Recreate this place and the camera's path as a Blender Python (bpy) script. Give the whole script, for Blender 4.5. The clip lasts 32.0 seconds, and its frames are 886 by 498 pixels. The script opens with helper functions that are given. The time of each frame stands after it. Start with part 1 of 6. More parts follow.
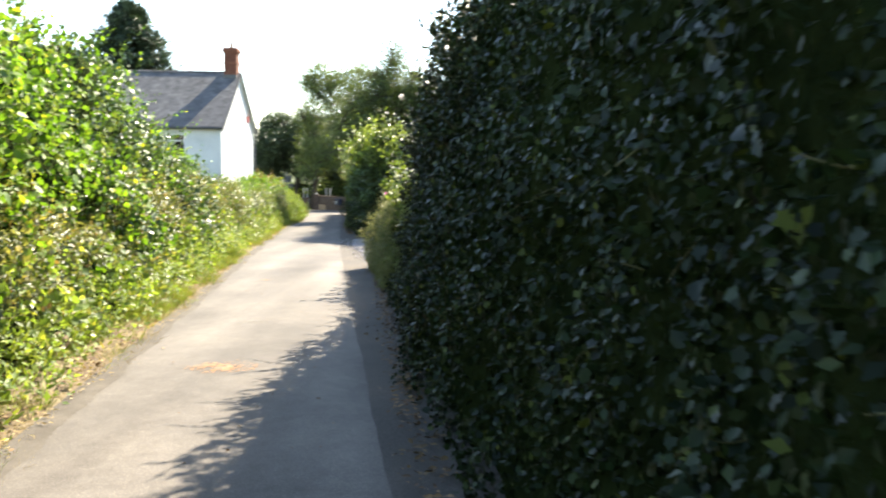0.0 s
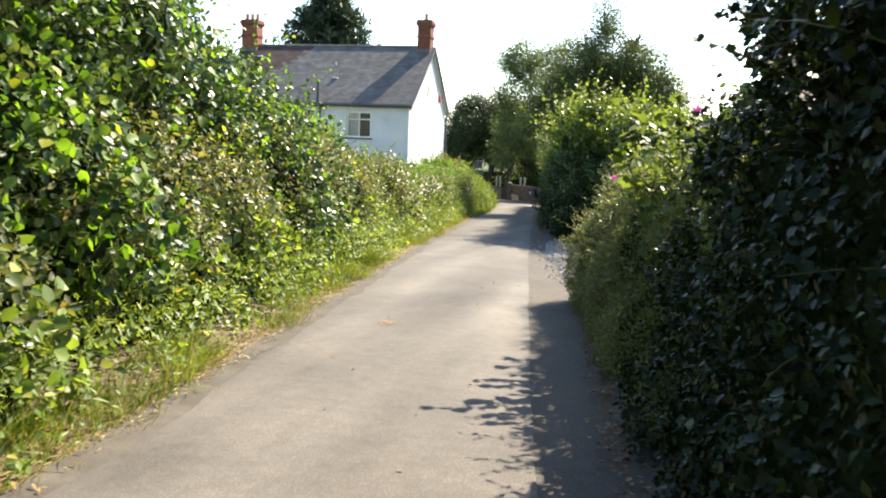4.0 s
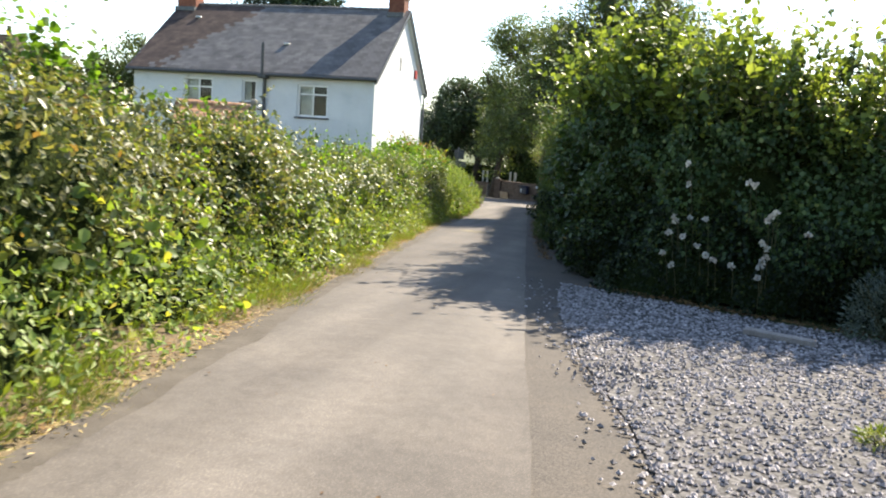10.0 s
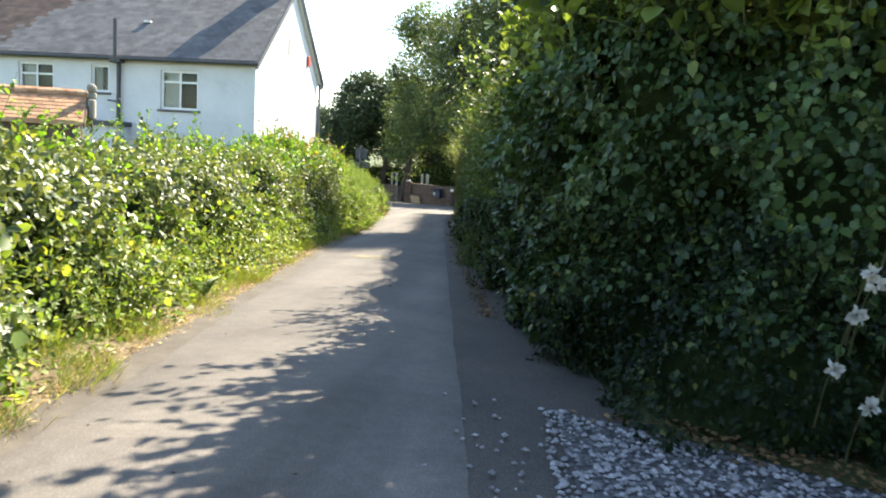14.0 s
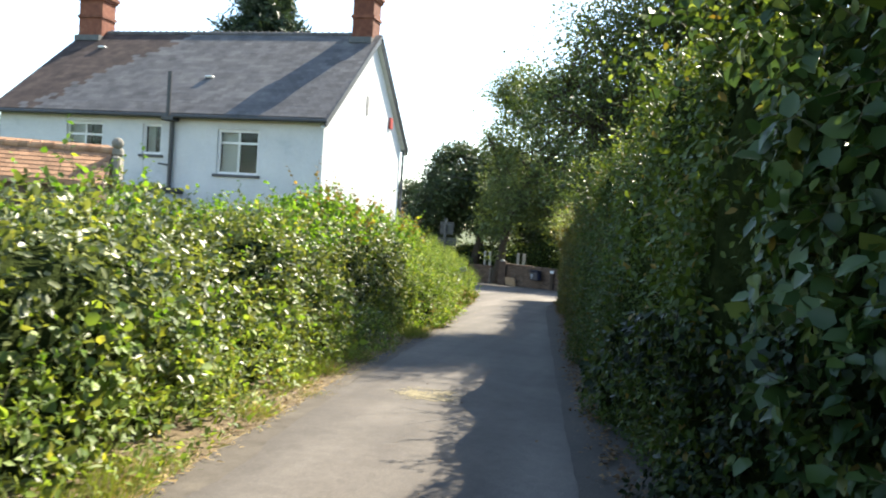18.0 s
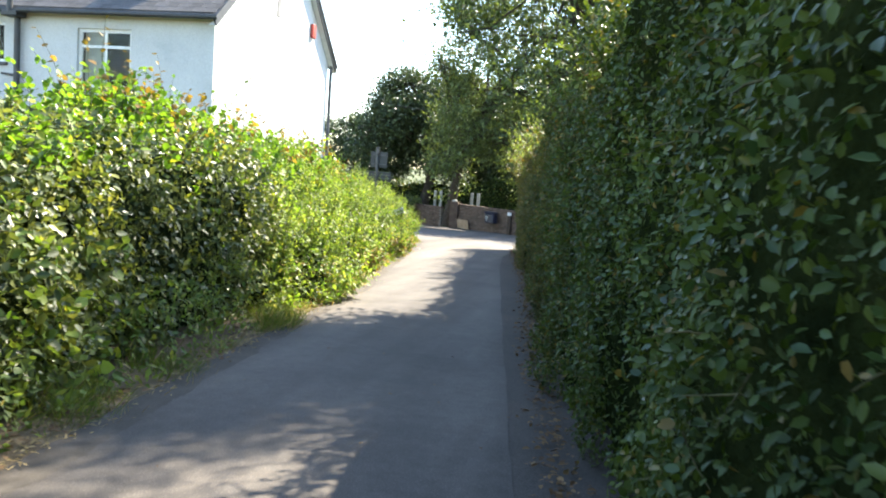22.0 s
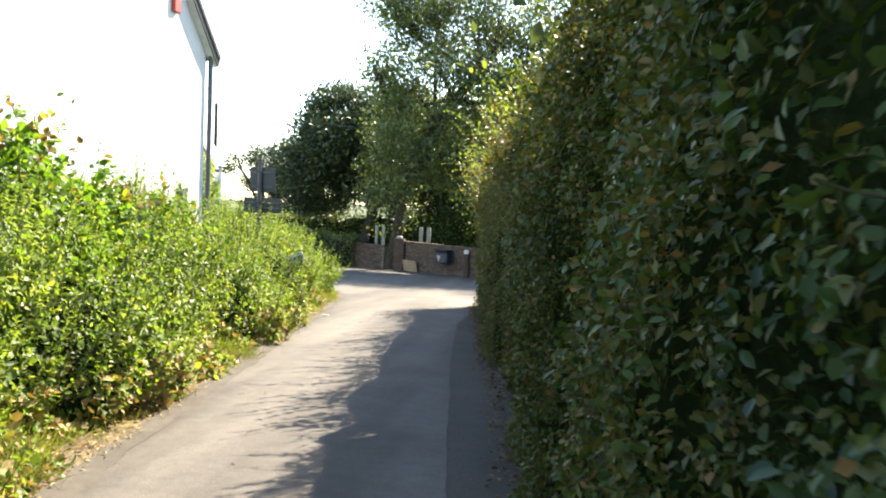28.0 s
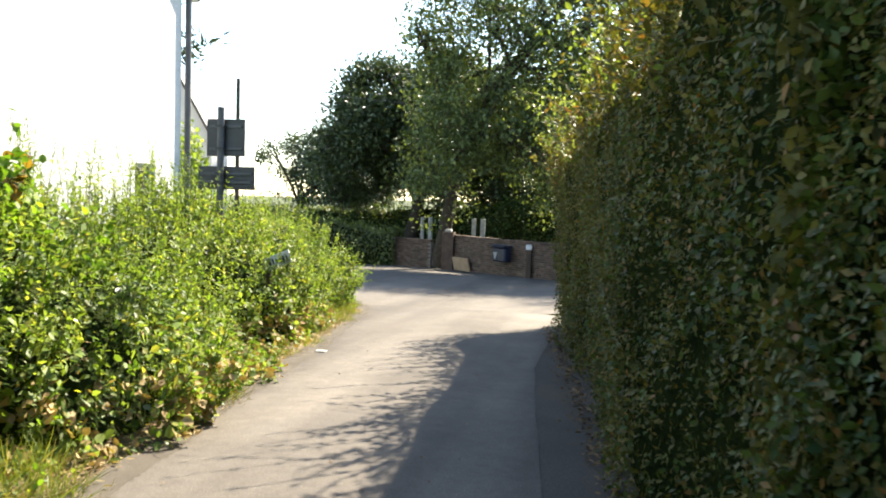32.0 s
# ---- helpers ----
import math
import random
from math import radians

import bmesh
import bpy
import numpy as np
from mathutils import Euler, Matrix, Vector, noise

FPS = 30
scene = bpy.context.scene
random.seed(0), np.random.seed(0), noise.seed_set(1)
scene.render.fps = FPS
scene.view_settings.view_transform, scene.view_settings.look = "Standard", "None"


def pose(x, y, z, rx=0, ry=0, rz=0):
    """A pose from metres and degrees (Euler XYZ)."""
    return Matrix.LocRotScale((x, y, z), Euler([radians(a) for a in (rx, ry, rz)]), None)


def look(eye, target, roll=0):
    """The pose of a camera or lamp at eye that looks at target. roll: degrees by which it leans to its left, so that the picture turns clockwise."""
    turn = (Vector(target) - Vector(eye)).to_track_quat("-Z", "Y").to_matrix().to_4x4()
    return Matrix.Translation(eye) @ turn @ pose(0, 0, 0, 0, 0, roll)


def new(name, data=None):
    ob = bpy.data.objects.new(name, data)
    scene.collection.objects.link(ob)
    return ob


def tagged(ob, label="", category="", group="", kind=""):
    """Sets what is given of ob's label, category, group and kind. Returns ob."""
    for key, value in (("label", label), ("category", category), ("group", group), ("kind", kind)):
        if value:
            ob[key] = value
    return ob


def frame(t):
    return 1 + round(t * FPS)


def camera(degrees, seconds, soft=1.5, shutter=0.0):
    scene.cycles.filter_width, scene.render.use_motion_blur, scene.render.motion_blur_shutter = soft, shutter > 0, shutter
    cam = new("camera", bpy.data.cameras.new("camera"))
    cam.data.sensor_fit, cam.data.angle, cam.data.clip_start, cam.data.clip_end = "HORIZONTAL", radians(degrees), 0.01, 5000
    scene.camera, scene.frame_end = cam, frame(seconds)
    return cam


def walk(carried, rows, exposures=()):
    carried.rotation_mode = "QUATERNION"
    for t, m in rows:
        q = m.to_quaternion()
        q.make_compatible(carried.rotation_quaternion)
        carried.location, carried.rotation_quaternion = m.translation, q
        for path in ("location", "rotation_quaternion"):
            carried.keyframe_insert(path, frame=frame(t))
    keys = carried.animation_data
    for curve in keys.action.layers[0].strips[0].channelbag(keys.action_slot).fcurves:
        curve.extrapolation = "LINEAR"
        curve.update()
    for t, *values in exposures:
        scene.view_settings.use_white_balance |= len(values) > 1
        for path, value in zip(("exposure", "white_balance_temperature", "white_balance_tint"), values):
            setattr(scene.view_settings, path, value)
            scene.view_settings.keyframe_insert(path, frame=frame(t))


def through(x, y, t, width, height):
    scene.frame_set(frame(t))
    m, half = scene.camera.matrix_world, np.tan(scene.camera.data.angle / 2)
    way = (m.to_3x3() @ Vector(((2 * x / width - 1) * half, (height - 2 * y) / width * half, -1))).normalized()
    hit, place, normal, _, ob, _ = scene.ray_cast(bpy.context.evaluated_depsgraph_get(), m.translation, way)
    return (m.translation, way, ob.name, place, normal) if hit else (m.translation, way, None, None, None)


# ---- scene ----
cam = camera(58.0, 32.0, 1.9, 0.25)
METRES, EYE = 46.0, 1.4
ROWS = [
    (0.0, 0.0, 0.0, 0.0, 0.07, -6.19, -0.64),
    (0.5, 0.0001, 0.0164, -0.0006, 7.3, -7.47, -1.0),
    (1.0, -0.0016, 0.033, -0.0018, 7.03, -6.72, -1.56),
    (1.5, -0.0032, 0.0498, -0.0021, 11.92, -5.22, -1.62),
    (2.0, -0.0055, 0.0659, -0.0038, 6.82, -4.71, -2.25),
    (2.5, -0.0076, 0.0818, -0.0043, 13.43, -4.48, -2.15),
    (3.0, -0.0099, 0.0984, -0.0058, 12.4, -5.08, -3.09),
    (3.5, -0.0125, 0.1142, -0.0067, 14.01, -6.89, -2.47),
    (5.5, -0.0231, 0.1783, -0.0091, 13.89, -7.36, -2.01),
    (6.0, -0.0253, 0.1949, -0.0102, 11.98, -6.04, -2.71),
    (6.5, -0.0278, 0.2103, -0.0103, 11.72, -6.39, -2.9),
    (7.0, -0.0305, 0.2266, -0.0112, 12.46, -5.19, -2.81),
    (7.5, -0.0319, 0.2427, -0.0117, 11.87, -4.42, -2.75),
    (8.0, -0.0335, 0.2577, -0.0127, 8.47, -5.13, -2.68),
    (8.5, -0.0347, 0.2732, -0.0133, 8.07, -7.23, -2.38),
    (9.0, -0.0379, 0.2894, -0.014, 9.15, -7.46, -2.56),
    (9.5, -0.0413, 0.3062, -0.0147, 15.06, -5.79, -3.21),
    (10.0, -0.0438, 0.321, -0.0158, 13.42, -7.53, -3.76),
    (10.5, -0.0463, 0.3379, -0.0157, 7.89, -7.52, -4.74),
    (11.0, -0.0487, 0.3513, -0.0166, 0.22, -7.36, -5.0),
    (11.5, -0.0515, 0.3676, -0.0174, 4.97, -6.69, -3.66),
    (12.0, -0.0544, 0.3835, -0.0182, 9.3, -6.36, -3.3),
    (12.5, -0.0566, 0.4007, -0.0188, 15.64, -5.7, -3.22),
    (13.0, -0.0585, 0.4159, -0.0196, 8.5, -5.92, -4.4),
    (13.5, -0.0606, 0.4316, -0.0203, 7.3, -6.75, -3.42),
    (15.5, -0.0691, 0.5016, -0.0235, 6.38, -6.98, -1.9),
    (16.0, -0.071, 0.5159, -0.0237, 6.36, -6.48, -2.44),
    (16.5, -0.074, 0.5313, -0.024, 15.63, -3.68, -2.58),
    (17.0, -0.0775, 0.5448, -0.0243, 17.82, -3.16, -3.44),
    (17.5, -0.0798, 0.5601, -0.0249, 18.31, -1.93, -2.77),
    (18.0, -0.0821, 0.5741, -0.0251, 13.96, -1.68, -3.75),
    (18.5, -0.0838, 0.5896, -0.0256, 12.17, -1.27, -3.97),
    (19.0, -0.0863, 0.6039, -0.0261, 12.71, -1.54, -4.07),
    (19.5, -0.0875, 0.6198, -0.0269, 13.46, -1.83, -2.77),
    (20.0, -0.0887, 0.6342, -0.0275, 11.74, -2.04, -2.88),
    (20.5, -0.0894, 0.6498, -0.0283, 13.87, -3.41, -2.29),
    (21.0, -0.0908, 0.6639, -0.0289, 12.92, -4.41, -2.92),
    (21.5, -0.0917, 0.6796, -0.0294, 11.76, -5.19, -3.0),
    (22.0, -0.0939, 0.6936, -0.0299, 10.99, -5.72, -3.96),
    (22.5, -0.0958, 0.7093, -0.0301, 11.69, -4.07, -3.75),
    (23.0, -0.0984, 0.7234, -0.0306, 11.1, -1.27, -4.21),
    (23.5, -0.1001, 0.7383, -0.0309, 10.8, -1.12, -3.93),
    (24.0, -0.1027, 0.7519, -0.0314, 10.42, 0.72, -3.43),
    (24.5, -0.1041, 0.767, -0.0319, 9.91, -0.01, -2.97),
    (25.0, -0.1057, 0.7801, -0.0326, 8.09, -0.16, -3.84),
    (25.5, -0.106, 0.7945, -0.0332, 7.58, -1.49, -3.15),
    (27.5, -0.1102, 0.8528, -0.034, 6.63, -2.38, -2.43),
    (28.0, -0.1118, 0.8686, -0.0351, 7.89, -3.02, -2.3),
    (28.5, -0.1128, 0.8831, -0.0352, 9.35, -2.89, -1.7),
    (29.0, -0.1157, 0.8984, -0.0362, 12.75, -3.39, -1.84),
    (29.5, -0.117, 0.9135, -0.0372, 14.52, -3.84, -0.79),
    (30.0, -0.1193, 0.929, -0.0382, 11.04, -3.62, -1.39),
    (30.5, -0.1212, 0.944, -0.0392, 11.7, -4.07, -1.0),
    (31.0, -0.1248, 0.9592, -0.0402, 11.53, -4.28, -2.51),
    (31.5, -0.1273, 0.9734, -0.041, 11.5, -3.89, -1.83),
    (32.0, -0.1313, 0.9883, -0.0415, 11.68, -3.51, -1.7),
]
EXPOSURES = [(0.0, 2.44, 7300, 8), (1.5, 2.44, 7300, 8), (3.0, 2.14, 7300, 8), (6.0, 1.9, 7300, 9), (9.0, 1.88, 7250, 10), (11.0, 1.98, 7150, 9), (12.0, 2.14, 7150, 8), (13.5, 2.3, 7200, 7), (16.0, 2.78, 6950, 7), (17.0, 2.24, 7000, 7), (18.0, 2.06, 7050, 7), (19.0, 2.18, 7100, 8), (20.0, 2.28, 7100, 8), (21.0, 2.58, 6950, 8), (22.0, 2.66, 6950, 8), (23.0, 2.6, 7000, 7), (24.0, 2.27, 7050, 6), (25.2, 2.04, 7050, 6), (28.0, 2.44, 7300, 8), (29.0, 2.35, 7400, 8), (30.0, 2.13, 7400, 8), (32.0, 2.26, 7400, 8)]
walk(cam, [(t, pose(METRES * x, METRES * y, EYE + METRES * z, 90 + pitch, roll, yaw)) for t, x, y, z, yaw, pitch, roll in ROWS], EXPOSURES)

# ---- world, sun ----
SUN_EL, SUN_ROT = radians(43), math.atan2(0.44, 0.9)
world = bpy.data.worlds.new("world")
scene.world = world
world.use_nodes = True
sky = world.node_tree.nodes.new("ShaderNodeTexSky")
sky.sky_type, sky.sun_disc, sky.sun_elevation, sky.sun_rotation = "NISHITA", False, SUN_EL, SUN_ROT
sky.dust_density, sky.ozone_density = 0.4, 2.0
world.node_tree.links.new(sky.outputs[0], world.node_tree.nodes["Background"].inputs[0])
world.node_tree.nodes["Background"].inputs[1].default_value = 0.125
sun = new("sun", bpy.data.lights.new("sun", "SUN"))
sun.data.energy, sun.data.angle, sun.data.color = 5.0, radians(0.6), (1.0, 0.93, 0.82)
sun.matrix_world = look((math.sin(SUN_ROT) * 50, math.cos(SUN_ROT) * 50, math.tan(SUN_EL) * 50), (0, 0, 0))


# ---- materials ----
def nodes_of(name):
    m = bpy.data.materials.new(name)
    m.use_nodes = True
    return m, m.node_tree.nodes, m.node_tree.links, m.node_tree.nodes["Principled BSDF"]


def ramp(n, l, src, stops):
    r = n.new("ShaderNodeValToRGB")
    e = r.color_ramp.elements
    while len(e) < len(stops):
        e.new(0.5)
    for k, (p, c) in zip(e, stops):
        k.position, k.color = p, (*c, 1)
    l.new(src, r.inputs[0])
    return r.outputs[0]


def noise_node(n, l, scale, detail=4.0, coord="Object", rough=0.6):
    tc = n.new("ShaderNodeTexCoord")
    t = n.new("ShaderNodeTexNoise")
    t.inputs["Scale"].default_value, t.inputs["Detail"].default_value, t.inputs["Roughness"].default_value = scale, detail, rough
    l.new(tc.outputs[coord], t.inputs["Vector"])
    return t.outputs[0]


def mixed(n, l, fac, a, b, mode="MIX"):
    m = n.new("ShaderNodeMix")
    m.data_type, m.blend_type = "RGBA", mode
    for sock, v in ((m.inputs[0], fac), (m.inputs[6], a), (m.inputs[7], b)):
        if hasattr(v, "links"):
            l.new(v, sock)
        else:
            sock.default_value = v if isinstance(v, float) else (*v, 1)
    return m.outputs[2]


def bump(n, l, b, src, strength, dist):
    k = n.new("ShaderNodeBump")
    k.inputs["Strength"].default_value, k.inputs["Distance"].default_value = strength, dist
    l.new(src, k.inputs["Height"])
    l.new(k.outputs[0], b.inputs["Normal"])


def surface(name, stops, scale=6.0, fine=60.0, rough=0.85, bumps=0.3, dist=0.01, metal=0.0, per_piece=0.0):
    """A material with coarse stains and fine grain; stops: colour ramp."""
    m, n, l, b = nodes_of(name)
    coarse = ramp(n, l, noise_node(n, l, scale), stops)
    g = noise_node(n, l, fine, 6.0)
    grain = ramp(n, l, g, [(0.25, (0.72, 0.72, 0.72)), (0.75, (1.18, 1.18, 1.18))])
    col = mixed(n, l, 1.0, coarse, grain, "MULTIPLY")
    if per_piece:
        oi = n.new("ShaderNodeObjectInfo")
        geo = n.new("ShaderNodeNewGeometry")
        add = n.new("ShaderNodeMath")
        add.operation = "ADD"
        l.new(oi.outputs["Random"], add.inputs[0])
        l.new(geo.outputs["Random Per Island"], add.inputs[1])
        fr = n.new("ShaderNodeMath")
        fr.operation = "FRACT"
        l.new(add.outputs[0], fr.inputs[0])
        v = ramp(n, l, fr.outputs[0], [(0.0, (1 - per_piece,) * 3), (1.0, (1 + per_piece,) * 3)])
        col = mixed(n, l, 1.0, col, v, "MULTIPLY")
    l.new(col, b.inputs["Base Color"])
    b.inputs["Roughness"].default_value, b.inputs["Metallic"].default_value = rough, metal
    b.inputs["Specular IOR Level"].default_value = 0.5 if rough < 0.7 else 0.25
    if bumps:
        bump(n, l, b, g, bumps, dist)
    return m


def leaf_mat(name, dark, light, odd=None, gloss=0.42, through=0.35, tint=(1.35, 1.3, 0.5)):
    """Leaf: varied from leaf to leaf and patch to patch, with light passing through it."""
    m, n, l, b = nodes_of(name)
    geo = n.new("ShaderNodeNewGeometry")
    stops = [(0.0, dark), (0.55, tuple((a + c) / 2 for a, c in zip(dark, light))), (0.93, light)]
    if odd:
        stops.append((0.975, odd))
    oi = n.new("ShaderNodeObjectInfo")
    add = n.new("ShaderNodeMath")
    add.operation = "ADD"
    l.new(oi.outputs["Random"], add.inputs[0])
    l.new(geo.outputs["Random Per Island"], add.inputs[1])
    fr = n.new("ShaderNodeMath")
    fr.operation = "FRACT"
    l.new(add.outputs[0], fr.inputs[0])
    each = ramp(n, l, fr.outputs[0], stops)
    patch = ramp(n, l, noise_node(n, l, 1.3), [(0.3, (0.6, 0.66, 0.62)), (0.7, (1.34, 1.27, 1.08))])
    col = mixed(n, l, 1.0, each, patch, "MULTIPLY")
    l.new(col, b.inputs["Base Color"])
    b.inputs["Roughness"].default_value = gloss
    b.inputs["Specular IOR Level"].default_value = 0.3
    tr = n.new("ShaderNodeBsdfTranslucent")
    glow = mixed(n, l, 1.0, col, tint, "MULTIPLY")
    l.new(glow, tr.inputs[0])
    mx = n.new("ShaderNodeMixShader")
    mx.inputs[0].default_value = through
    l.new(b.outputs[0], mx.inputs[1])
    l.new(tr.outputs[0], mx.inputs[2])
    l.new(mx.outputs[0], n["Material Output"].inputs[0])
    return m


def glass_mat():
    m, n, l, b = nodes_of("window_glass")
    b.inputs["Base Color"].default_value = (0.8, 0.84, 0.82, 1)
    b.inputs["Roughness"].default_value = 0.02
    b.inputs["IOR"].default_value = 1.2
    b.inputs["Transmission Weight"].default_value = 1.0
    return m


ASPHALT = surface("asphalt", [(0.3, (0.077, 0.07, 0.064)), (0.5, (0.101, 0.0917, 0.084)), (0.7, (0.122, 0.11, 0.099))], 0.9, 140, 0.8, 0.25, 0.006)


def wheel_worn(m):
    """Long pale and dark tracks along the lane, laid over a road material."""
    n, l = m.node_tree.nodes, m.node_tree.links
    b = n["Principled BSDF"]
    src = b.inputs["Base Color"].links[0].from_socket
    tc, mp = n.new("ShaderNodeTexCoord"), n.new("ShaderNodeMapping")
    mp.inputs["Rotation"].default_value = (0, 0, radians(-7.8))
    mp.inputs["Scale"].default_value = (1.5, 0.05, 1)
    t = n.new("ShaderNodeTexNoise")
    t.inputs["Scale"].default_value, t.inputs["Detail"].default_value = 1.0, 3.0
    l.new(tc.outputs["Object"], mp.inputs["Vector"])
    l.new(mp.outputs[0], t.inputs["Vector"])
    tracks = ramp(n, l, t.outputs[0], [(0.3, (0.72, 0.7, 0.68)), (0.5, (1.0, 0.99, 0.97)), (0.7, (1.25, 1.24, 1.22))])
    specks = n.new("ShaderNodeTexVoronoi")
    specks.inputs["Scale"].default_value = 85
    l.new(tc.outputs["Object"], specks.inputs["Vector"])
    sp = ramp(n, l, specks.outputs["Distance"], [(0.08, (1.4, 1.37, 1.32)), (0.45, (0.82, 0.82, 0.82))])
    mottle = ramp(n, l, noise_node(n, l, 9.0, 5.0, rough=0.7), [(0.3, (0.86, 0.85, 0.84)), (0.7, (1.13, 1.13, 1.13))])
    sp = mixed(n, l, 1.0, sp, mottle, "MULTIPLY")
    wear = n.new("ShaderNodeAttribute")
    wear.attribute_name = "wear"
    sp = mixed(n, l, 1.0, sp, ramp(n, l, wear.outputs["Fac"], [(0.0, (0.66, 0.63, 0.6)), (0.5, (1.0, 0.99, 0.98)), (1.0, (1.34, 1.32, 1.3))]), "MULTIPLY")
    l.new(mixed(n, l, 1.0, mixed(n, l, 1.0, src, tracks, "MULTIPLY"), sp, "MULTIPLY"), b.inputs["Base Color"])


wheel_worn(ASPHALT)


def pebbled(m, scale, spread):
    """Small stones bedded in a surface: each cell of its own tone, with rounded relief."""
    n, l = m.node_tree.nodes, m.node_tree.links
    b = n["Principled BSDF"]
    src = b.inputs["Base Color"].links[0].from_socket
    tc, v = n.new("ShaderNodeTexCoord"), n.new("ShaderNodeTexVoronoi")
    v.inputs["Scale"].default_value = scale
    l.new(tc.outputs["Object"], v.inputs["Vector"])
    g = n.new("ShaderNodeRGBToBW")
    l.new(v.outputs["Color"], g.inputs[0])
    tone = ramp(n, l, g.outputs[0], [(0.2, (1 - spread,) * 3), (0.8, (1 + spread,) * 3)])
    l.new(mixed(n, l, 1.0, src, tone, "MULTIPLY"), b.inputs["Base Color"])
    bump(n, l, b, v.outputs["Distance"], -1.0, 0.012)


PATCH = surface("older_asphalt", [(0.3, (0.0525, 0.0462, 0.0406)), (0.55, (0.07, 0.0602, 0.0511)), (0.75, (0.084, 0.0672, 0.0525))], 1.2, 110, 0.9, 0.4, 0.01)
pebbled(PATCH, 130, 0.28)
SOIL = surface("soil", [(0.3, (0.091, 0.063, 0.0385)), (0.5, (0.14, 0.105, 0.063)), (0.7, (0.189, 0.154, 0.091))], 3, 90, 0.95, 0.8, 0.02)
GRASSLAND = surface("grass_ground", [(0.3, (0.035, 0.0525, 0.014)), (0.5, (0.056, 0.07, 0.021)), (0.7, (0.077, 0.084, 0.0315))], 0.6, 50, 0.95, 0.6, 0.03)
GRAVEL_BED = surface("gravel_bed", [(0.3, (0.042, 0.04, 0.04)), (0.7, (0.098, 0.093, 0.092))], 8, 60, 0.9, 0.9, 0.02)
pebbled(GRAVEL_BED, 42, 0.6)
STONE = surface("gravel_stone", [(0.3, (0.18, 0.165, 0.168)), (0.6, (0.28, 0.258, 0.258)), (0.8, (0.36, 0.33, 0.312))], 12, 90, 0.75, 0.3, 0.004, 0, 0.45)
RENDER = surface("white_render", [(0.25, (0.36, 0.385, 0.4)), (0.42, (0.49, 0.5, 0.505)), (0.75, (0.57, 0.575, 0.57))], 0.8, 45, 0.88, 0.25, 0.008)
SLATE = surface("slate", [(0.3, (0.072, 0.07, 0.074)), (0.5, (0.098, 0.094, 0.096)), (0.7, (0.125, 0.12, 0.118))], 1.5, 30, 0.9, 0.2, 0.004, 0, 0.2)
BROWN_SLATE = surface("dark_brown_slate", [(0.3, (0.0403, 0.0294, 0.0266)), (0.5, (0.0604, 0.042, 0.0366)), (0.7, (0.0885, 0.063, 0.0532))], 1.5, 30, 0.95, 0.3, 0.008, 0, 0.18)
CLAY = surface("clay_tile", [(0.3, (0.232, 0.118, 0.0637)), (0.5, (0.296, 0.168, 0.098)), (0.75, (0.335, 0.235, 0.157))], 3, 40, 0.85, 0.4, 0.01, 0, 0.3)
RED_TILE = surface("red_brown_tile", [(0.3, (0.1, 0.045, 0.03)), (0.5, (0.15, 0.065, 0.04)), (0.75, (0.19, 0.1, 0.06))], 4, 40, 0.9, 0.4, 0.01, 0, 0.3)
DARK_METAL = surface("dark_metal", [(0.3, (0.021, 0.0224, 0.0245)), (0.7, (0.035, 0.0364, 0.0385))], 4, 50, 0.5, 0.05, 0.002)
GREY_METAL = surface("galvanised", [(0.3, (0.063, 0.0665, 0.07)), (0.7, (0.098, 0.101, 0.105))], 4, 50, 0.6, 0.1, 0.002, 0.3)
WHITE_PVC = surface("white_plastic", [(0.3, (0.608, 0.616, 0.616)), (0.7, (0.672, 0.672, 0.664))], 3, 40, 0.4, 0.03, 0.001)
# White greyed down: the tree shade on the gate posts is in the colour.
DULL_WHITE = surface("shade_dulled_white", [(0.3, (0.26, 0.26, 0.25)), (0.7, (0.4, 0.4, 0.38))], 6, 50, 0.8, 0.2, 0.003)
WHITE_PAINT = surface("white_paint", [(0.3, (0.528, 0.528, 0.504)), (0.7, (0.64, 0.64, 0.616))], 5, 50, 0.6, 0.1, 0.002)
SILL_PALE = surface("pale_grey_vent", [(0.3, (0.14, 0.14, 0.14)), (0.7, (0.2, 0.2, 0.2))], 5, 50, 0.8, 0.2, 0.003)
SILL = surface("grey_sill", [(0.3, (0.07, 0.07, 0.077)), (0.7, (0.105, 0.105, 0.108))], 5, 50, 0.7, 0.2, 0.003)
BARK = surface("bark", [(0.3, (0.035, 0.028, 0.021)), (0.6, (0.07, 0.056, 0.042)), (0.8, (0.105, 0.091, 0.07))], 7, 40, 0.95, 0.9, 0.03)
STEM = surface("green_stem", [(0.3, (0.049, 0.056, 0.021)), (0.7, (0.105, 0.091, 0.042))], 9, 60, 0.7, 0.3, 0.003)
# Near-black twig colour with the shade of the leaf gaps put into it.
TWIG_SHADE = surface("inner_twigs_and_shade", [(0.3, (0.012, 0.018, 0.007)), (0.6, (0.028, 0.038, 0.013)), (0.8, (0.05, 0.056, 0.022))], 5, 28, 0.95, 1.0, 0.05)
TWIG_SHADE.node_tree.nodes["Principled BSDF"].inputs["Specular IOR Level"].default_value = 0.0
WOOD = surface("weathered_wood", [(0.3, (0.049, 0.035, 0.0245)), (0.7, (0.098, 0.07, 0.049))], 3, 40, 0.85, 0.4, 0.004)
# Near-black colour that holds the darkness of an unlit room.
ROOM_SHADE = surface("interior_shade", [(0.3, (0.014, 0.014, 0.0126)), (0.7, (0.028, 0.0266, 0.0238))], 3, 30, 0.95, 0.1, 0.004)
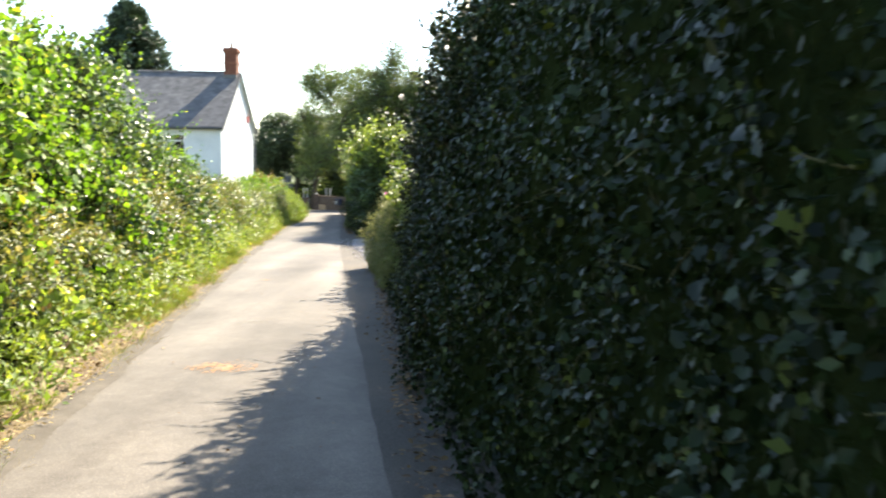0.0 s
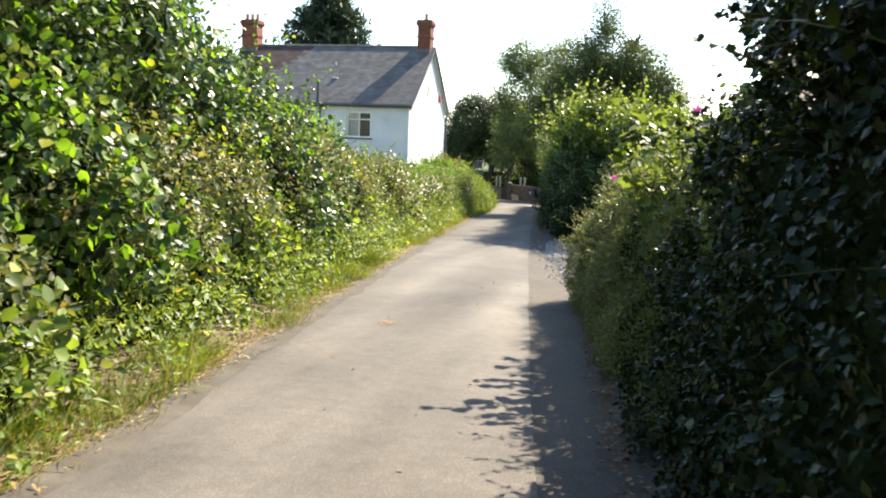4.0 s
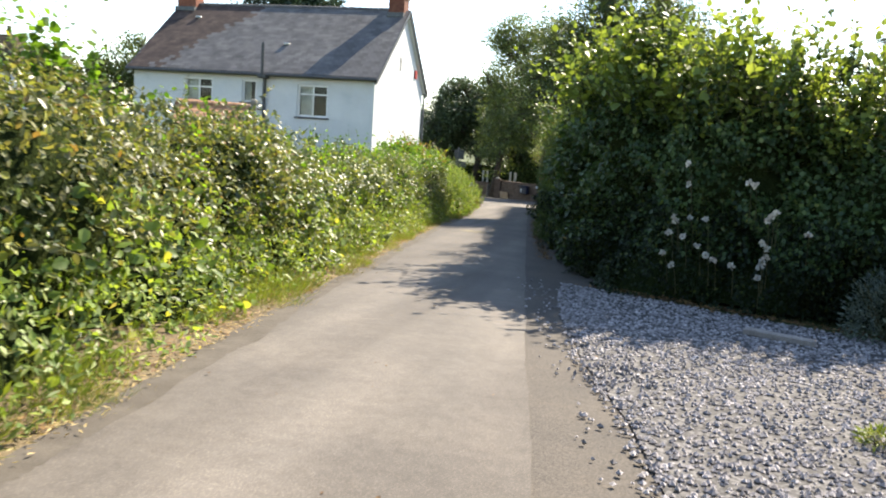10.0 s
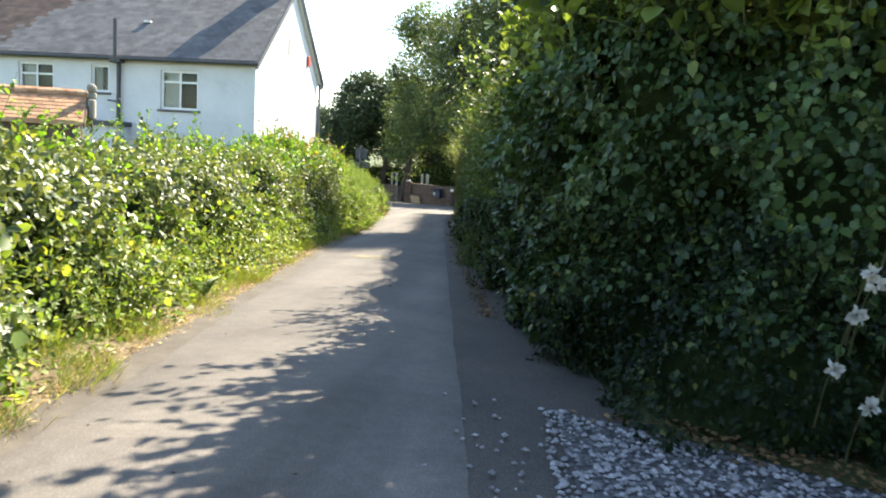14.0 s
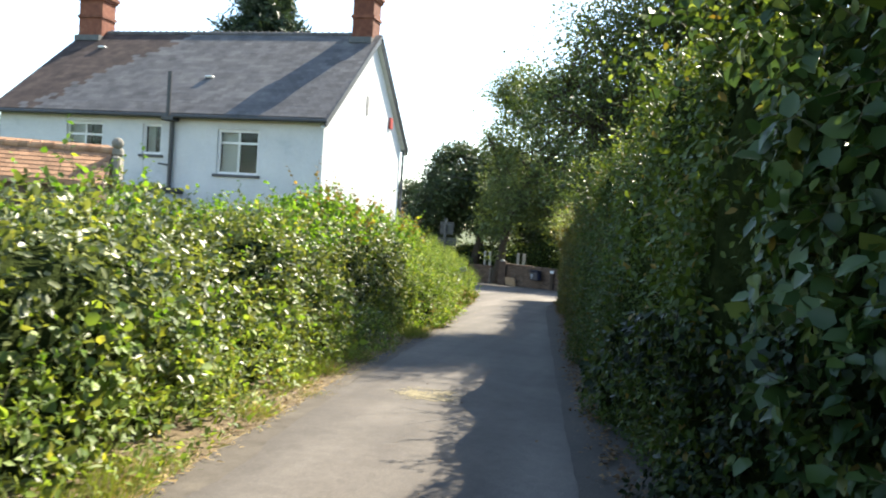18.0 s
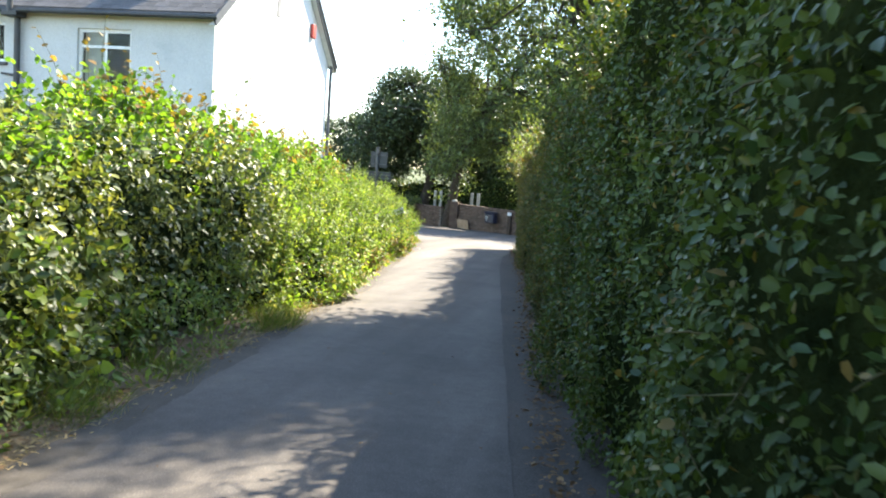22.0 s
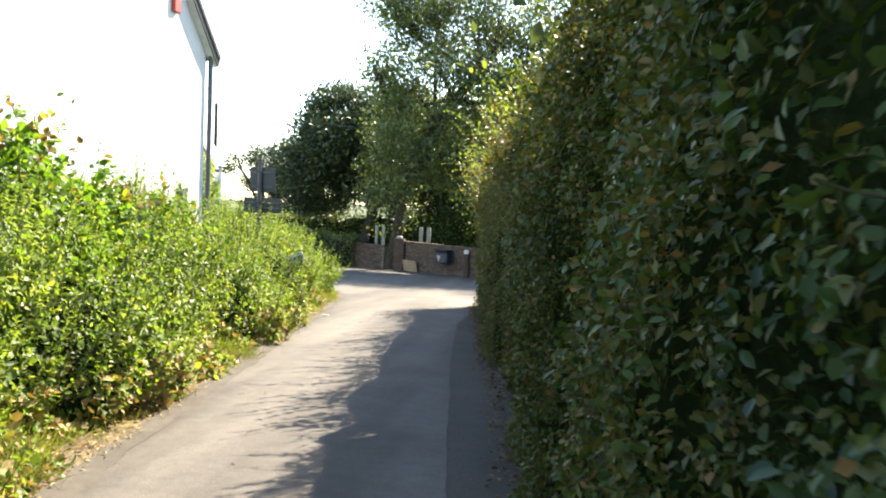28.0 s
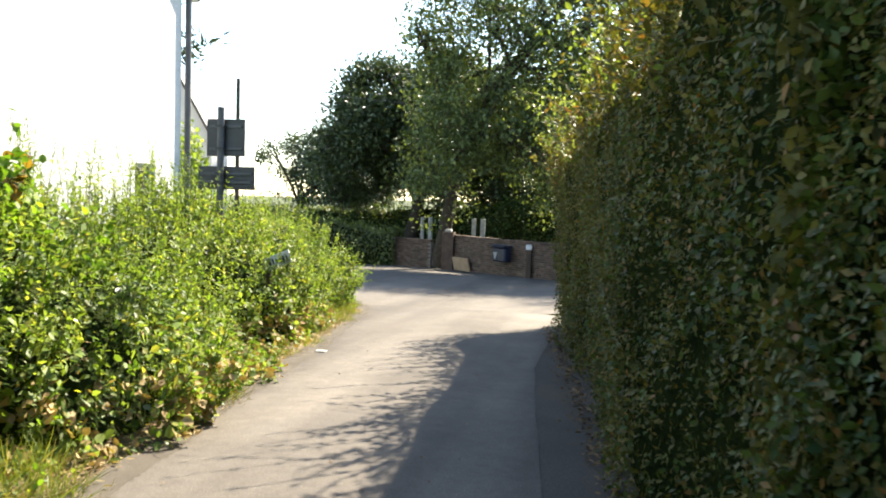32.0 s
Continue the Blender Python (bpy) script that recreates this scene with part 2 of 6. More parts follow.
CURTAIN = surface("curtain", [(0.3, (0.4, 0.4, 0.376)), (0.7, (0.48, 0.48, 0.448))], 6, 40, 0.95, 0.2, 0.01)
GLASS = glass_mat()


CHIMNEY_BRICK = surface("chimney_brick", [(0.3, (0.119, 0.0455, 0.0315)), (0.55, (0.175, 0.0665, 0.042)), (0.75, (0.21, 0.105, 0.07))], 6, 40, 0.9, 0.5, 0.01, 0, 0.25)
WALL_BRICK = surface("wall_brick", [(0.3, (0.0819, 0.0546, 0.041)), (0.55, (0.115, 0.0788, 0.0573)), (0.75, (0.147, 0.115, 0.0874))], 5, 40, 0.9, 0.5, 0.01, 0, 0.35)
MORTAR = surface("mortar", [(0.3, (0.154, 0.14, 0.119)), (0.7, (0.224, 0.21, 0.182))], 5, 60, 0.95, 0.5, 0.006)

# Ivy leaf, also the painted shade colour on the low hedge's face.
IVY_SHADED = leaf_mat("ivy_and_shaded_leaf", (0.0055, 0.0115, 0.005), (0.019, 0.034, 0.012), (0.07, 0.085, 0.022), 0.45, 0.14)
IVY_SHADED.node_tree.nodes["Principled BSDF"].inputs["Specular IOR Level"].default_value = 0.16
HAZEL = leaf_mat("hazel_leaf", (0.064, 0.125, 0.019), (0.18, 0.272, 0.046), (0.318, 0.302, 0.0529), 0.5, 0.5, (1.2, 1.35, 0.5))
BRAMBLE = leaf_mat("bramble_leaf", (0.04, 0.068, 0.024), (0.165, 0.19, 0.076), (0.3, 0.31, 0.1), 0.42, 0.4)
BRAMBLE.node_tree.nodes["Principled BSDF"].inputs["Specular IOR Level"].default_value = 0.5
OLIVE = leaf_mat("olive_bramble_leaf", (0.06, 0.075, 0.034), (0.215, 0.21, 0.11), (0.2, 0.13, 0.07), 0.42, 0.4)
SHRUB = leaf_mat("small_shrub_leaf", (0.068, 0.09, 0.036), (0.265, 0.276, 0.13), None, 0.32, 0.46, (1.15, 1.16, 0.7))
# Paler copy of the shrub leaf: sunlit highlights painted on shoot tips.
SHRUB_LIT_TIP = leaf_mat("small_shrub_lit_tip_leaf", (0.13, 0.14, 0.055), (0.34, 0.34, 0.17), None, 0.3, 0.48, (1.12, 1.14, 0.7))
BROAD = leaf_mat("broad_hedge_leaf", (0.023, 0.05, 0.0195), (0.068, 0.111, 0.036), (0.133, 0.161, 0.05), 0.38, 0.28, (1.2, 1.22, 0.66))
TRIMMED = leaf_mat("trimmed_hedge_leaf", (0.034, 0.06, 0.0165), (0.085, 0.118, 0.029), (0.168, 0.119, 0.0385), 0.44, 0.32)
COPPER = leaf_mat("turning_hedge_leaf", (0.0482, 0.0542, 0.0158), (0.158, 0.136, 0.0393), (0.237, 0.122, 0.0437), 0.52, 0.3)
TRIMMED.node_tree.nodes["Principled BSDF"].inputs["Specular IOR Level"].default_value = 0.2
# Pale leaf for young tips; also paints sunlight onto hedge tops.
YOUNG_LIT = leaf_mat("young_and_sunlit_leaf", (0.091, 0.133, 0.03), (0.21, 0.252, 0.07), None, 0.4, 0.42, (1.25, 1.27, 0.6))
ORANGE_TIP = leaf_mat("reddish_young_leaf", (0.109, 0.0819, 0.0189), (0.229, 0.139, 0.0441), None, 0.45, 0.45)
NETTLE = leaf_mat("nettle_leaf", (0.075, 0.13, 0.032), (0.225, 0.31, 0.09), (0.328, 0.336, 0.0909), 0.5, 0.5)
GRASS = leaf_mat("grass_blade", (0.0805, 0.12, 0.0242), (0.209, 0.249, 0.0644), (0.362, 0.306, 0.161), 0.5, 0.35)
STRAW = leaf_mat("dry_straw", (0.21, 0.14, 0.063), (0.385, 0.301, 0.168), None, 0.7, 0.2)
DARK_TREE = leaf_mat("dark_evergreen_leaf", (0.028, 0.048, 0.024), (0.07, 0.1, 0.048), None, 0.4, 0.15)
TREE_LEAF = leaf_mat("tree_leaf", (0.0319, 0.0504, 0.0202), (0.0966, 0.13, 0.0487), None, 0.42, 0.35)
LIGHT_TREE = leaf_mat("feathery_leaf", (0.0525, 0.0788, 0.035), (0.149, 0.193, 0.0788), None, 0.38, 0.35)
NEEDLE = leaf_mat("conifer_needle", (0.0154, 0.0315, 0.021), (0.042, 0.0665, 0.0385), None, 0.5, 0.15)
# Silvery leaf darkened; the hedge's shadow over the plants is in its colour.
SILVER = leaf_mat("silvery_leaf", (0.06, 0.08, 0.07), (0.15, 0.18, 0.165), None, 0.6, 0.2)
PINK = leaf_mat("pink_petal", (0.45, 0.045, 0.288), (0.594, 0.108, 0.45), None, 0.6, 0.4, (1.1, 1.0, 1.15))
ROSE = leaf_mat("white_petal", (0.558, 0.504, 0.495), (0.72, 0.684, 0.666), None, 0.6, 0.35, (1.0, 1.0, 1.0))
MALLOW = leaf_mat("mallow_leaf", (0.05, 0.085, 0.025), (0.14, 0.19, 0.06), None, 0.5, 0.4)
FLUFF = leaf_mat("pale_flower_head", (0.3, 0.2, 0.2), (0.5, 0.4, 0.36), None, 0.8, 0.3, (1.0, 1.0, 1.0))
DEAD = leaf_mat("dead_leaf", (0.07, 0.035, 0.0175), (0.196, 0.119, 0.056), None, 0.7, 0.1)


# ---- mesh helpers ----
def part(name, bm, material, parent=None, label=""):
    me = bpy.data.meshes.new(name)
    bm.to_mesh(me)
    bm.free()
    me.materials.append(material)
    ob = new(name, me)
    ob.parent = parent
    return tagged(ob, label)


def raw(name, verts, faces, material, parent=None, label="", kind="", smooth=False):
    """One mesh object out of arrays; faces: an (N, k) array of corners."""
    verts, faces = np.asarray(verts, np.float32), np.asarray(faces, np.int32)
    me = bpy.data.meshes.new(name)
    k = faces.shape[1]
    me.vertices.add(len(verts))
    me.vertices.foreach_set("co", verts.ravel())
    me.loops.add(faces.size)
    me.loops.foreach_set("vertex_index", faces.ravel())
    me.polygons.add(len(faces))
    me.polygons.foreach_set("loop_start", np.arange(0, faces.size, k, dtype=np.int32))
    if smooth:
        me.polygons.foreach_set("use_smooth", np.ones(len(faces), bool))
    me.materials.append(material)
    me.update(calc_edges=True)
    me.validate()
    ob = new(name, me)
    ob.parent = parent
    return tagged(ob, label, kind=kind)


def box(bm, x0, x1, y0, y1, z0, z1, bevel=0.0):
    r = bmesh.ops.create_cube(bm, size=1.0, matrix=Matrix.Translation(((x0 + x1) / 2, (y0 + y1) / 2, (z0 + z1) / 2)) @ Matrix.Diagonal((x1 - x0, y1 - y0, z1 - z0, 1)))
    if bevel:
        e = {e for v in r["verts"] for e in v.link_edges}
        bmesh.ops.bevel(bm, geom=list(e), offset=bevel, segments=1, affect="EDGES")
    return bm


def cyl(bm, p, q, r0, r1=None, n=10):
    p, q = Vector(p), Vector(q)
    d = q - p
    m = Matrix.Translation((p + q) / 2) @ d.to_track_quat("Z", "Y").to_matrix().to_4x4()
    bmesh.ops.create_cone(bm, cap_ends=True, segments=n, radius1=r0, radius2=r0 if r1 is None else r1, depth=d.length, matrix=m)
    return bm


def slab(axis, at, depth, outline):
    """A flat plate: outline is (u, z) corners in the plane across the axis ("x" or "y"), from at to at + depth."""
    bm = bmesh.new()
    ends = []
    for d in (at, at + depth):
        ends.append([bm.verts.new((d, u, z) if axis == "x" else (u, d, z)) for u, z in outline])
        bm.faces.new(ends[-1])
    n = len(outline)
    for i in range(n):
        bm.faces.new((ends[0][i], ends[0][(i + 1) % n], ends[1][(i + 1) % n], ends[1][i]))
    bmesh.ops.recalc_face_normals(bm, faces=bm.faces)
    return bm


def thing(name, label, category, group="", kind="", at=(0, 0, 0)):
    e = new(name)
    e.empty_display_size = 0.2
    e.location = at
    return tagged(e, label, category, group, kind)


def hold(parent, *obs):
    """Parents objects built in world places to a thing that stands elsewhere."""
    for o in obs:
        o.parent = parent
        o.matrix_parent_inverse = Matrix.Translation(-parent.location)


RNG = np.random.default_rng(7)


def unit(v):
    return v / np.maximum(np.linalg.norm(v, axis=-1, keepdims=True), 1e-9)


def lumps(p, size, seed):
    """A smooth field in about -1..1 over points p, with lumps of about that size."""
    r = np.random.default_rng(seed)
    k = r.normal(size=(7, 3)) * (2.2 / size)
    return np.sin(p @ k.T + r.uniform(0, 6.28, 7)).sum(1) / 3.2


OVAL = (np.array([(0, 0, 0), (-0.26, 0.28, 0.07), (-0.25, 0.66, 0.07), (0, 1, -0.06), (0.25, 0.66, 0.07), (0.26, 0.28, 0.07)]), [(0, 3, 2, 1), (0, 5, 4, 3)])
ROUND = (np.array([(0, 0, 0), (-0.38, 0.24, 0.06), (-0.34, 0.66, 0.05), (0, 1, -0.1), (0.34, 0.66, 0.05), (0.38, 0.24, 0.06)]), [(0, 3, 2, 1), (0, 5, 4, 3)])
SLIM = (np.array([(0, 0, 0), (-0.14, 0.35, 0.04), (0, 1, -0.1), (0.14, 0.35, 0.04)]), [(0, 2, 1), (0, 3, 2)])
KITE = (np.array([(0, 0, 0), (-0.3, 0.45, 0.08), (0, 1, -0.05), (0.3, 0.45, 0.08)]), [(0, 2, 1), (0, 3, 2)])
LOBED = (np.array([(0, 0.12, 0), (-0.16, 0, 0.04), (-0.4, 0.1, 0.05), (-0.36, 0.4, 0.05), (-0.46, 0.58, 0.0), (-0.2, 0.68, 0.04), (0, 1, -0.06), (0.2, 0.68, 0.04), (0.46, 0.58, 0.0), (0.36, 0.4, 0.05), (0.4, 0.1, 0.05), (0.16, 0, 0.04)]), [(0, 3, 2, 1), (0, 5, 4, 3), (0, 7, 6, 5), (0, 9, 8, 7), (0, 11, 10, 9)])
BLADE = (np.array([(-0.012, 0, 0), (0.012, 0, 0), (0.011, 0.55, 0.04), (-0.011, 0.55, 0.04), (0.002, 1, 0.2), (-0.002, 1, 0.2)]), [(0, 1, 2, 3), (3, 2, 4, 5)])


def leaves(name, pos, axis, nrm, size, shape, material, parent, label="", kind=""):
    t, f = shape
    axis = unit(axis)
    nrm = unit(nrm - (nrm * axis).sum(1, keepdims=True) * axis)
    side = np.cross(axis, nrm)
    size = np.broadcast_to(np.asarray(size, float), (len(pos),))
    v = pos[:, None] + size[:, None, None] * (side[:, None] * t[None, :, 0, None] + axis[:, None] * t[None, :, 1, None] + nrm[:, None] * t[None, :, 2, None])
    faces = (np.arange(len(pos))[:, None, None] * len(t) + np.array(f)[None]).reshape(-1, len(f[0]))
    return raw(name, v.reshape(-1, 3), faces, material, parent, label, kind)


def tubes(name, lines, radii, material, parent, label="", sides=4):
    """Thin tapered stems: lines is (N, K, 3), radii (N,) at the foot."""
    lines = np.asarray(lines, float)
    n, k, _ = lines.shape
    d = unit(np.gradient(lines, axis=1))
    ref = np.where(np.abs(d[..., 2:3]) > 0.8, np.array([1.0, 0, 0]), np.array([0, 0, 1.0]))
    u = unit(np.cross(d, ref))
    w = np.cross(d, u)
    taper = np.linspace(1, 0.35, k)[None, :, None, None] * np.asarray(radii, float)[:, None, None, None]
    a = np.arange(sides) * 2 * np.pi / sides
    v = lines[:, :, None] + taper * (u[:, :, None] * np.cos(a)[None, None, :, None] + w[:, :, None] * np.sin(a)[None, None, :, None])
    base = (np.arange(n)[:, None, None] * k + np.arange(k - 1)[None, :, None]) * sides
    j = np.arange(sides)
    q = np.stack([base + j, base + (j + 1) % sides, base + sides + (j + 1) % sides, base + sides + j], -1)
    return raw(name, v.reshape(-1, 3), q.reshape(-1, 4), material, parent, label, smooth=True)


# ---- the lane in plan ----
def slope(y):
    """Height of the ground along the lane, falling gently away from the start."""
    return -0.0425 * np.clip(y, -30, 82) - 0.012 * np.clip(np.asarray(y) - 82, 0, 400) * 0.5


EDGE_Y = [-8, 0, 4.8, 7.6, 14, 21, 26, 31.5, 36, 43, 49, 55, 58, 60, 62, 64]
EDGE_L = [-0.75, -1.72, -2.42, -2.87, -3.85, -4.93, -5.6, -6.36, -6.95, -7.65, -8.65, -9.55, -10.05, -10.6, -11.4, -12.6]
HEDGE_Y = [-8, 0, 4.24, 7.1, 13.3, 16.2, 21, 26, 28.4, 34.5, 39.4, 47.6, 51.4, 58.6]
HEDGE_R = [1.5, 0.42, -0.1, -0.42, -1.08, -1.43, -2.1, -2.85, -3.3, -4.2, -4.8, -5.6, -6.1, -6.95]
SEAM_Y = [-8, 3.56, 13, 21, 28.9, 40.4, 50, 54, 57, 60]
SEAM_X = [1.2, -0.23, -1.6, -2.72, -3.74, -5.19, -6.36, -6.75, -6.75, -6.7]


def left_edge(y):
    return np.interp(y, EDGE_Y, EDGE_L)


def right_edge(y):
    return np.interp(y, HEDGE_Y, HEDGE_R)


def seam(y):
    return np.interp(y, SEAM_Y, SEAM_X)


# ---- ground, road ----
def grid_sheet(name, xs, ys, zf, material, label, category):
    X, Y = np.meshgrid(xs, ys)
    v = np.stack([X, Y, zf(X, Y)], -1).reshape(-1, 3)
    nx = len(xs)
    i = (np.arange(len(ys) - 1)[:, None] * nx + np.arange(nx - 1)[None]).ravel()
    ob = raw(name, v, np.stack([i, i + 1, i + nx + 1, i + nx], -1), material, smooth=True)
    return tagged(ob, label, category, kind="structure")


far_steps = [90, 130, 200, 320, 520, 900, 1600, 3000]
gx = np.array([-s for s in reversed(far_steps)] + list(np.linspace(-60, 40, 61)) + far_steps)
gy = np.array([-s for s in reversed(far_steps[1:])] + list(np.linspace(-40, 130, 120)) + [200, 320, 520, 900, 1600, 3000])
grid_sheet("ground", gx, gy, lambda X, Y: slope(Y) - 0.03, GRASSLAND, "grassy ground falling gently along the lane", "ground")


def strip(name, ys, x0, x1, lift, material, label, category, cols=5, crown=0.0):
    """A strip between two edges given as functions of y."""
    u = np.linspace(0, 1, cols)
    X = x0(ys)[:, None] * (1 - u) + x1(ys)[:, None] * u
    Y = np.repeat(ys[:, None], cols, 1)
    Z = slope(Y) + lift + crown * (1 - (2 * u - 1) ** 2)[None]
    n = cols
    i = (np.arange(len(ys) - 1)[:, None] * n + np.arange(n - 1)[None]).ravel()
    ob = raw(name, np.stack([X, Y, Z], -1).reshape(-1, 3), np.stack([i, i + 1, i + n + 1, i + n], -1), material, smooth=True)
    return tagged(ob, label, category, kind="structure")


def wob(y, a, f, s):
    return a * (np.sin(y * f + s) + 0.6 * np.sin(y * f * 2.7 + 2 * s) + 0.4 * np.sin(y * f * 6.1 + s)) / 2


lane_y = np.arange(-8, 60.01, 0.04)
road = strip("road", lane_y, lambda y: left_edge(y) + wob(y, 0.06, 1.3, 0), lambda y: seam(y) + wob(y, 0.012, 2.0, 1), 0.006, ASPHALT, "pale worn asphalt surface of a narrow lane", "road", 25, 0.02)


def worn(ob, value):
    ob.data.attributes.new("wear", "FLOAT", "POINT").data.foreach_set("value", np.asarray(value, np.float32).ravel())


u_across = np.linspace(0, 1, 25)[None] + wob(lane_y, 0.03, 0.7, 4)[:, None]
worn(road, 0.46 + 0.42 * np.exp(-((u_across - 0.9) / 0.1) ** 2) + 0.18 * np.exp(-((u_across - 0.3) / 0.13) ** 2) - 0.12 * np.exp(-((u_across - 0.62) / 0.13) ** 2) - 0.4 * np.exp(-(u_across / 0.07) ** 2))
strip("road_margin", lane_y, lambda y: seam(y) + wob(y, 0.012, 2.0, 1), lambda y: right_edge(y) + 0.5, 0.0, PATCH, "older brownish asphalt strip beside the lane's seam", "road")
strip("verge", lane_y, lambda y: left_edge(y) - 2.4, lambda y: left_edge(y) + 0.12 + wob(y, 0.08, 1.7, 3), 0.0, SOIL, "dry soil verge with leaf litter", "verge")

EDGE_DIRT = surface("road_edge_dirt", [(0.3, (0.0595, 0.0504, 0.0406)), (0.55, (0.0805, 0.07, 0.0581)), (0.75, (0.105, 0.091, 0.0735))], 4, 90, 0.95, 0.6, 0.01)
strip("road_edge", lane_y, lambda y: left_edge(y) - 0.05, lambda y: left_edge(y) + 0.17 + wob(y, 0.07, 1.1, 5) + wob(y, 0.02, 5.3, 2) + 0.012 * np.sin(y * 71), 0.012, EDGE_DIRT, "dark dirt washed along the road's edge", "road", 4)

# the road across the end of the lane
WALL_A, WALL_B, WALL_C = (-4.0, 68.55), (-12.0, 76.1), (-19.5, 80.6)
cross_y = np.arange(59.8, 90, 0.4)
cross_road = strip("cross_road", cross_y, lambda y: np.interp(y, [59.8, 62, 64, 67, 72, 90], [-10.6, -11.5, -13, -17, -24, -48]), lambda y: np.interp(y, [59.8, 61, 63, 66, 69, 76, 80, 90], [-7.3, -6.6, -4, 2, -3.5, -11, -18, -40]), 0.002, ASPHALT, "pale asphalt road crossing the lane's end", "road", 9)
worn(cross_road, np.full(len(cross_road.data.vertices), 0.6))


# ---- hedges ----
class Row:
    """A hedge along a line in plan: pts are (x, y) of its foot; it faces to the side given (+1: to the left of the way along it)."""

    def __init__(self, pts, side, height, depth, lean=0.1, round_=0.35, amp=0.12, seed=1):
        p = np.array(pts, float)
        seg = np.r_[0, np.cumsum(np.hypot(*np.diff(p, axis=0).T))]
        s = np.linspace(0, seg[-1], max(8, int(seg[-1] / 0.25)))
        q = np.stack([np.interp(s, seg, p[:, 0]), np.interp(s, seg, p[:, 1])], 1)
        for _ in range(6):
            q[1:-1] = (q[:-2] + 2 * q[1:-1] + q[2:]) / 4
        d = unit(np.gradient(q, axis=0))
        self.s, self.q, self.n = s, q, np.stack([-d[:, 1], d[:, 0]], 1) * side
        self.len, self.hs, self.depth, self.lean, self.round, self.amp, self.seed = seg[-1], height, depth, lean, round_, amp, seed

    def height(self, s):
        return np.interp(s / self.len, np.linspace(0, 1, len(self.hs)), self.hs)

    def at(self, s, c, back=0.5):
        """Point and normal on the skin: s along the hedge, c in 0..1 from the foot over the top to a way down its back."""
        h, r, d = self.height(s), np.minimum(self.round, 0.45 * self.height(s)), self.depth
        face, arc, top = h - r, 1.571 * r, np.maximum(d - 2 * r, 0.05)
        total = face + arc + top + arc + back * face
        t = c * total
        o, z, no, nz = np.zeros_like(t), np.zeros_like(t), np.ones_like(t), np.zeros_like(t)
        a = t < face
        z = np.where(a, t, z)
        b = (t >= face) & (t < face + arc)
        ang = np.clip((t - face) / np.maximum(r, 1e-6), 0, 1.571)
        o, z = np.where(b, -r + r * np.cos(ang), o), np.where(b, h - r + r * np.sin(ang), z)
        no, nz = np.where(b, np.cos(ang), no), np.where(b, np.sin(ang), nz)
        c2 = (t >= face + arc) & (t < face + arc + top)
        o, z = np.where(c2, -r - (t - face - arc), o), np.where(c2, h, z)
        no, nz = np.where(c2, 0, no), np.where(c2, 1, nz)
        e = (t >= face + arc + top) & (t < face + 2 * arc + top)
        ang = np.clip((t - face - arc - top) / np.maximum(r, 1e-6), 0, 1.571)
        o, z = np.where(e, -r - top - r * np.sin(ang), o), np.where(e, h - r + r * np.cos(ang), z)
        no, nz = np.where(e, -np.sin(ang), no), np.where(e, np.cos(ang), nz)
        g = t >= face + 2 * arc + top
        o, z = np.where(g, -2 * r - top, o), np.where(g, h - r - (t - face - 2 * arc - top), z)
        no = np.where(g, -1, no)
        o = o - self.lean * z
        x, y = np.interp(s, self.s, self.q[:, 0]), np.interp(s, self.s, self.q[:, 1])
        nx, ny = np.interp(s, self.s, self.n[:, 0]), np.interp(s, self.s, self.n[:, 1])
        px, py = x + nx * o, y + ny * o
        p = np.stack([px, py, slope(y) + z], -1)
        n = unit(np.stack([nx * no, ny * no, nz + 0.25 * (no > 0) * self.lean], -1))
        return p, n

    def skin(self, count, deep=0.12, c0=0.0, c1=1.0, s0=0.0, s1=1.0, back=0.5):
        s, c = RNG.uniform(s0, s1, count) * self.len, RNG.uniform(c0, c1, count)
        p, n = self.at(s, c, back)
        d = self.amp * (lumps(p, 1.1, self.seed) + 0.6 * lumps(p, 0.4, self.seed + 1) + 0.4 * lumps(p, 0.19, self.seed + 2)) - np.abs(RNG.normal(0, deep, count))
        ends = np.minimum(s, self.len - s)
        return p + n * d[:, None], n, ends

    def reach(self, s):
        """The c at which the back of the hedge comes down to the ground."""
        h = self.height(s)
        r = np.minimum(self.round, 0.45 * h)
        total = 1.5 * (h - r) + 3.142 * r + np.maximum(self.depth - 2 * r, 0.05)
        return 1 + 0.46 * (h - r) / total

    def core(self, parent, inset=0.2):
        # Closed dark sheet under the leaves; its colour stands for the shaded inside.
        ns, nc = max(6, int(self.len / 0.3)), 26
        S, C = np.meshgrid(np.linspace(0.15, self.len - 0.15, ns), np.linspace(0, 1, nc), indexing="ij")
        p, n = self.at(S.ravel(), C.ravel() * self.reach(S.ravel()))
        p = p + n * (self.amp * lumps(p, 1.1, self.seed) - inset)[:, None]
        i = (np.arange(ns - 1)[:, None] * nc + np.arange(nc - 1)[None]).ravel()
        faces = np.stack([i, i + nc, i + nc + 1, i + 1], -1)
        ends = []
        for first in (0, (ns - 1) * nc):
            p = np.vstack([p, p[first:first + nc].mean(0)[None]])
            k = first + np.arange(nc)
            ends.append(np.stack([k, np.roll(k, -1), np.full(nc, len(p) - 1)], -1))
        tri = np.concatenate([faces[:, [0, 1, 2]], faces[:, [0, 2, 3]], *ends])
        return raw("shaded_thicket", p, tri, TWIG_SHADE, parent, "dark sheet inside the hedge, standing for twigs and the shade between leaves", "stuff", True)


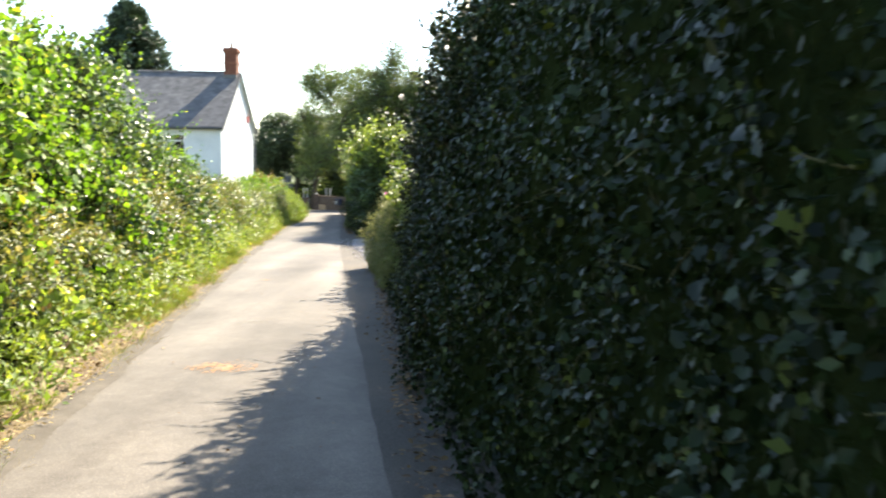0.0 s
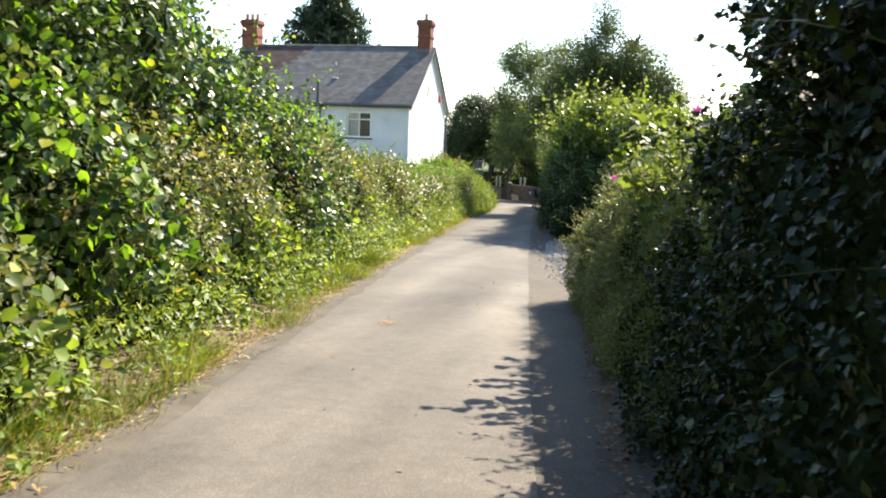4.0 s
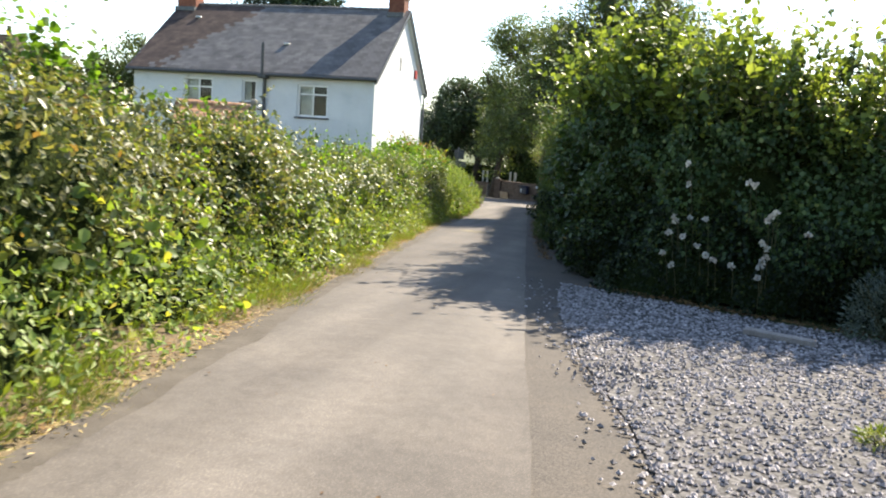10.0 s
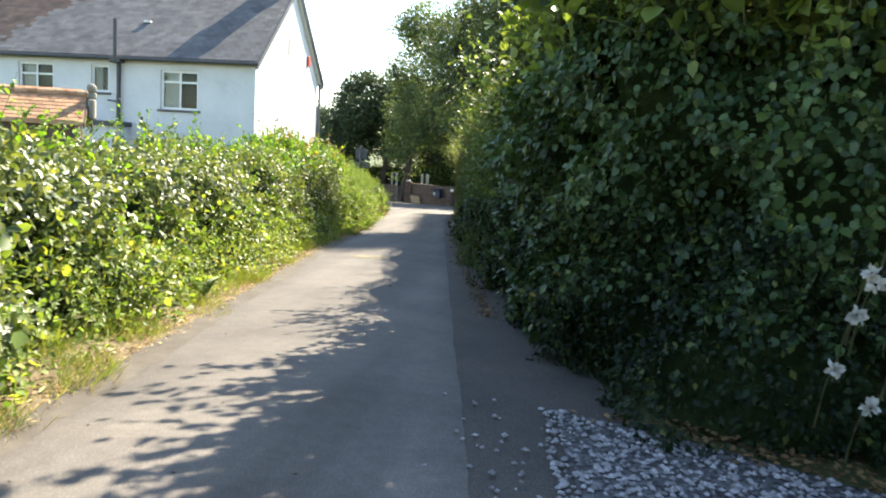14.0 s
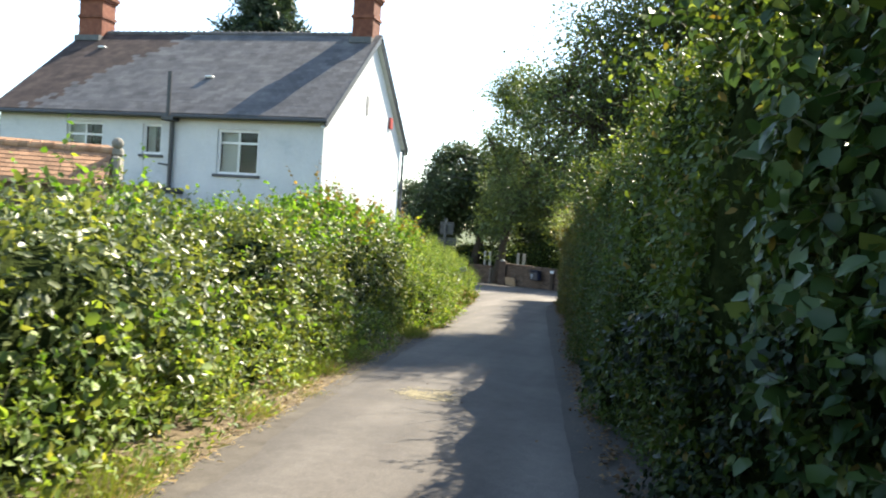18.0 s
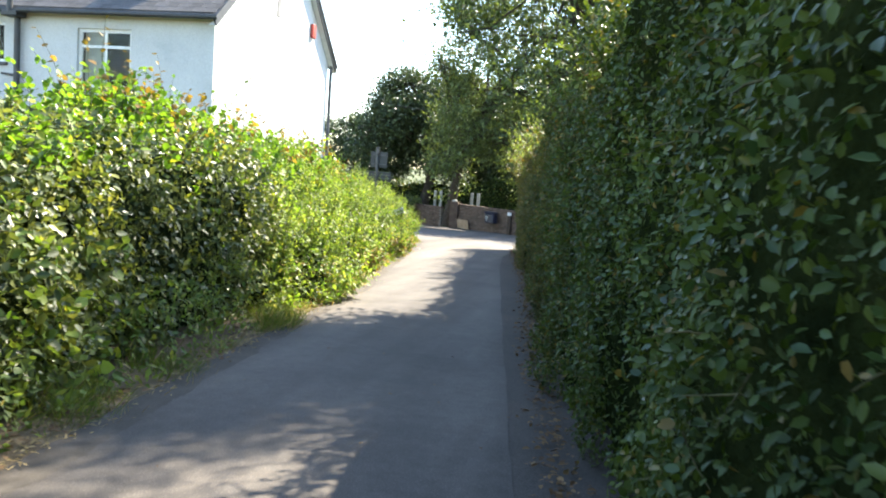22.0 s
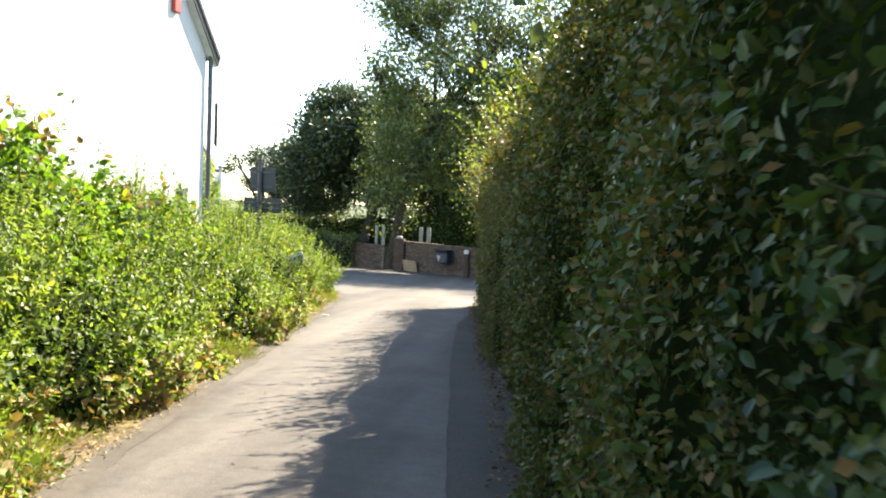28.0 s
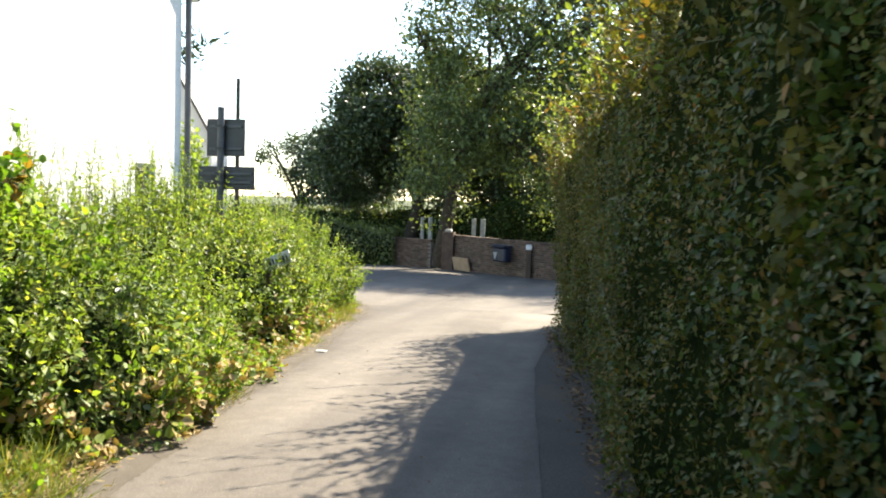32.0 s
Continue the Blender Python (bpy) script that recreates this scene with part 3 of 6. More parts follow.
def turned(n, up, spread, droop):
    """Leaf normals and axes for leaves on a skin of normals n."""
    k = len(n)
    nn = unit(n * 0.8 + np.array([0, 0, up]) + RNG.normal(0, spread, (k, 3)))
    a = RNG.normal(0, 1, (k, 3)) + np.array([0, 0, -droop]) + n * 0.5
    return nn, a


def clad(row, count, size, shape, material, parent, deep=0.12, up=0.45, spread=0.45, droop=0.6, name="foliage", **kw):
    p, n, _ = row.skin(count, deep, **kw)
    nn, a = turned(n, up, spread, droop)
    return leaves(name, p, a, nn, RNG.uniform(0.65, 1.25, count) * size, shape, material, parent, kind="stuff")


def rear(row, count, size, material, parent):
    """Coarser leaves over the back and ends of a hedge."""
    s = RNG.uniform(0, 1, count) * row.len
    p, n = row.at(s, 0.66 + (row.reach(s) - 0.66) * RNG.uniform(0, 1, count))
    nn, a = turned(n, 0.45, 0.45, 0.6)
    leaves("foliage", p - n * np.abs(RNG.normal(0, 0.08, (count, 1))), a, nn, RNG.uniform(0.7, 1.25, count) * size, KITE, material, parent, kind="stuff")
    k = count // 2
    for end in (0.0, 1.0):
        c = RNG.uniform(0.0, 1.0, k) * row.reach(np.full(k, end * row.len))
        p, n = row.at(np.full(k, end * row.len), c)
        mid = row.at(np.full(k, end * row.len), np.full(k, 0.5))[0]
        mid[:, 2] = np.minimum(p[:, 2], mid[:, 2])
        w = RNG.uniform(0, 1, (k, 1)) ** 0.6
        q = mid * (1 - w) + p * w
        d = np.array([[0, -1.0 if end == 0 else 1.0, 0.2]])
        nn, a = turned(np.repeat(d, k, 0), 0.45, 0.45, 0.6)
        leaves("foliage", q + d * RNG.uniform(-0.05, 0.12, (k, 1)), a, nn, RNG.uniform(0.7, 1.25, k) * size * 0.45, KITE, material, parent, kind="stuff")


def shoots(row, count, length, size, shape, leaf, parent, c0=0.4, c1=0.75, s0=0.0, s1=1.0, per=12, up=0.9, thick=0.004, bend=0.25, tips=None, spread=0.35):
    """Young shoots that stand out of the skin, with leaves along them."""
    p, n, _ = row.skin(count, 0.05, c0, c1, s0, s1)
    d = unit(n * 0.6 + np.array([0, 0, up]) + RNG.normal(0, spread, (count, 3)))
    ln = RNG.uniform(0.45, 1.1, count) * length
    curl = RNG.normal(0, bend, (count, 3)) - np.array([0, 0, bend * 0.6])
    u = np.linspace(0, 1, 4)
    lines = p[:, None] + ln[:, None, None] * (d[:, None] * u[None, :, None] + curl[:, None] * (u ** 2)[None, :, None])
    tubes("shoot_mass", lines, np.full(count, thick), STEM, parent, sides=3)["kind"] = "stuff"
    k = np.tile(np.linspace(0.12, 1.0, per), (count, 1)) + RNG.uniform(-0.03, 0.03, (count, per))
    lp = p[:, None] + ln[:, None, None] * (d[:, None] * k[..., None] + curl[:, None] * (k ** 2)[..., None])
    ax = d[:, None] * 0.5 + RNG.normal(0, 0.8, (count, per, 3)) + np.array([0, 0, -0.1])
    nn = np.array([0, 0, 1.0]) + RNG.normal(0, 0.45, (count, per, 3))
    sz = size * (1.15 - 0.55 * k) * RNG.uniform(0.75, 1.2, (count, per))
    if tips is None:
        leaves("foliage", lp.reshape(-1, 3), ax.reshape(-1, 3), nn.reshape(-1, 3), sz.ravel(), shape, leaf, parent, kind="stuff")
    else:
        m = (k > 0.6).ravel()
        for w, mat, nm in ((~m, leaf, "foliage"), (m, tips, "foliage")):
            leaves(nm, lp.reshape(-1, 3)[w], ax.reshape(-1, 3)[w], nn.reshape(-1, 3)[w], sz.ravel()[w], shape, mat, parent, kind="stuff")


def along(f, y0, y1, off, step=1.0):
    ys = np.arange(y0, y1 + 0.01, step)
    return [(float(f(y)) + off, float(y)) for y in ys]


LEAF_BM = bmesh.new()
bmesh.ops.create_grid(LEAF_BM, x_segments=4, y_segments=6, size=0.5)
for v_ in LEAF_BM.verts:
    q_ = v_.co.y + 0.5
    wide = 0.36 * math.sin(math.pi * min(1.0, q_ * 0.93 + 0.07) ** 0.75) + 0.01
    x_ = v_.co.x * 2
    v_.co = Vector((x_ * wide, q_, 0.1 * abs(x_) * wide * 2 - 0.22 * (q_ - 0.45) ** 2 + 0.012 * math.sin(q_ * 22) * abs(x_)))
LEAF_ME = bpy.data.meshes.new("leaf")
LEAF_BM.to_mesh(LEAF_ME)
LEAF_BM.free()
LEAF_ME.polygons.foreach_set("use_smooth", [True] * len(LEAF_ME.polygons))


def single_leaves(row, count, size, material, parent, c0, c1, s0, s1):
    """Large leaves on the face of a hedge, each one a part."""
    me = LEAF_ME.copy()
    me.materials.append(material)
    p, n, _ = row.skin(count, 0.02, c0, c1, s0, s1)
    nn, a = turned(n, 0.35, 0.3, 1.2)
    a = unit(a)
    nn = unit(nn - (nn * a).sum(1, keepdims=True) * a)
    x = np.cross(a, nn)
    for i in range(count):
        o = new("leaf", me)
        m = Matrix((x[i], a[i], nn[i])).transposed().to_4x4()
        o.matrix_world = Matrix.Translation(p[i] + 0.03 * n[i]) @ m @ Matrix.Scale(size * float(RNG.uniform(0.7, 1.25)), 4)
        o.parent = parent


# right of the lane
ivy_hedge = thing("hedge", "tall dark ivy-clad hedge standing beside the lane", "hedge")
r1 = Row(along(right_edge, -2.4, 10.9, 0.14), 1, [3.35, 3.35, 3.35, 3.4, 3.45, 3.4, 3.15, 2.45, 1.9], 1.6, 0.15, 0.55, 0.13, 3)
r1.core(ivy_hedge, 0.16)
clad(r1, 10000, 0.04, LOBED, IVY_SHADED, ivy_hedge, 0.07, 0.35, 0.45, 0.9, c1=0.5, s0=0.1)
clad(r1, 32000, 0.044, KITE, IVY_SHADED, ivy_hedge, 0.08, 0.35, 0.5, 0.9, c1=0.5, s0=0.1)
clad(r1, 10000, 0.05, ROUND, IVY_SHADED, ivy_hedge, 0.06, 0.4, 0.5, 0.9, c1=1.0)
clad(r1, 3000, 0.06, OVAL, BROAD, ivy_hedge, 0.06, 0.5, 0.6, 0.2, c0=0.4, c1=0.72)
shoots(r1, 200, 0.25, 0.05, OVAL, IVY_SHADED, ivy_hedge, 0.36, 0.6)
shoots(r1, 240, 0.34, 0.05, LOBED, IVY_SHADED, ivy_hedge, 0.27, 0.42, s0=0.58, s1=0.9, per=12, up=0.9)
shoots(r1, 170, 0.16, 0.04, LOBED, IVY_SHADED, ivy_hedge, 0.0, 0.36, s0=0.15, per=7, up=-0.4)
single_leaves(r1, 90, 0.05, IVY_SHADED, ivy_hedge, 0.03, 0.34, 0.2, 0.55)
rear(r1, 5000, 0.13, IVY_SHADED, ivy_hedge)

box_shrub = thing("shrub", "dense rounded shrub of small olive leaves with thin shoots", "shrub")
r2 = Row([(-0.5, 9.7), (-0.74, 11.2), (-1.08, 13.0), (-1.42, 15.1), (-1.25, 16.15), (-0.5, 16.75), (0.4, 16.8), (2.0, 16.6)], 1, [1.78, 1.72, 1.62, 1.6, 1.68, 1.62, 1.55, 1.5], 1.9, 0.13, 0.7, 0.12, 9)
r2.core(box_shrub, 0.11)
rear(r2, 3500, 0.08, SHRUB, box_shrub)
clad(r2, 20000, 0.034, KITE, SHRUB, box_shrub, 0.06, 0.3, 0.6, 0.0)
clad(r2, 98000, 0.031, SLIM, SHRUB, box_shrub, 0.07, 0.3, 0.6, 0.0, c1=0.6, s0=0.05, s1=0.72)
# Shoots whose pale tip colour stands for light catching them.
shoots(r2, 900, 0.23, 0.03, SLIM, SHRUB, box_shrub, 0.05, 0.6, s0=0.05, s1=0.75, per=16, up=0.35, thick=0.0022, tips=SHRUB_LIT_TIP)
shoots(r2, 700, 0.27, 0.028, KITE, SHRUB, box_shrub, 0.1, 0.62, s0=0.3, s1=0.8, per=14, up=0.3, thick=0.003, bend=0.15, tips=SHRUB_LIT_TIP)
clad(r2, 1500, 0.065, OVAL, MALLOW, box_shrub, 0.05, 0.4, 0.5, 0.3, c0=0.1, c1=0.65, s1=0.28)
shoots(r2, 150, 0.36, 0.06, OVAL, MALLOW, box_shrub, 0.3, 0.6, s1=0.25, per=12, up=0.8, tips=YOUNG_LIT)
shoots(r2, 46, 0.55, 0.125, LOBED, MALLOW, box_shrub, 0.4, 0.62, s0=0.04, s1=0.22, per=9, up=1.0, thick=0.005)

broad_hedge = thing("hedge", "tall overgrown hedge of broad green leaves casting a ragged shadow", "hedge")
r3 = Row([(1.5, 23.9), (0.6, 24.0), (-0.3, 24.2), (-1.3, 24.8), (-2.0, 25.3), (-2.55, 26.0), (-2.8, 27.0), (-2.95, 28.4), (-3.38, 30.4), (-3.5, 31.4)], 1, [1.9, 2.3, 2.55, 2.65, 2.75, 2.85, 2.8, 2.7, 2.65, 2.6], 2.2, -0.03, 0.55, 0.3, 21)
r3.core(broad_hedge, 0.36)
rear(r3, 5000, 0.14, BROAD, broad_hedge)
clad(r3, 19000, 0.062, ROUND, BROAD, broad_hedge, 0.14, 0.5, 0.5, 1.0, c0=0.1, c1=0.75, s1=0.6)
clad(r3, 8000, 0.09, ROUND, BROAD, broad_hedge, 0.1, 0.4, 0.35, 1.3, c0=0.02, c1=0.7, s0=0.55, s1=0.86)
clad(r3, 9000, 0.05, OVAL, TRIMMED, broad_hedge, 0.12, 0.5, 0.55, 1.0, c0=0.05, c1=0.7, s0=0.5)
shoots(r3, 260, 0.16, 0.09, ROUND, BROAD, broad_hedge, 0.02, 0.4, s0=0.58, s1=0.84, per=5, up=0.1)
clad(r3, 5000, 0.1, KITE, BROAD, broad_hedge, 0.14, 0.5, 0.5, 1.0, c0=0.6)
# Darker leaves over the lowest part of the skin.
clad(r3, 16000, 0.055, KITE, IVY_SHADED, broad_hedge, 0.07, 0.4, 0.45, 0.9, c1=0.2)
# Paler leaves along the top carry its sunlit look in their colour.
clad(r3, 4500, 0.07, ROUND, YOUNG_LIT, broad_hedge, 0.1, 0.6, 0.5, 0.3, c0=0.43, c1=0.7, s1=0.86)
shoots(r3, 300, 0.6, 0.075, ROUND, BROAD, broad_hedge, 0.36, 0.66, s0=0.6, per=12, up=0.9, tips=YOUNG_LIT)
shoots(r3, 130, 1.2, 0.15, ROUND, YOUNG_LIT, broad_hedge, 0.36, 0.52, s0=0.2, s1=0.8, per=12, up=1.3, thick=0.007, bend=0.18)
shoots(r3, 90, 1.0, 0.13, ROUND, YOUNG_LIT, broad_hedge, 0.4, 0.62, s0=0.05, s1=0.6, per=11, up=1.1, thick=0.007, bend=0.22)
shoots(r3, 420, 0.75, 0.085, ROUND, BROAD, broad_hedge, 0.4, 0.68, s1=0.6, per=12, up=0.9, tips=YOUNG_LIT, thick=0.005, bend=0.25)
shoots(r3, 260, 0.2, 0.05, ROUND, BROAD, broad_hedge, 0.12, 0.34, s1=0.86, per=7, up=-0.2, thick=0.004)
shoots(r3, 260, 0.6, 0.085, ROUND, YOUNG_LIT, broad_hedge, 0.34, 0.55, s0=0.1, s1=0.62, per=10, up=0.9, thick=0.005)
single_leaves(r3, 80, 0.095, BROAD, broad_hedge, 0.1, 0.36, 0.5, 0.85)

trim_hedge = thing("hedge", "closely trimmed dark green hedge with an upright face", "hedge")
r4 = Row(along(right_edge, 30.9, 48.5, 0.14), 1, [2.85, 2.75, 2.8, 2.85, 2.9], 1.6, 0.0, 0.3, 0.13, 33)
r4.core(trim_hedge, 0.17)
rear(r4, 5000, 0.13, TRIMMED, trim_hedge)
clad(r4, 76000, 0.034, OVAL, TRIMMED, trim_hedge, 0.08, 0.4, 0.4, 0.6, c1=0.6)
clad(r4, 8000, 0.06, KITE, TRIMMED, trim_hedge, 0.06, 0.4, 0.6, 0.6, c0=0.55, c1=0.85)
clad(r4, 9000, 0.04, OVAL, BROAD, trim_hedge, 0.06, 0.4, 0.4, 0.6, c1=0.5)
clad(r4, 4000, 0.037, ROUND, TRIMMED, trim_hedge, 0.06, 0.4, 0.5, 0.9, c1=0.42)
clad(r4, 15000, 0.036, KITE, COPPER, trim_hedge, 0.05, 0.4, 0.5, 0.6, c1=0.5, s0=0.35)
clad(r4, 24000, 0.034, KITE, COPPER, trim_hedge, 0.05, 0.4, 0.4, 0.6, c1=0.5, s0=0.62)
shoots(r4, 320, 0.5, 0.06, OVAL, TRIMMED, trim_hedge, 0.38, 0.7, tips=YOUNG_LIT)
shoots(r4, 320, 0.13, 0.036, OVAL, TRIMMED, trim_hedge, 0.0, 0.38, per=6, up=0.0)
single_leaves(r4, 90, 0.042, TRIMMED, trim_hedge, 0.04, 0.36, 0.1, 0.95)

turn_hedge = thing("hedge", "trimmed hedge with brownish green leaves and bright yellow-green top", "hedge")
r5 = Row(along(right_edge, 48.0, 58.4, 0.1) + [(-6.6, 59.0), (-5.6, 59.2)], 1, [2.9, 3.0, 3.0, 2.95, 2.8], 1.5, 0.0, 0.35, 0.1, 41)
r5.core(turn_hedge, 0.16)
rear(r5, 4000, 0.13, COPPER, turn_hedge)
clad(r5, 62000, 0.036, KITE, COPPER, turn_hedge, 0.09, 0.4, 0.4, 0.6, c1=0.8)
clad(r5, 18000, 0.042, KITE, TRIMMED, turn_hedge, 0.07, 0.4, 0.4, 0.6, c1=0.7)
shoots(r5, 420, 0.55, 0.065, OVAL, COPPER, turn_hedge, 0.38, 0.7, tips=YOUNG_LIT)
shoots(r5, 110, 1.0, 0.075, OVAL, COPPER, turn_hedge, 0.4, 0.5, per=16, up=1.1, tips=YOUNG_LIT, thick=0.006, bend=0.2)

# left of the lane
hazel = thing("bush", "tall sunlit hazel bush with large bright green leaves", "bush")
l1 = Row([(left_edge(y) - 0.7, y) for y in (-2, 2, 6, 10, 13, 15.5, 17.5)], -1, [2.5, 2.6, 2.85, 3.35, 3.4, 2.4], 2.2, 0.24, 0.6, 0.3, 51)
l1.core(hazel, 0.34)
rear(l1, 6000, 0.15, HAZEL, hazel)
clad(l1, 17000, 0.09, ROUND, HAZEL, hazel, 0.16, 0.45, 0.45, 0.6, c0=0.06, c1=0.8, s1=0.66)
clad(l1, 2200, 0.08, ROUND, HAZEL, hazel, 0.16, 0.45, 0.45, 0.6, c0=0.06, c1=0.8, s0=0.62)
clad(l1, 9000, 0.08, ROUND, BROAD, hazel, 0.18, 0.45, 0.5, 0.6, c0=0.06, c1=0.8, s0=0.6)
shoots(l1, 330, 0.6, 0.09, ROUND, HAZEL, hazel, 0.2, 0.75, s1=0.68, per=11, up=0.7, tips=YOUNG_LIT)
shoots(l1, 170, 0.7, 0.085, ROUND, BROAD, hazel, 0.2, 0.75, s0=0.65, per=11, up=0.8, tips=HAZEL)
single_leaves(l1, 80, 0.12, HAZEL, hazel, 0.1, 0.4, 0.35, 0.95)

bramble = thing("hedge", "sunlit bramble hedge with small glossy leaves", "hedge")
l2 = Row([(left_edge(y) - 0.5, y) for y in (2, 8, 12, 16, 20, 24, 28, 32, 36, 37.5)], -1, [0.9, 1.1, 1.4, 1.75, 1.92, 1.68, 1.5, 1.44, 1.6, 1.65], 1.9, 0.3, 0.5, 0.22, 61)
l2.core(bramble, 0.32)
rear(l2, 7000, 0.13, BRAMBLE, bramble)
clad(l2, 16000, 0.07, OVAL, OLIVE, bramble, 0.15, 0.45, 0.5, 0.5, c0=0.16, c1=0.8, s1=0.62)
clad(l2, 16000, 0.05, KITE, OLIVE, bramble, 0.13, 0.45, 0.6, 0.3, c0=0.16, c1=0.8, s1=0.66)
clad(l2, 7000, 0.07, OVAL, BRAMBLE, bramble, 0.15, 0.45, 0.5, 0.5, c1=0.5, s1=0.62)
clad(l2, 6000, 0.09, ROUND, NETTLE, bramble, 0.12, 0.5, 0.5, 0.4, c1=0.24)
clad(l2, 17000, 0.085, OVAL, BRAMBLE, bramble, 0.16, 0.45, 0.5, 0.5, c1=0.8, s0=0.55)
clad(l2, 13000, 0.06, KITE, BRAMBLE, bramble, 0.14, 0.45, 0.6, 0.3, c1=0.8, s0=0.55)
shoots(l2, 420, 0.38, 0.07, OVAL, OLIVE, bramble, 0.1, 0.75, s1=0.62, per=9, up=0.4)
shoots(l2, 340, 0.4, 0.08, OVAL, BRAMBLE, bramble, 0.05, 0.75, s0=0.5, per=9, up=0.4, tips=HAZEL)
shoots(l2, 200, 0.5, 0.075, ROUND, HAZEL, bramble, 0.3, 0.7, per=9, up=0.8)
shoots(l2, 50, 0.9, 0.09, ROUND, HAZEL, bramble, 0.45, 0.6, 0.46, 0.54, per=11, up=1.2)

dark_bush = thing("bush", "dark bramble bush in the shade of a tree", "bush")
l3 = Row([(left_edge(y) - 0.55, y) for y in (34.6, 36.3, 38, 40, 42)], -1, [1.45, 1.6, 1.8, 1.95, 1.9], 2.0, 0.22, 0.5, 0.18, 71)
l3.core(dark_bush, 0.3)
rear(l3, 1500, 0.13, BRAMBLE, dark_bush)
clad(l3, 19000, 0.075, KITE, BRAMBLE, dark_bush, 0.12, 0.5, 0.5, 0.5)
shoots(l3, 220, 0.5, 0.085, ROUND, HAZEL, dark_bush, 0.3, 0.7, per=10)
shoots(l3, 40, 0.6, 0.1, ROUND, HAZEL, dark_bush, 0.4, 0.6, s0=0.5, per=11, up=1.3, tips=ORANGE_TIP, thick=0.006)

red_bush = thing("bush", "hazel bush with orange young leaves at its tips", "bush")
l4 = Row([(left_edge(y) - 1.15, y) for y in (39, 42, 45, 48, 51)], -1, [1.75, 1.85, 1.95, 1.85, 1.6], 1.8, 0.12, 0.5, 0.24, 81)
l4.core(red_bush, 0.32)
rear(l4, 2500, 0.15, HAZEL, red_bush)
clad(l4, 16000, 0.1, ROUND, HAZEL, red_bush, 0.14, 0.45, 0.45, 0.6)
shoots(l4, 300, 0.5, 0.1, ROUND, HAZEL, red_bush, 0.2, 0.7, per=11, up=1.0, thick=0.006)
shoots(l4, 110, 0.6, 0.11, ROUND, HAZEL, red_bush, 0.3, 0.6, per=12, up=1.3, tips=ORANGE_TIP, thick=0.007)

weeds = thing("weeds", "sunlit bank of nettles and tall flowering weeds", "weeds", kind="stuff")
l5 = Row([(left_edge(y) - 0.12, y) for y in (40.5, 43, 46, 50, 54, 57, 59.5)] + [(-11.4, 61.2), (-12.6, 62.6), (-14.2, 63.8)], -1, [1.0, 1.3, 1.4, 1.4, 1.38, 1.15, 0.95, 0.75], 1.9, 0.75, 0.3, 0.3, 91)
l5.core(weeds, 0.34)
rear(l5, 3000, 0.12, NETTLE, weeds)
clad(l5, 26000, 0.055, KITE, NETTLE, weeds, 0.14, 0.5, 0.55, 0.3)
clad(l5, 26000, 0.07, SLIM, NETTLE, weeds, 0.14, 0.5, 0.45, 0.3)
clad(l5, 9000, 0.06, OVAL, BRAMBLE, weeds, 0.1, 0.5, 0.55, 0.3)
clad(l5, 26000, 0.055, KITE, NETTLE, weeds, 0.09, 0.5, 0.45, 0.3, c1=0.4)
shoots(l5, 1500, 0.5, 0.085, SLIM, NETTLE, weeds, 0.05, 0.6, per=20, up=1.6, thick=0.004, bend=0.1, spread=0.2)

shoots(l5, 900, 0.62, 0.07, KITE, NETTLE, weeds, 0.08, 0.5, per=22, up=2.6, thick=0.005, bend=0.06, spread=0.14)
shoots(l5, 300, 0.45, 0.07, OVAL, BRAMBLE, weeds, 0.1, 0.5, per=14, up=2.2, thick=0.005, bend=0.1, spread=0.2)
shoots(l5, 620, 0.85, 0.085, SLIM, NETTLE, weeds, 0.3, 0.62, per=26, up=2.4, thick=0.005, bend=0.08, spread=0.12)
shoots(l5, 500, 0.3, 0.06, OVAL, HAZEL, weeds, 0.0, 0.35, per=9, up=0.8)
clad(l5, 7000, 0.07, ROUND, NETTLE, weeds, 0.06, 0.6, 0.4, 0.3, c1=0.22)
clad(l5, 3000, 0.07, ROUND, STRAW, weeds, 0.05, 0.5, 0.5, 0.3, c1=0.1, s0=0.1, s1=0.7)
clad(l5, 2600, 0.07, SLIM, STRAW, weeds, 0.03, 0.4, 0.5, 0.2, c1=0.16)
clad(l5, 420, 0.05, ROUND, FLUFF, weeds, 0.02, 0.6, 0.6, 0.0, c0=0.42, c1=0.6, s0=0.55, s1=0.85)
herbs = thing("verge_plants", "low mixed weeds along the foot of the hedge", "weeds", kind="stuff")
l6 = Row([(left_edge(y) - 0.12, y) for y in (-2, 4, 8, 12, 16, 20, 24, 28, 32, 36, 41)], -1, [0.35, 0.35, 0.45, 0.4, 0.55, 0.45, 0.55, 0.45, 0.5, 0.45], 0.7, 0.7, 0.12, 0.1, 131)
clad(l6, 15000, 0.06, KITE, NETTLE, herbs, 0.08, 0.7, 0.4, 0.1)
clad(l6, 12000, 0.08, SLIM, GRASS, herbs, 0.08, 0.5, 0.5, -0.6)
shoots(l6, 300, 0.3, 0.07, SLIM, NETTLE, herbs, 0.1, 0.8, per=10, up=1.4)


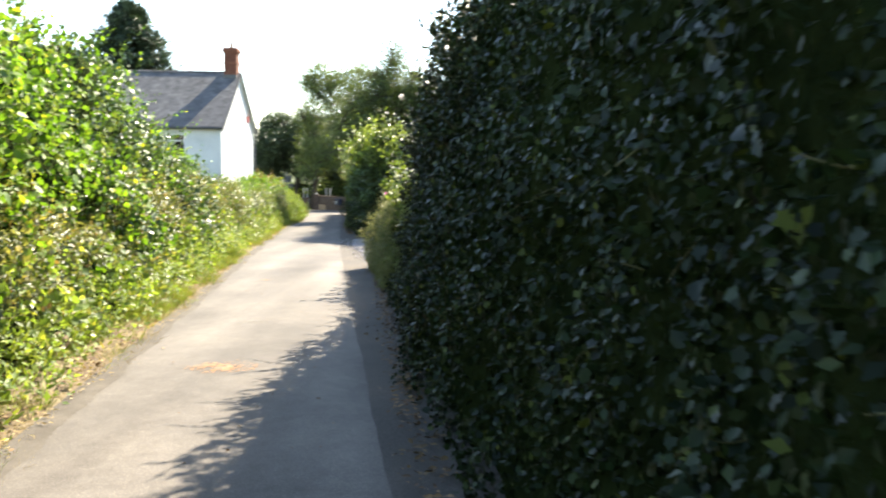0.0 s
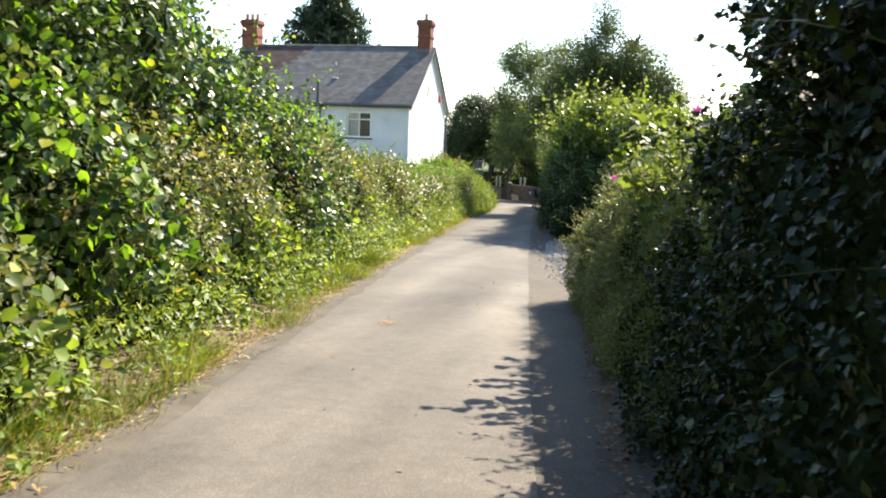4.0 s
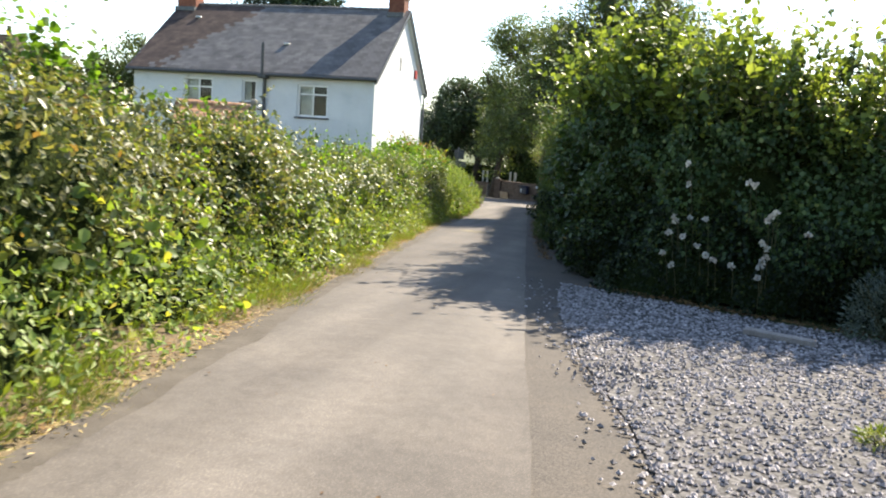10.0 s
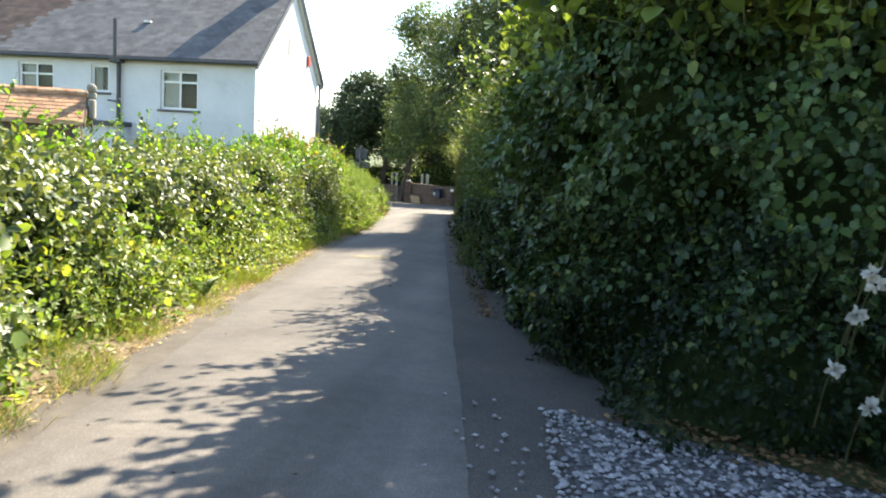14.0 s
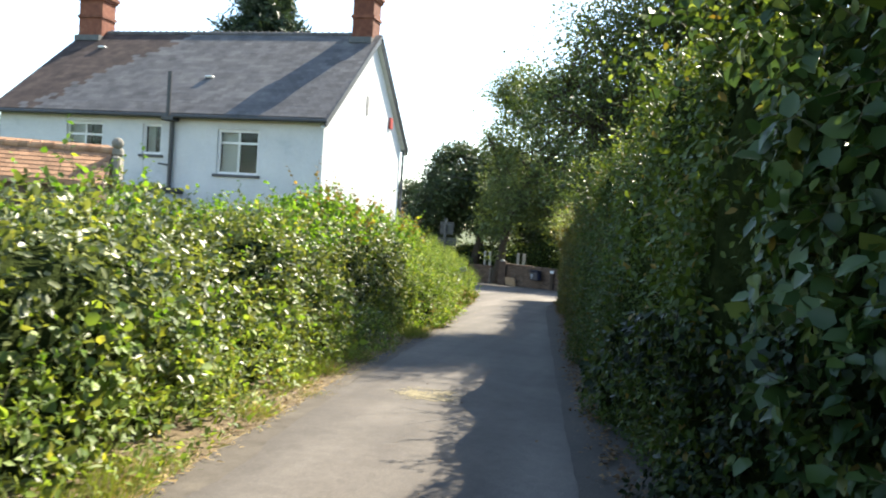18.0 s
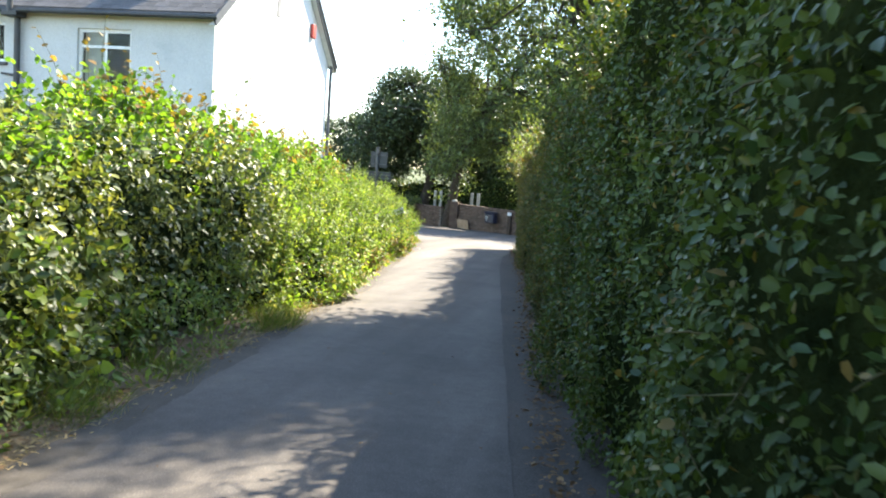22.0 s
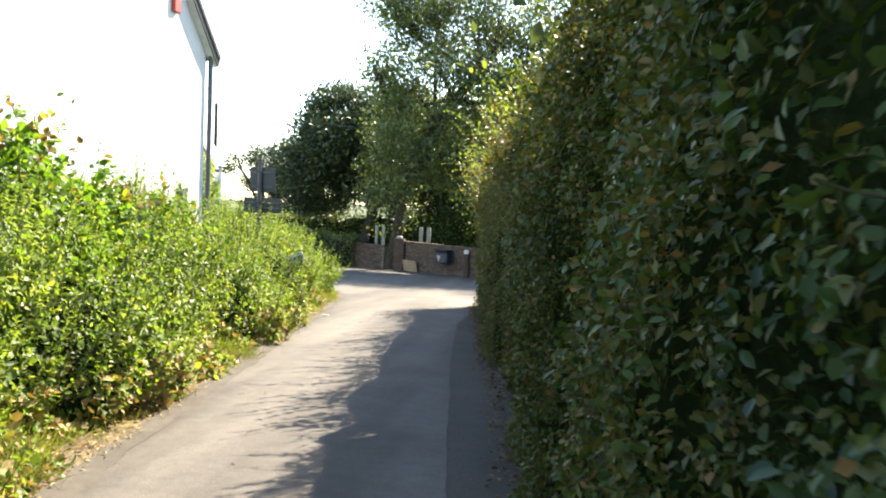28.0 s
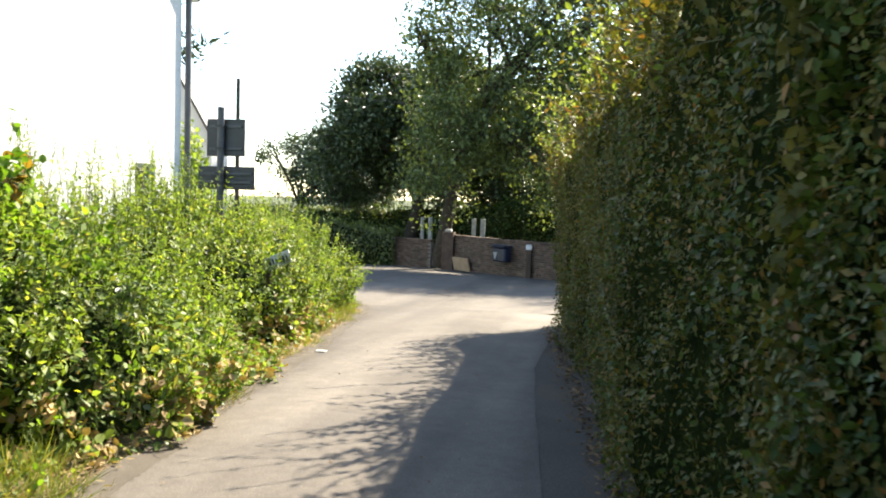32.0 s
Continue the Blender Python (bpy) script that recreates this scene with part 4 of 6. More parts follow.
# ---- verge grass and litter ----
def grass_strip(name, y0, y1, count, off0, off1, length, material, label, parent=None):
    y = RNG.uniform(y0, y1, count)
    w = RNG.uniform(0, 1, count)
    x = left_edge(y) + off0 + (off1 - off0) * w + 0.1 * np.sin(y * 2.1) + 0.06 * np.sin(y * 5.3)
    p = np.stack([x, y, slope(y) - 0.01], 1)
    keep = lumps(p, 0.5, 5) + 0.5 * lumps(p, 2.2, 6) + RNG.normal(0, 0.25, count) > 0.05
    p, w, count = p[keep], w[keep], int(keep.sum())
    a = np.array([0.35, -0.05, 0.8]) + RNG.normal(0, 0.5, (count, 3))
    n = RNG.normal(0, 1, (count, 3))
    tall = 0.5 + 0.7 * (0.5 + 0.5 * lumps(p, 0.8, 7)) + 0.4 * (1 - w)
    ob = leaves(name, p, a, n, length * tall * RNG.uniform(0.5, 1.2, count), BLADE, material, parent)
    return tagged(ob, label, "grass", kind="stuff")


grass_strip("verge_grass", -2, 60, 60000, -0.62, -0.05, 0.18, GRASS, "rough green grass along the foot of the hedge")
grass_strip("dry_grass", -2, 60, 14000, -0.35, 0.06, 0.12, STRAW, "dry straw lying on the verge")


# ---- white house ----
HX0, HX1, HY0, HY1 = -26.8, -14.1, 50.95, 59.5
EAVE, RIDGE, RY, HG = 3.7, 7.32, 55.5, -2.6
house = thing("house", "white rendered house with a grey slate roof and brick chimneys", "house", at=(-20.6, 55.5, HG))


def wall_panel(name, along_x, fixed, t, a0, a1, z0, z1, holes, material, parent, label=""):
    """An upright wall with rectangular openings through it; holes: (a0, a1, z0, z1)."""
    bm = bmesh.new()
    us = sorted({a0, a1, *[h[0] for h in holes], *[h[1] for h in holes]})
    for u0, u1 in zip(us, us[1:]):
        cuts = sorted([(h[2], h[3]) for h in holes if h[0] < (u0 + u1) / 2 < h[1]])
        z = z0
        for c0, c1 in cuts + [(z1, z1)]:
            if c0 > z:
                if along_x:
                    box(bm, u0, u1, fixed, fixed + t, z, c0)
                else:
                    box(bm, fixed, fixed + t, u0, u1, z, c0)
            z = c1
    bmesh.ops.remove_doubles(bm, verts=bm.verts, dist=0.001)
    ob = part(name, bm, material, None, label)
    hold(parent, ob)
    return ob


WINDOWS = [(-17.95, -16.4, 1.5, 3.02), (-20.85, -20.1, 2.05, 3.12), (-23.95, -22.45, 1.6, 3.12)]
wall_panel("wall", True, HY0, 0.28, HX0, HX1, HG, EAVE, WINDOWS, RENDER, house, "shaded white rendered front wall")
wall_panel("wall", True, HY1 - 0.28, 0.28, HX0, HX1, HG, EAVE, [], RENDER, house)
GW = (58.0, 58.65, -1.3, -0.02)
wall_panel("wall", False, HX1 - 0.28, 0.28, HY0 + 0.29, HY1 - 0.29, HG, EAVE, [GW], RENDER, house, "sunlit white rendered gable wall")
wall_panel("wall", False, HX0, 0.28, HY0 + 0.29, HY1 - 0.29, HG, EAVE, [], RENDER, house)
for gx_ in (HX1 - 0.28, HX0):
    bm = bmesh.new()
    tri = [(HY0, EAVE), (HY1, EAVE), (RY, RIDGE - 0.16)]
    a = [bm.verts.new((gx_, y, z)) for y, z in tri]
    b = [bm.verts.new((gx_ + 0.28, y, z)) for y, z in tri]
    bm.faces.new(a[::-1])
    bm.faces.new(b)
    for i in range(3):
        bm.faces.new((a[i], a[(i + 1) % 3], b[(i + 1) % 3], b[i]))
    hold(house, part("gable", bm, RENDER))


def window_unit(x0, x1, z0, z1, y, lights):
    """A white plastic window in the front wall; lights: panes as fractions (u0, u1, v0, v1)."""
    bm = bmesh.new()
    f = 0.055
    box(bm, x0, x1, y, y + 0.07, z0, z0 + f)
    box(bm, x0, x1, y, y + 0.07, z1 - f, z1)
    box(bm, x0, x0 + f, y, y + 0.07, z0 + f, z1 - f)
    box(bm, x1 - f, x1, y, y + 0.07, z0 + f, z1 - f)
    fr = part("window", bm, WHITE_PVC, None, "white plastic window with two lights")
    w, h = x1 - x0 - 2 * f, z1 - z0 - 2 * f
    for u0, u1, v0, v1 in lights:
        bm = bmesh.new()
        a0, a1, b0, b1 = x0 + f + u0 * w, x0 + f + u1 * w, z0 + f + v0 * h, z0 + f + v1 * h
        g = 0.035
        box(bm, a0, a1, y + 0.01, y + 0.06, b0, b0 + g)
        box(bm, a0, a1, y + 0.01, y + 0.06, b1 - g, b1)
        box(bm, a0, a0 + g, y + 0.01, y + 0.06, b0 + g, b1 - g)
        box(bm, a1 - g, a1, y + 0.01, y + 0.06, b0 + g, b1 - g)
        s = part("sash", bm, WHITE_PVC)
        s.parent = fr
        p = part("pane", box(bmesh.new(), a0 + g, a1 - g, y + 0.03, y + 0.036, b0 + g, b1 - g), GLASS)
        p.parent = fr
    si = part("sill", box(bmesh.new(), x0 - 0.1, x1 + 0.1, y - 0.16, y + 0.02, z0 - 0.09, z0, 0.01), SILL, None, "dark grey sill")
    si.parent = fr
    hold(house, fr)
    return fr


FOUR = [(0, 0.5, 0, 0.72), (0.5, 1, 0, 0.72), (0, 0.5, 0.72, 1), (0.5, 1, 0.72, 1)]
for (x0, x1, z0, z1), lt in zip(WINDOWS, (FOUR, [(0, 1, 0, 1)], FOUR)):
    window_unit(x0, x1, z0, z1, HY0 + 0.08, lt)
    hold(house, part("curtain", box(bmesh.new(), x0 + 0.02, x0 + 0.42 * (x1 - x0), HY0 + 0.32, HY0 + 0.36, z0, z1, 0.01), CURTAIN, None, "pale curtain drawn aside"))
    # Dark panel put behind each window so the room reads as unlit.
    hold(house, part("room_shade_panel", box(bmesh.new(), x0 - 0.8, x1 + 0.8, HY0 + 2.4, HY0 + 2.5, z0 - 1, z1 + 0.3), ROOM_SHADE, None, "near-black panel behind the window, standing for the unlit room"))
# window in the gable, seen over the weeds
bm = bmesh.new()
for a0, a1, b0, b1 in ((GW[0], GW[1], GW[2], GW[2] + 0.06), (GW[0], GW[1], GW[3] - 0.06, GW[3]), (GW[0], GW[0] + 0.06, GW[2] + 0.06, GW[3] - 0.06), (GW[1] - 0.06, GW[1], GW[2] + 0.06, GW[3] - 0.06)):
    box(bm, HX1 - 0.14, HX1 - 0.08, a0, a1, b0, b1)
gwin = part("window", bm, WHITE_PVC, None, "small white gable window")
part("pane", box(bmesh.new(), HX1 - 0.12, HX1 - 0.11, GW[0] + 0.06, GW[1] - 0.06, GW[2] + 0.06, GW[3] - 0.06), GLASS, gwin)
hold(house, gwin)

# roof: boards, then slates in courses
PITCH = math.atan2(RIDGE - EAVE, RY - HY0)
for sgn, yb in ((-1, HY0), (1, HY1)):
    bm = bmesh.new()
    c = [(yb + sgn * 0.32, EAVE - 0.32 * math.tan(PITCH)), (RY, RIDGE), (RY, RIDGE - 0.14), (yb + sgn * 0.32, EAVE - 0.32 * math.tan(PITCH) - 0.14)]
    a = [bm.verts.new((HX0 - 0.18, y, z)) for y, z in c]
    b = [bm.verts.new((HX1 + 0.22, y, z)) for y, z in c]
    bm.faces.new(a)
    bm.faces.new(b[::-1])
    for i in range(4):
        bm.faces.new((a[i], b[i], b[(i + 1) % 4], a[(i + 1) % 4]))
    bmesh.ops.recalc_face_normals(bm, faces=bm.faces)
    hold(house, part("roof", bm, SLATE, None, "grey slate roof slope"))
    for gx0 in (HX1 + 0.2, HX0 - 0.2):
        bm = bmesh.new()
        p, q = Vector((gx0, yb + sgn * 0.36, EAVE - 0.36 * math.tan(PITCH) - 0.02)), Vector((gx0, RY, RIDGE - 0.0))
        d = q - p
        tilt = Matrix.Rotation(math.atan2(d.z, d.y), 4, "X")
        bmesh.ops.create_cube(bm, size=1, matrix=Matrix.Translation((p + q) / 2 - Vector((0, 0, 0.03))) @ tilt @ Matrix.Diagonal((0.09, d.length, 0.1, 1)))
        hold(house, part("verge_capping", bm, DARK_METAL, None, "dark capping along the roof verge"))
        inner = -1 if gx0 > -20 else 1
        bm = bmesh.new()
        bmesh.ops.create_cube(bm, size=1, matrix=Matrix.Translation((p + q) / 2 - Vector((-0.01 * inner, 0, 0.17))) @ tilt @ Matrix.Diagonal((0.04, d.length, 0.17, 1)))
        hold(house, part("bargeboard", bm, DARK_METAL, None, "dark bargeboard along the gable"))
        bm = bmesh.new()
        bmesh.ops.create_cube(bm, size=1, matrix=Matrix.Translation((p + q) / 2 - Vector((-0.11 * inner, 0, 0.27))) @ tilt @ Matrix.Diagonal((0.17, d.length - 0.1, 0.03, 1)))
        hold(house, part("soffit", bm, WHITE_PAINT, None, "white soffit under the verge"))
bm = bmesh.new()
cyl(bm, (HX0 - 0.2, HY0 - 0.36, EAVE - 0.34), (HX1 + 0.25, HY0 - 0.36, EAVE - 0.34), 0.065, n=10)
hold(house, part("gutter", bm, DARK_METAL, None, "dark gutter along the eaves"))
bm = bmesh.new()
n_r = 44
for i in range(n_r):
    x = HX0 + 0.1 + (HX1 - HX0 - 0.2) * (i + 0.5) / n_r
    cyl(bm, (x - 0.135, RY, RIDGE - 0.01), (x + 0.135, RY, RIDGE - 0.01), 0.11, n=8)
    box(bm, x - 0.02, x + 0.02, RY - 0.02, RY + 0.02, RIDGE + 0.08, RIDGE + 0.15)
hold(house, part("ridge_tiles", bm, SLATE, None, "crested ridge tiles"))
bm = bmesh.new()
cyl(bm, (-19.62, HY0 - 0.14, HG), (-19.62, HY0 - 0.14, EAVE - 0.35), 0.08)
cyl(bm, (-19.62, HY0 - 0.42, EAVE - 0.4), (-19.62, HY0 - 0.42, 4.85), 0.075)
box(bm, -19.85, -19.4, HY0 - 0.48, HY0 - 0.06, EAVE - 0.5, EAVE - 0.36, 0.02)
cyl(bm, (-20.1, HY0 - 0.1, 1.75), (-19.62, HY0 - 0.12, 1.7), 0.03)
hold(house, part("soil_pipe", bm, DARK_METAL, None, "black soil pipe up the front wall"))
bm = bmesh.new()
cyl(bm, (HX1 + 0.09, HY1 + 0.1, HG), (HX1 + 0.09, HY1 + 0.1, EAVE - 0.2), 0.06)
cyl(bm, (HX1 + 0.09, HY1 + 0.1, EAVE - 0.2), (HX1 + 0.0, HY1 + 0.34, EAVE + 0.0), 0.06)
hold(house, part("downpipe", bm, GREY_METAL, None, "grey downpipe at the gable corner"))
hold(house, part("vent_slit", box(bmesh.new(), HX1 - 0.02, HX1 + 0.015, 54.82, 55.07, 4.2, 4.9), SILL_PALE, None, "narrow pale slit vent"))
lean_to = part("lean_to", box(bmesh.new(), -20.89, -19.23, 49.9, HY0 - 0.003, HG - 0.05, 0.73), RENDER, None, "low white lean-to against the front wall")
part("flat_roof", box(bmesh.new(), -20.99, -19.13, 49.75, HY0 - 0.003, 0.73, 0.92, 0.01), DARK_METAL, lean_to, "dark felted flat roof")
hold(house, lean_to)
bm = cyl(bmesh.new(), (-19.62, HY0 - 0.06, 0.35), (-16.4, HY0 - 0.06, 0.2), 0.022, n=8)
hold(house, part("waste_pipe", bm, WHITE_PVC, None, "thin pale pipe along the wall"))
ALARM = surface("alarm_red", [(0.3, (0.35, 0.035, 0.021)), (0.7, (0.434, 0.056, 0.035))], 5, 40, 0.5, 0.02, 0.001)
hold(house, part("alarm_box", box(bmesh.new(), HX1 + 0.003, HX1 + 0.1, 57.6, 57.9, 4.05, 4.5, 0.02), ALARM, None, "red alarm box on the gable"))
for vx, vy in ((-25.3, 54.4), (-19.35, 52.6)):
    vz = EAVE + (vy - HY0) * math.tan(PITCH)
    hold(house, part("roof_vent", box(bmesh.new(), vx - 0.15, vx + 0.15, vy - 0.1, vy + 0.1, vz + 0.02, vz + 0.1, 0.02), WHITE_PAINT, None, "small pale roof vent"))


def chimney(x0, x1, pots):
    bm = bmesh.new()
    box(bm, x0, x1, RY - 0.42, RY + 0.42, RIDGE - 0.7, RIDGE + 1.25)
    body = part("chimney", bm, CHIMNEY_BRICK, None, "red brick chimney stack with corbelled bands")
    for k, (o, z0, z1) in enumerate(((0.05, 0.55, 0.66), (0.06, 1.25, 1.36), (0.11, 1.36, 1.48), (0.06, 1.48, 1.62))):
        part("brick_band", box(bmesh.new(), x0 - o, x1 + o, RY - 0.42 - o, RY + 0.42 + o, RIDGE + z0, RIDGE + z1), CHIMNEY_BRICK, body)
    part("flashing", box(bmesh.new(), x0 - 0.03, x1 + 0.03, RY - 0.62, RY + 0.62, RIDGE - 0.42, RIDGE - 0.2), GREY_METAL, body)
    for i in range(pots):
        px = x0 + (x1 - x0) * (i + 0.5) / pots
        bm = bmesh.new()
        cyl(bm, (px, RY, RIDGE + 1.6), (px, RY, RIDGE + 1.98), 0.12, 0.1, 12)
        cyl(bm, (px, RY, RIDGE + 1.98), (px, RY, RIDGE + 2.03), 0.125, 0.125, 12)
        part("chimney_pot", bm, CLAY, body)
    hold(house, body)


chimney(-27.0, -25.9, 3)
chimney(-14.95, -14.12, 1)


def slate_mesh(w, h):
    bm = bmesh.new()
    box(bm, -w / 2 + 0.003, w / 2 - 0.003, 0, h * 1.12, -0.0025, 0.0025)
    bmesh.ops.rotate(bm, verts=bm.verts, cent=(0, 0, 0), matrix=Matrix.Rotation(-0.009, 3, "X"))
    me = bpy.data.meshes.new("slate")
    bm.to_mesh(me)
    bm.free()
    return me


SW, SH = 0.32, 0.225
slope_len = (RY - HY0 + 0.32) / math.cos(PITCH)
roof_front = [o for o in house.children if o.name.startswith("roof") and not o.name.startswith("roof_vent")][0]
new_slate, brown_slate = slate_mesh(SW, SH), slate_mesh(SW, SH)
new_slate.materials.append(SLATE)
brown_slate.materials.append(BROWN_SLATE)
rest = {0: ([], []), 1: ([], [])}
srng = random.Random(4)
base_v = [np.array([v.co[:] for v in new_slate.vertices]), [tuple(p.vertices) for p in new_slate.polygons]]
made_slates = 0
for r in range(int(slope_len / SH)):
    for c in range(int((HX1 - HX0 + 0.4) / SW) + 2):
        d = r * SH + 0.02
        x = HX0 - 0.1 + c * SW + (SW / 2 if r % 2 else 0)
        lo, hi = max(x - SW / 2, HX0 - 0.18), min(x + SW / 2, HX1 + 0.2)
        if hi - lo < 0.05:
            continue
        x = (lo + hi) / 2
        y, z = HY0 - 0.32 + d * math.cos(PITCH), EAVE - 0.32 * math.tan(PITCH) + d * math.sin(PITCH)
        m = Matrix.Translation((x, y - 0.012, z + 0.016)) @ Matrix.Rotation(PITCH, 4, "X") @ Matrix.Rotation(srng.uniform(-0.008, 0.008), 4, "Z") @ Matrix.Translation((0, 0, srng.uniform(0, 0.002))) @ Matrix.Diagonal(((hi - lo) / SW, 1, 1, 1))
        # Left of a slanting, ragged line the slates take the darker brown.
        is_brown = x < -24.9 + (y - 51.5) * 0.81 + srng.uniform(-0.5, 0.5)
        if x > -16.6 and d < 3.2 and made_slates < 120:
            made_slates += 1
            o = new("slate", new_slate)
            o.matrix_world = m
            o.parent = roof_front
        else:
            vs, fs = rest[int(is_brown)]
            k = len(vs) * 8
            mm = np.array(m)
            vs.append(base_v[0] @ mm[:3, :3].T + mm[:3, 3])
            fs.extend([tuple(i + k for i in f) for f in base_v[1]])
for key, mat, lb in ((0, SLATE, "grey slates in courses"), (1, BROWN_SLATE, "dark brown slates left of a slanting line")):
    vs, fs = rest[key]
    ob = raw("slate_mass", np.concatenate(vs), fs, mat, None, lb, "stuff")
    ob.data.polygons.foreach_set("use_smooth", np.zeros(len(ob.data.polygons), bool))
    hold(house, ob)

# low wing behind the gable corner, its verge sloping to the lane
back = thing("outbuilding", "low white wing with a dark roof verge behind the house", "building", at=(-17.6, 66.8, -3))
hold(back, part("wall", box(bmesh.new(), -18.6, -16.4, 65.1, 66.0, -3.0, 0.9), RENDER))
bm = bmesh.new()
pv = [(-18.6, 0.9), (-16.3, 0.86), (-17.3, 2.5), (-18.6, 2.5)]
a = [bm.verts.new((x, 65.0, z)) for x, z in pv]
b = [bm.verts.new((x, 66.1, z)) for x, z in pv]
bm.faces.new(a)
bm.faces.new(b[::-1])
for i in range(4):
    bm.faces.new((a[i], b[i], b[(i + 1) % 4], a[(i + 1) % 4]))
bmesh.ops.recalc_face_normals(bm, faces=bm.faces)
hold(back, part("gable", bm, RENDER))
bm = bmesh.new()
for x0, z0, x1, z1 in ((-17.35, 2.6, -16.15, 0.62),):
    q = [bm.verts.new((x, y, z)) for y in (64.9, 65.15) for x, z in ((x0, z0), (x1, z1), (x1 + 0.02, z1 + 0.1), (x0 + 0.02, z0 + 0.1))]
    for f in ((0, 1, 2, 3), (7, 6, 5, 4), (0, 4, 5, 1), (1, 5, 6, 2), (2, 6, 7, 3), (3, 7, 4, 0)):
        bm.faces.new([q[i] for i in f])
bmesh.ops.recalc_face_normals(bm, faces=bm.faces)
hold(back, part("verge", bm, DARK_METAL, None, "dark slate verge"))

# garden shed with a clay tile roof, its ridge slanting across the garden
shed = thing("garden_shed", "small garden shed with an orange clay tile roof", "shed", at=(-21.1, 44.85, -2.0))
hold(shed, part("wall", box(bmesh.new(), -22.1, -20.1, 45.1, 47.4, -2.1, 0.66), WALL_BRICK))
SX, SZ, SRUN, SDROP = -21.1, 1.57, 1.2, 0.85
for y in (45.1, 47.4):
    bm = slab("y", y - 0.1, 0.16, ((-22.1, 0.663), (-20.1, 0.663), (SX, SZ - 0.13)))
    hold(shed, part("gable", bm, WOOD, None, "dark boarded gable end"))
sr = []
for sgn in (1, -1):
    bm = bmesh.new()
    c = [(SX + sgn * SRUN, SZ - SDROP), (SX, SZ), (SX, SZ - 0.1), (SX + sgn * SRUN, SZ - SDROP - 0.1)]
    a = [bm.verts.new((x, 44.85, z)) for x, z in c]
    b = [bm.verts.new((x, 47.65, z)) for x, z in c]
    bm.faces.new(a)
    bm.faces.new(b[::-1])
    for i in range(4):
        bm.faces.new((a[i], b[i], b[(i + 1) % 4], a[(i + 1) % 4]))
    bmesh.ops.recalc_face_normals(bm, faces=bm.faces)
    sr.append(part("roof", bm, CLAY, None, "orange clay tile slope"))
    hold(shed, sr[-1])
for i in range(10):
    y = 44.85 + 2.8 * (i + 0.5) / 10
    bm = cyl(bmesh.new(), (SX, y - 0.142, SZ + 0.01), (SX, y + 0.142, SZ + 0.01), 0.11, n=10)
    cyl(bm, (SX, y + 0.1, SZ + 0.015), (SX, y + 0.147, SZ + 0.015), 0.125, n=10)
    hold(shed, part("ridge_tile", bm, CLAY))
for y in (44.83, 47.67):
    bm = bmesh.new()
    for sgn in (1, -1):
        q = [bm.verts.new((x, yy, z)) for yy in (y - 0.025, y + 0.025) for x, z in ((SX, SZ + 0.02), (SX + sgn * (SRUN + 0.03), SZ - SDROP - 0.02), (SX + sgn * (SRUN + 0.03), SZ - SDROP - 0.18), (SX, SZ - 0.16))]
        for f in ((0, 1, 2, 3), (7, 6, 5, 4), (0, 4, 5, 1), (1, 5, 6, 2), (2, 6, 7, 3), (3, 7, 4, 0)):
            bm.faces.new([q[k] for k in f])
    bmesh.ops.recalc_face_normals(bm, faces=bm.faces)
    hold(shed, part("bargeboard", bm, WOOD))
me = bpy.data.meshes.new("tile")
bm = box(bmesh.new(), -0.1, 0.1, 0, 0.22, -0.008, 0.012, 0.004)
bmesh.ops.rotate(bm, verts=bm.verts, cent=(0, 0, 0), matrix=Matrix.Rotation(-0.07, 3, "X"))
bm.to_mesh(me)
bm.free()
me.materials.append(CLAY)
tp = math.atan2(SDROP, SRUN)
for r in range(9):
    for c in range(22):
        y = 44.95 + c * 0.205 + (0.1 if r % 2 else 0)
        if y > 47.6:
            continue
        o = new("tile", me)
        d = 0.02 + r * 0.19
        o.matrix_world = Matrix.Translation((SX + SRUN - d * math.cos(tp), y, SZ - SDROP + 0.014 + d * math.sin(tp))) @ Matrix.Rotation(math.radians(90), 4, "Z") @ Matrix.Rotation(tp, 4, "X") @ Matrix.Rotation(srng.uniform(-0.04, 0.04), 4, "Z")
        o.parent = sr[0]
bm = bmesh.new()
box(bm, SX - 0.1, SX + 0.5, 47.7, 47.9, SZ - 0.75, SZ - 0.12, 0.05)
box(bm, SX + 0.02, SX + 0.36, 47.68, 47.92, SZ - 0.12, SZ + 0.1, 0.05)
bmesh.ops.create_uvsphere(bm, u_segments=10, v_segments=8, radius=0.15, matrix=Matrix.Translation((SX + 0.3, 47.8, SZ + 0.2)))
hold(shed, part("finial", bm, MORTAR, None, "pale stone finial at the ridge's end"))
shed.location, shed.rotation_euler = (-19.5, 43.0, -2.0), (0, 0, radians(-64.4))


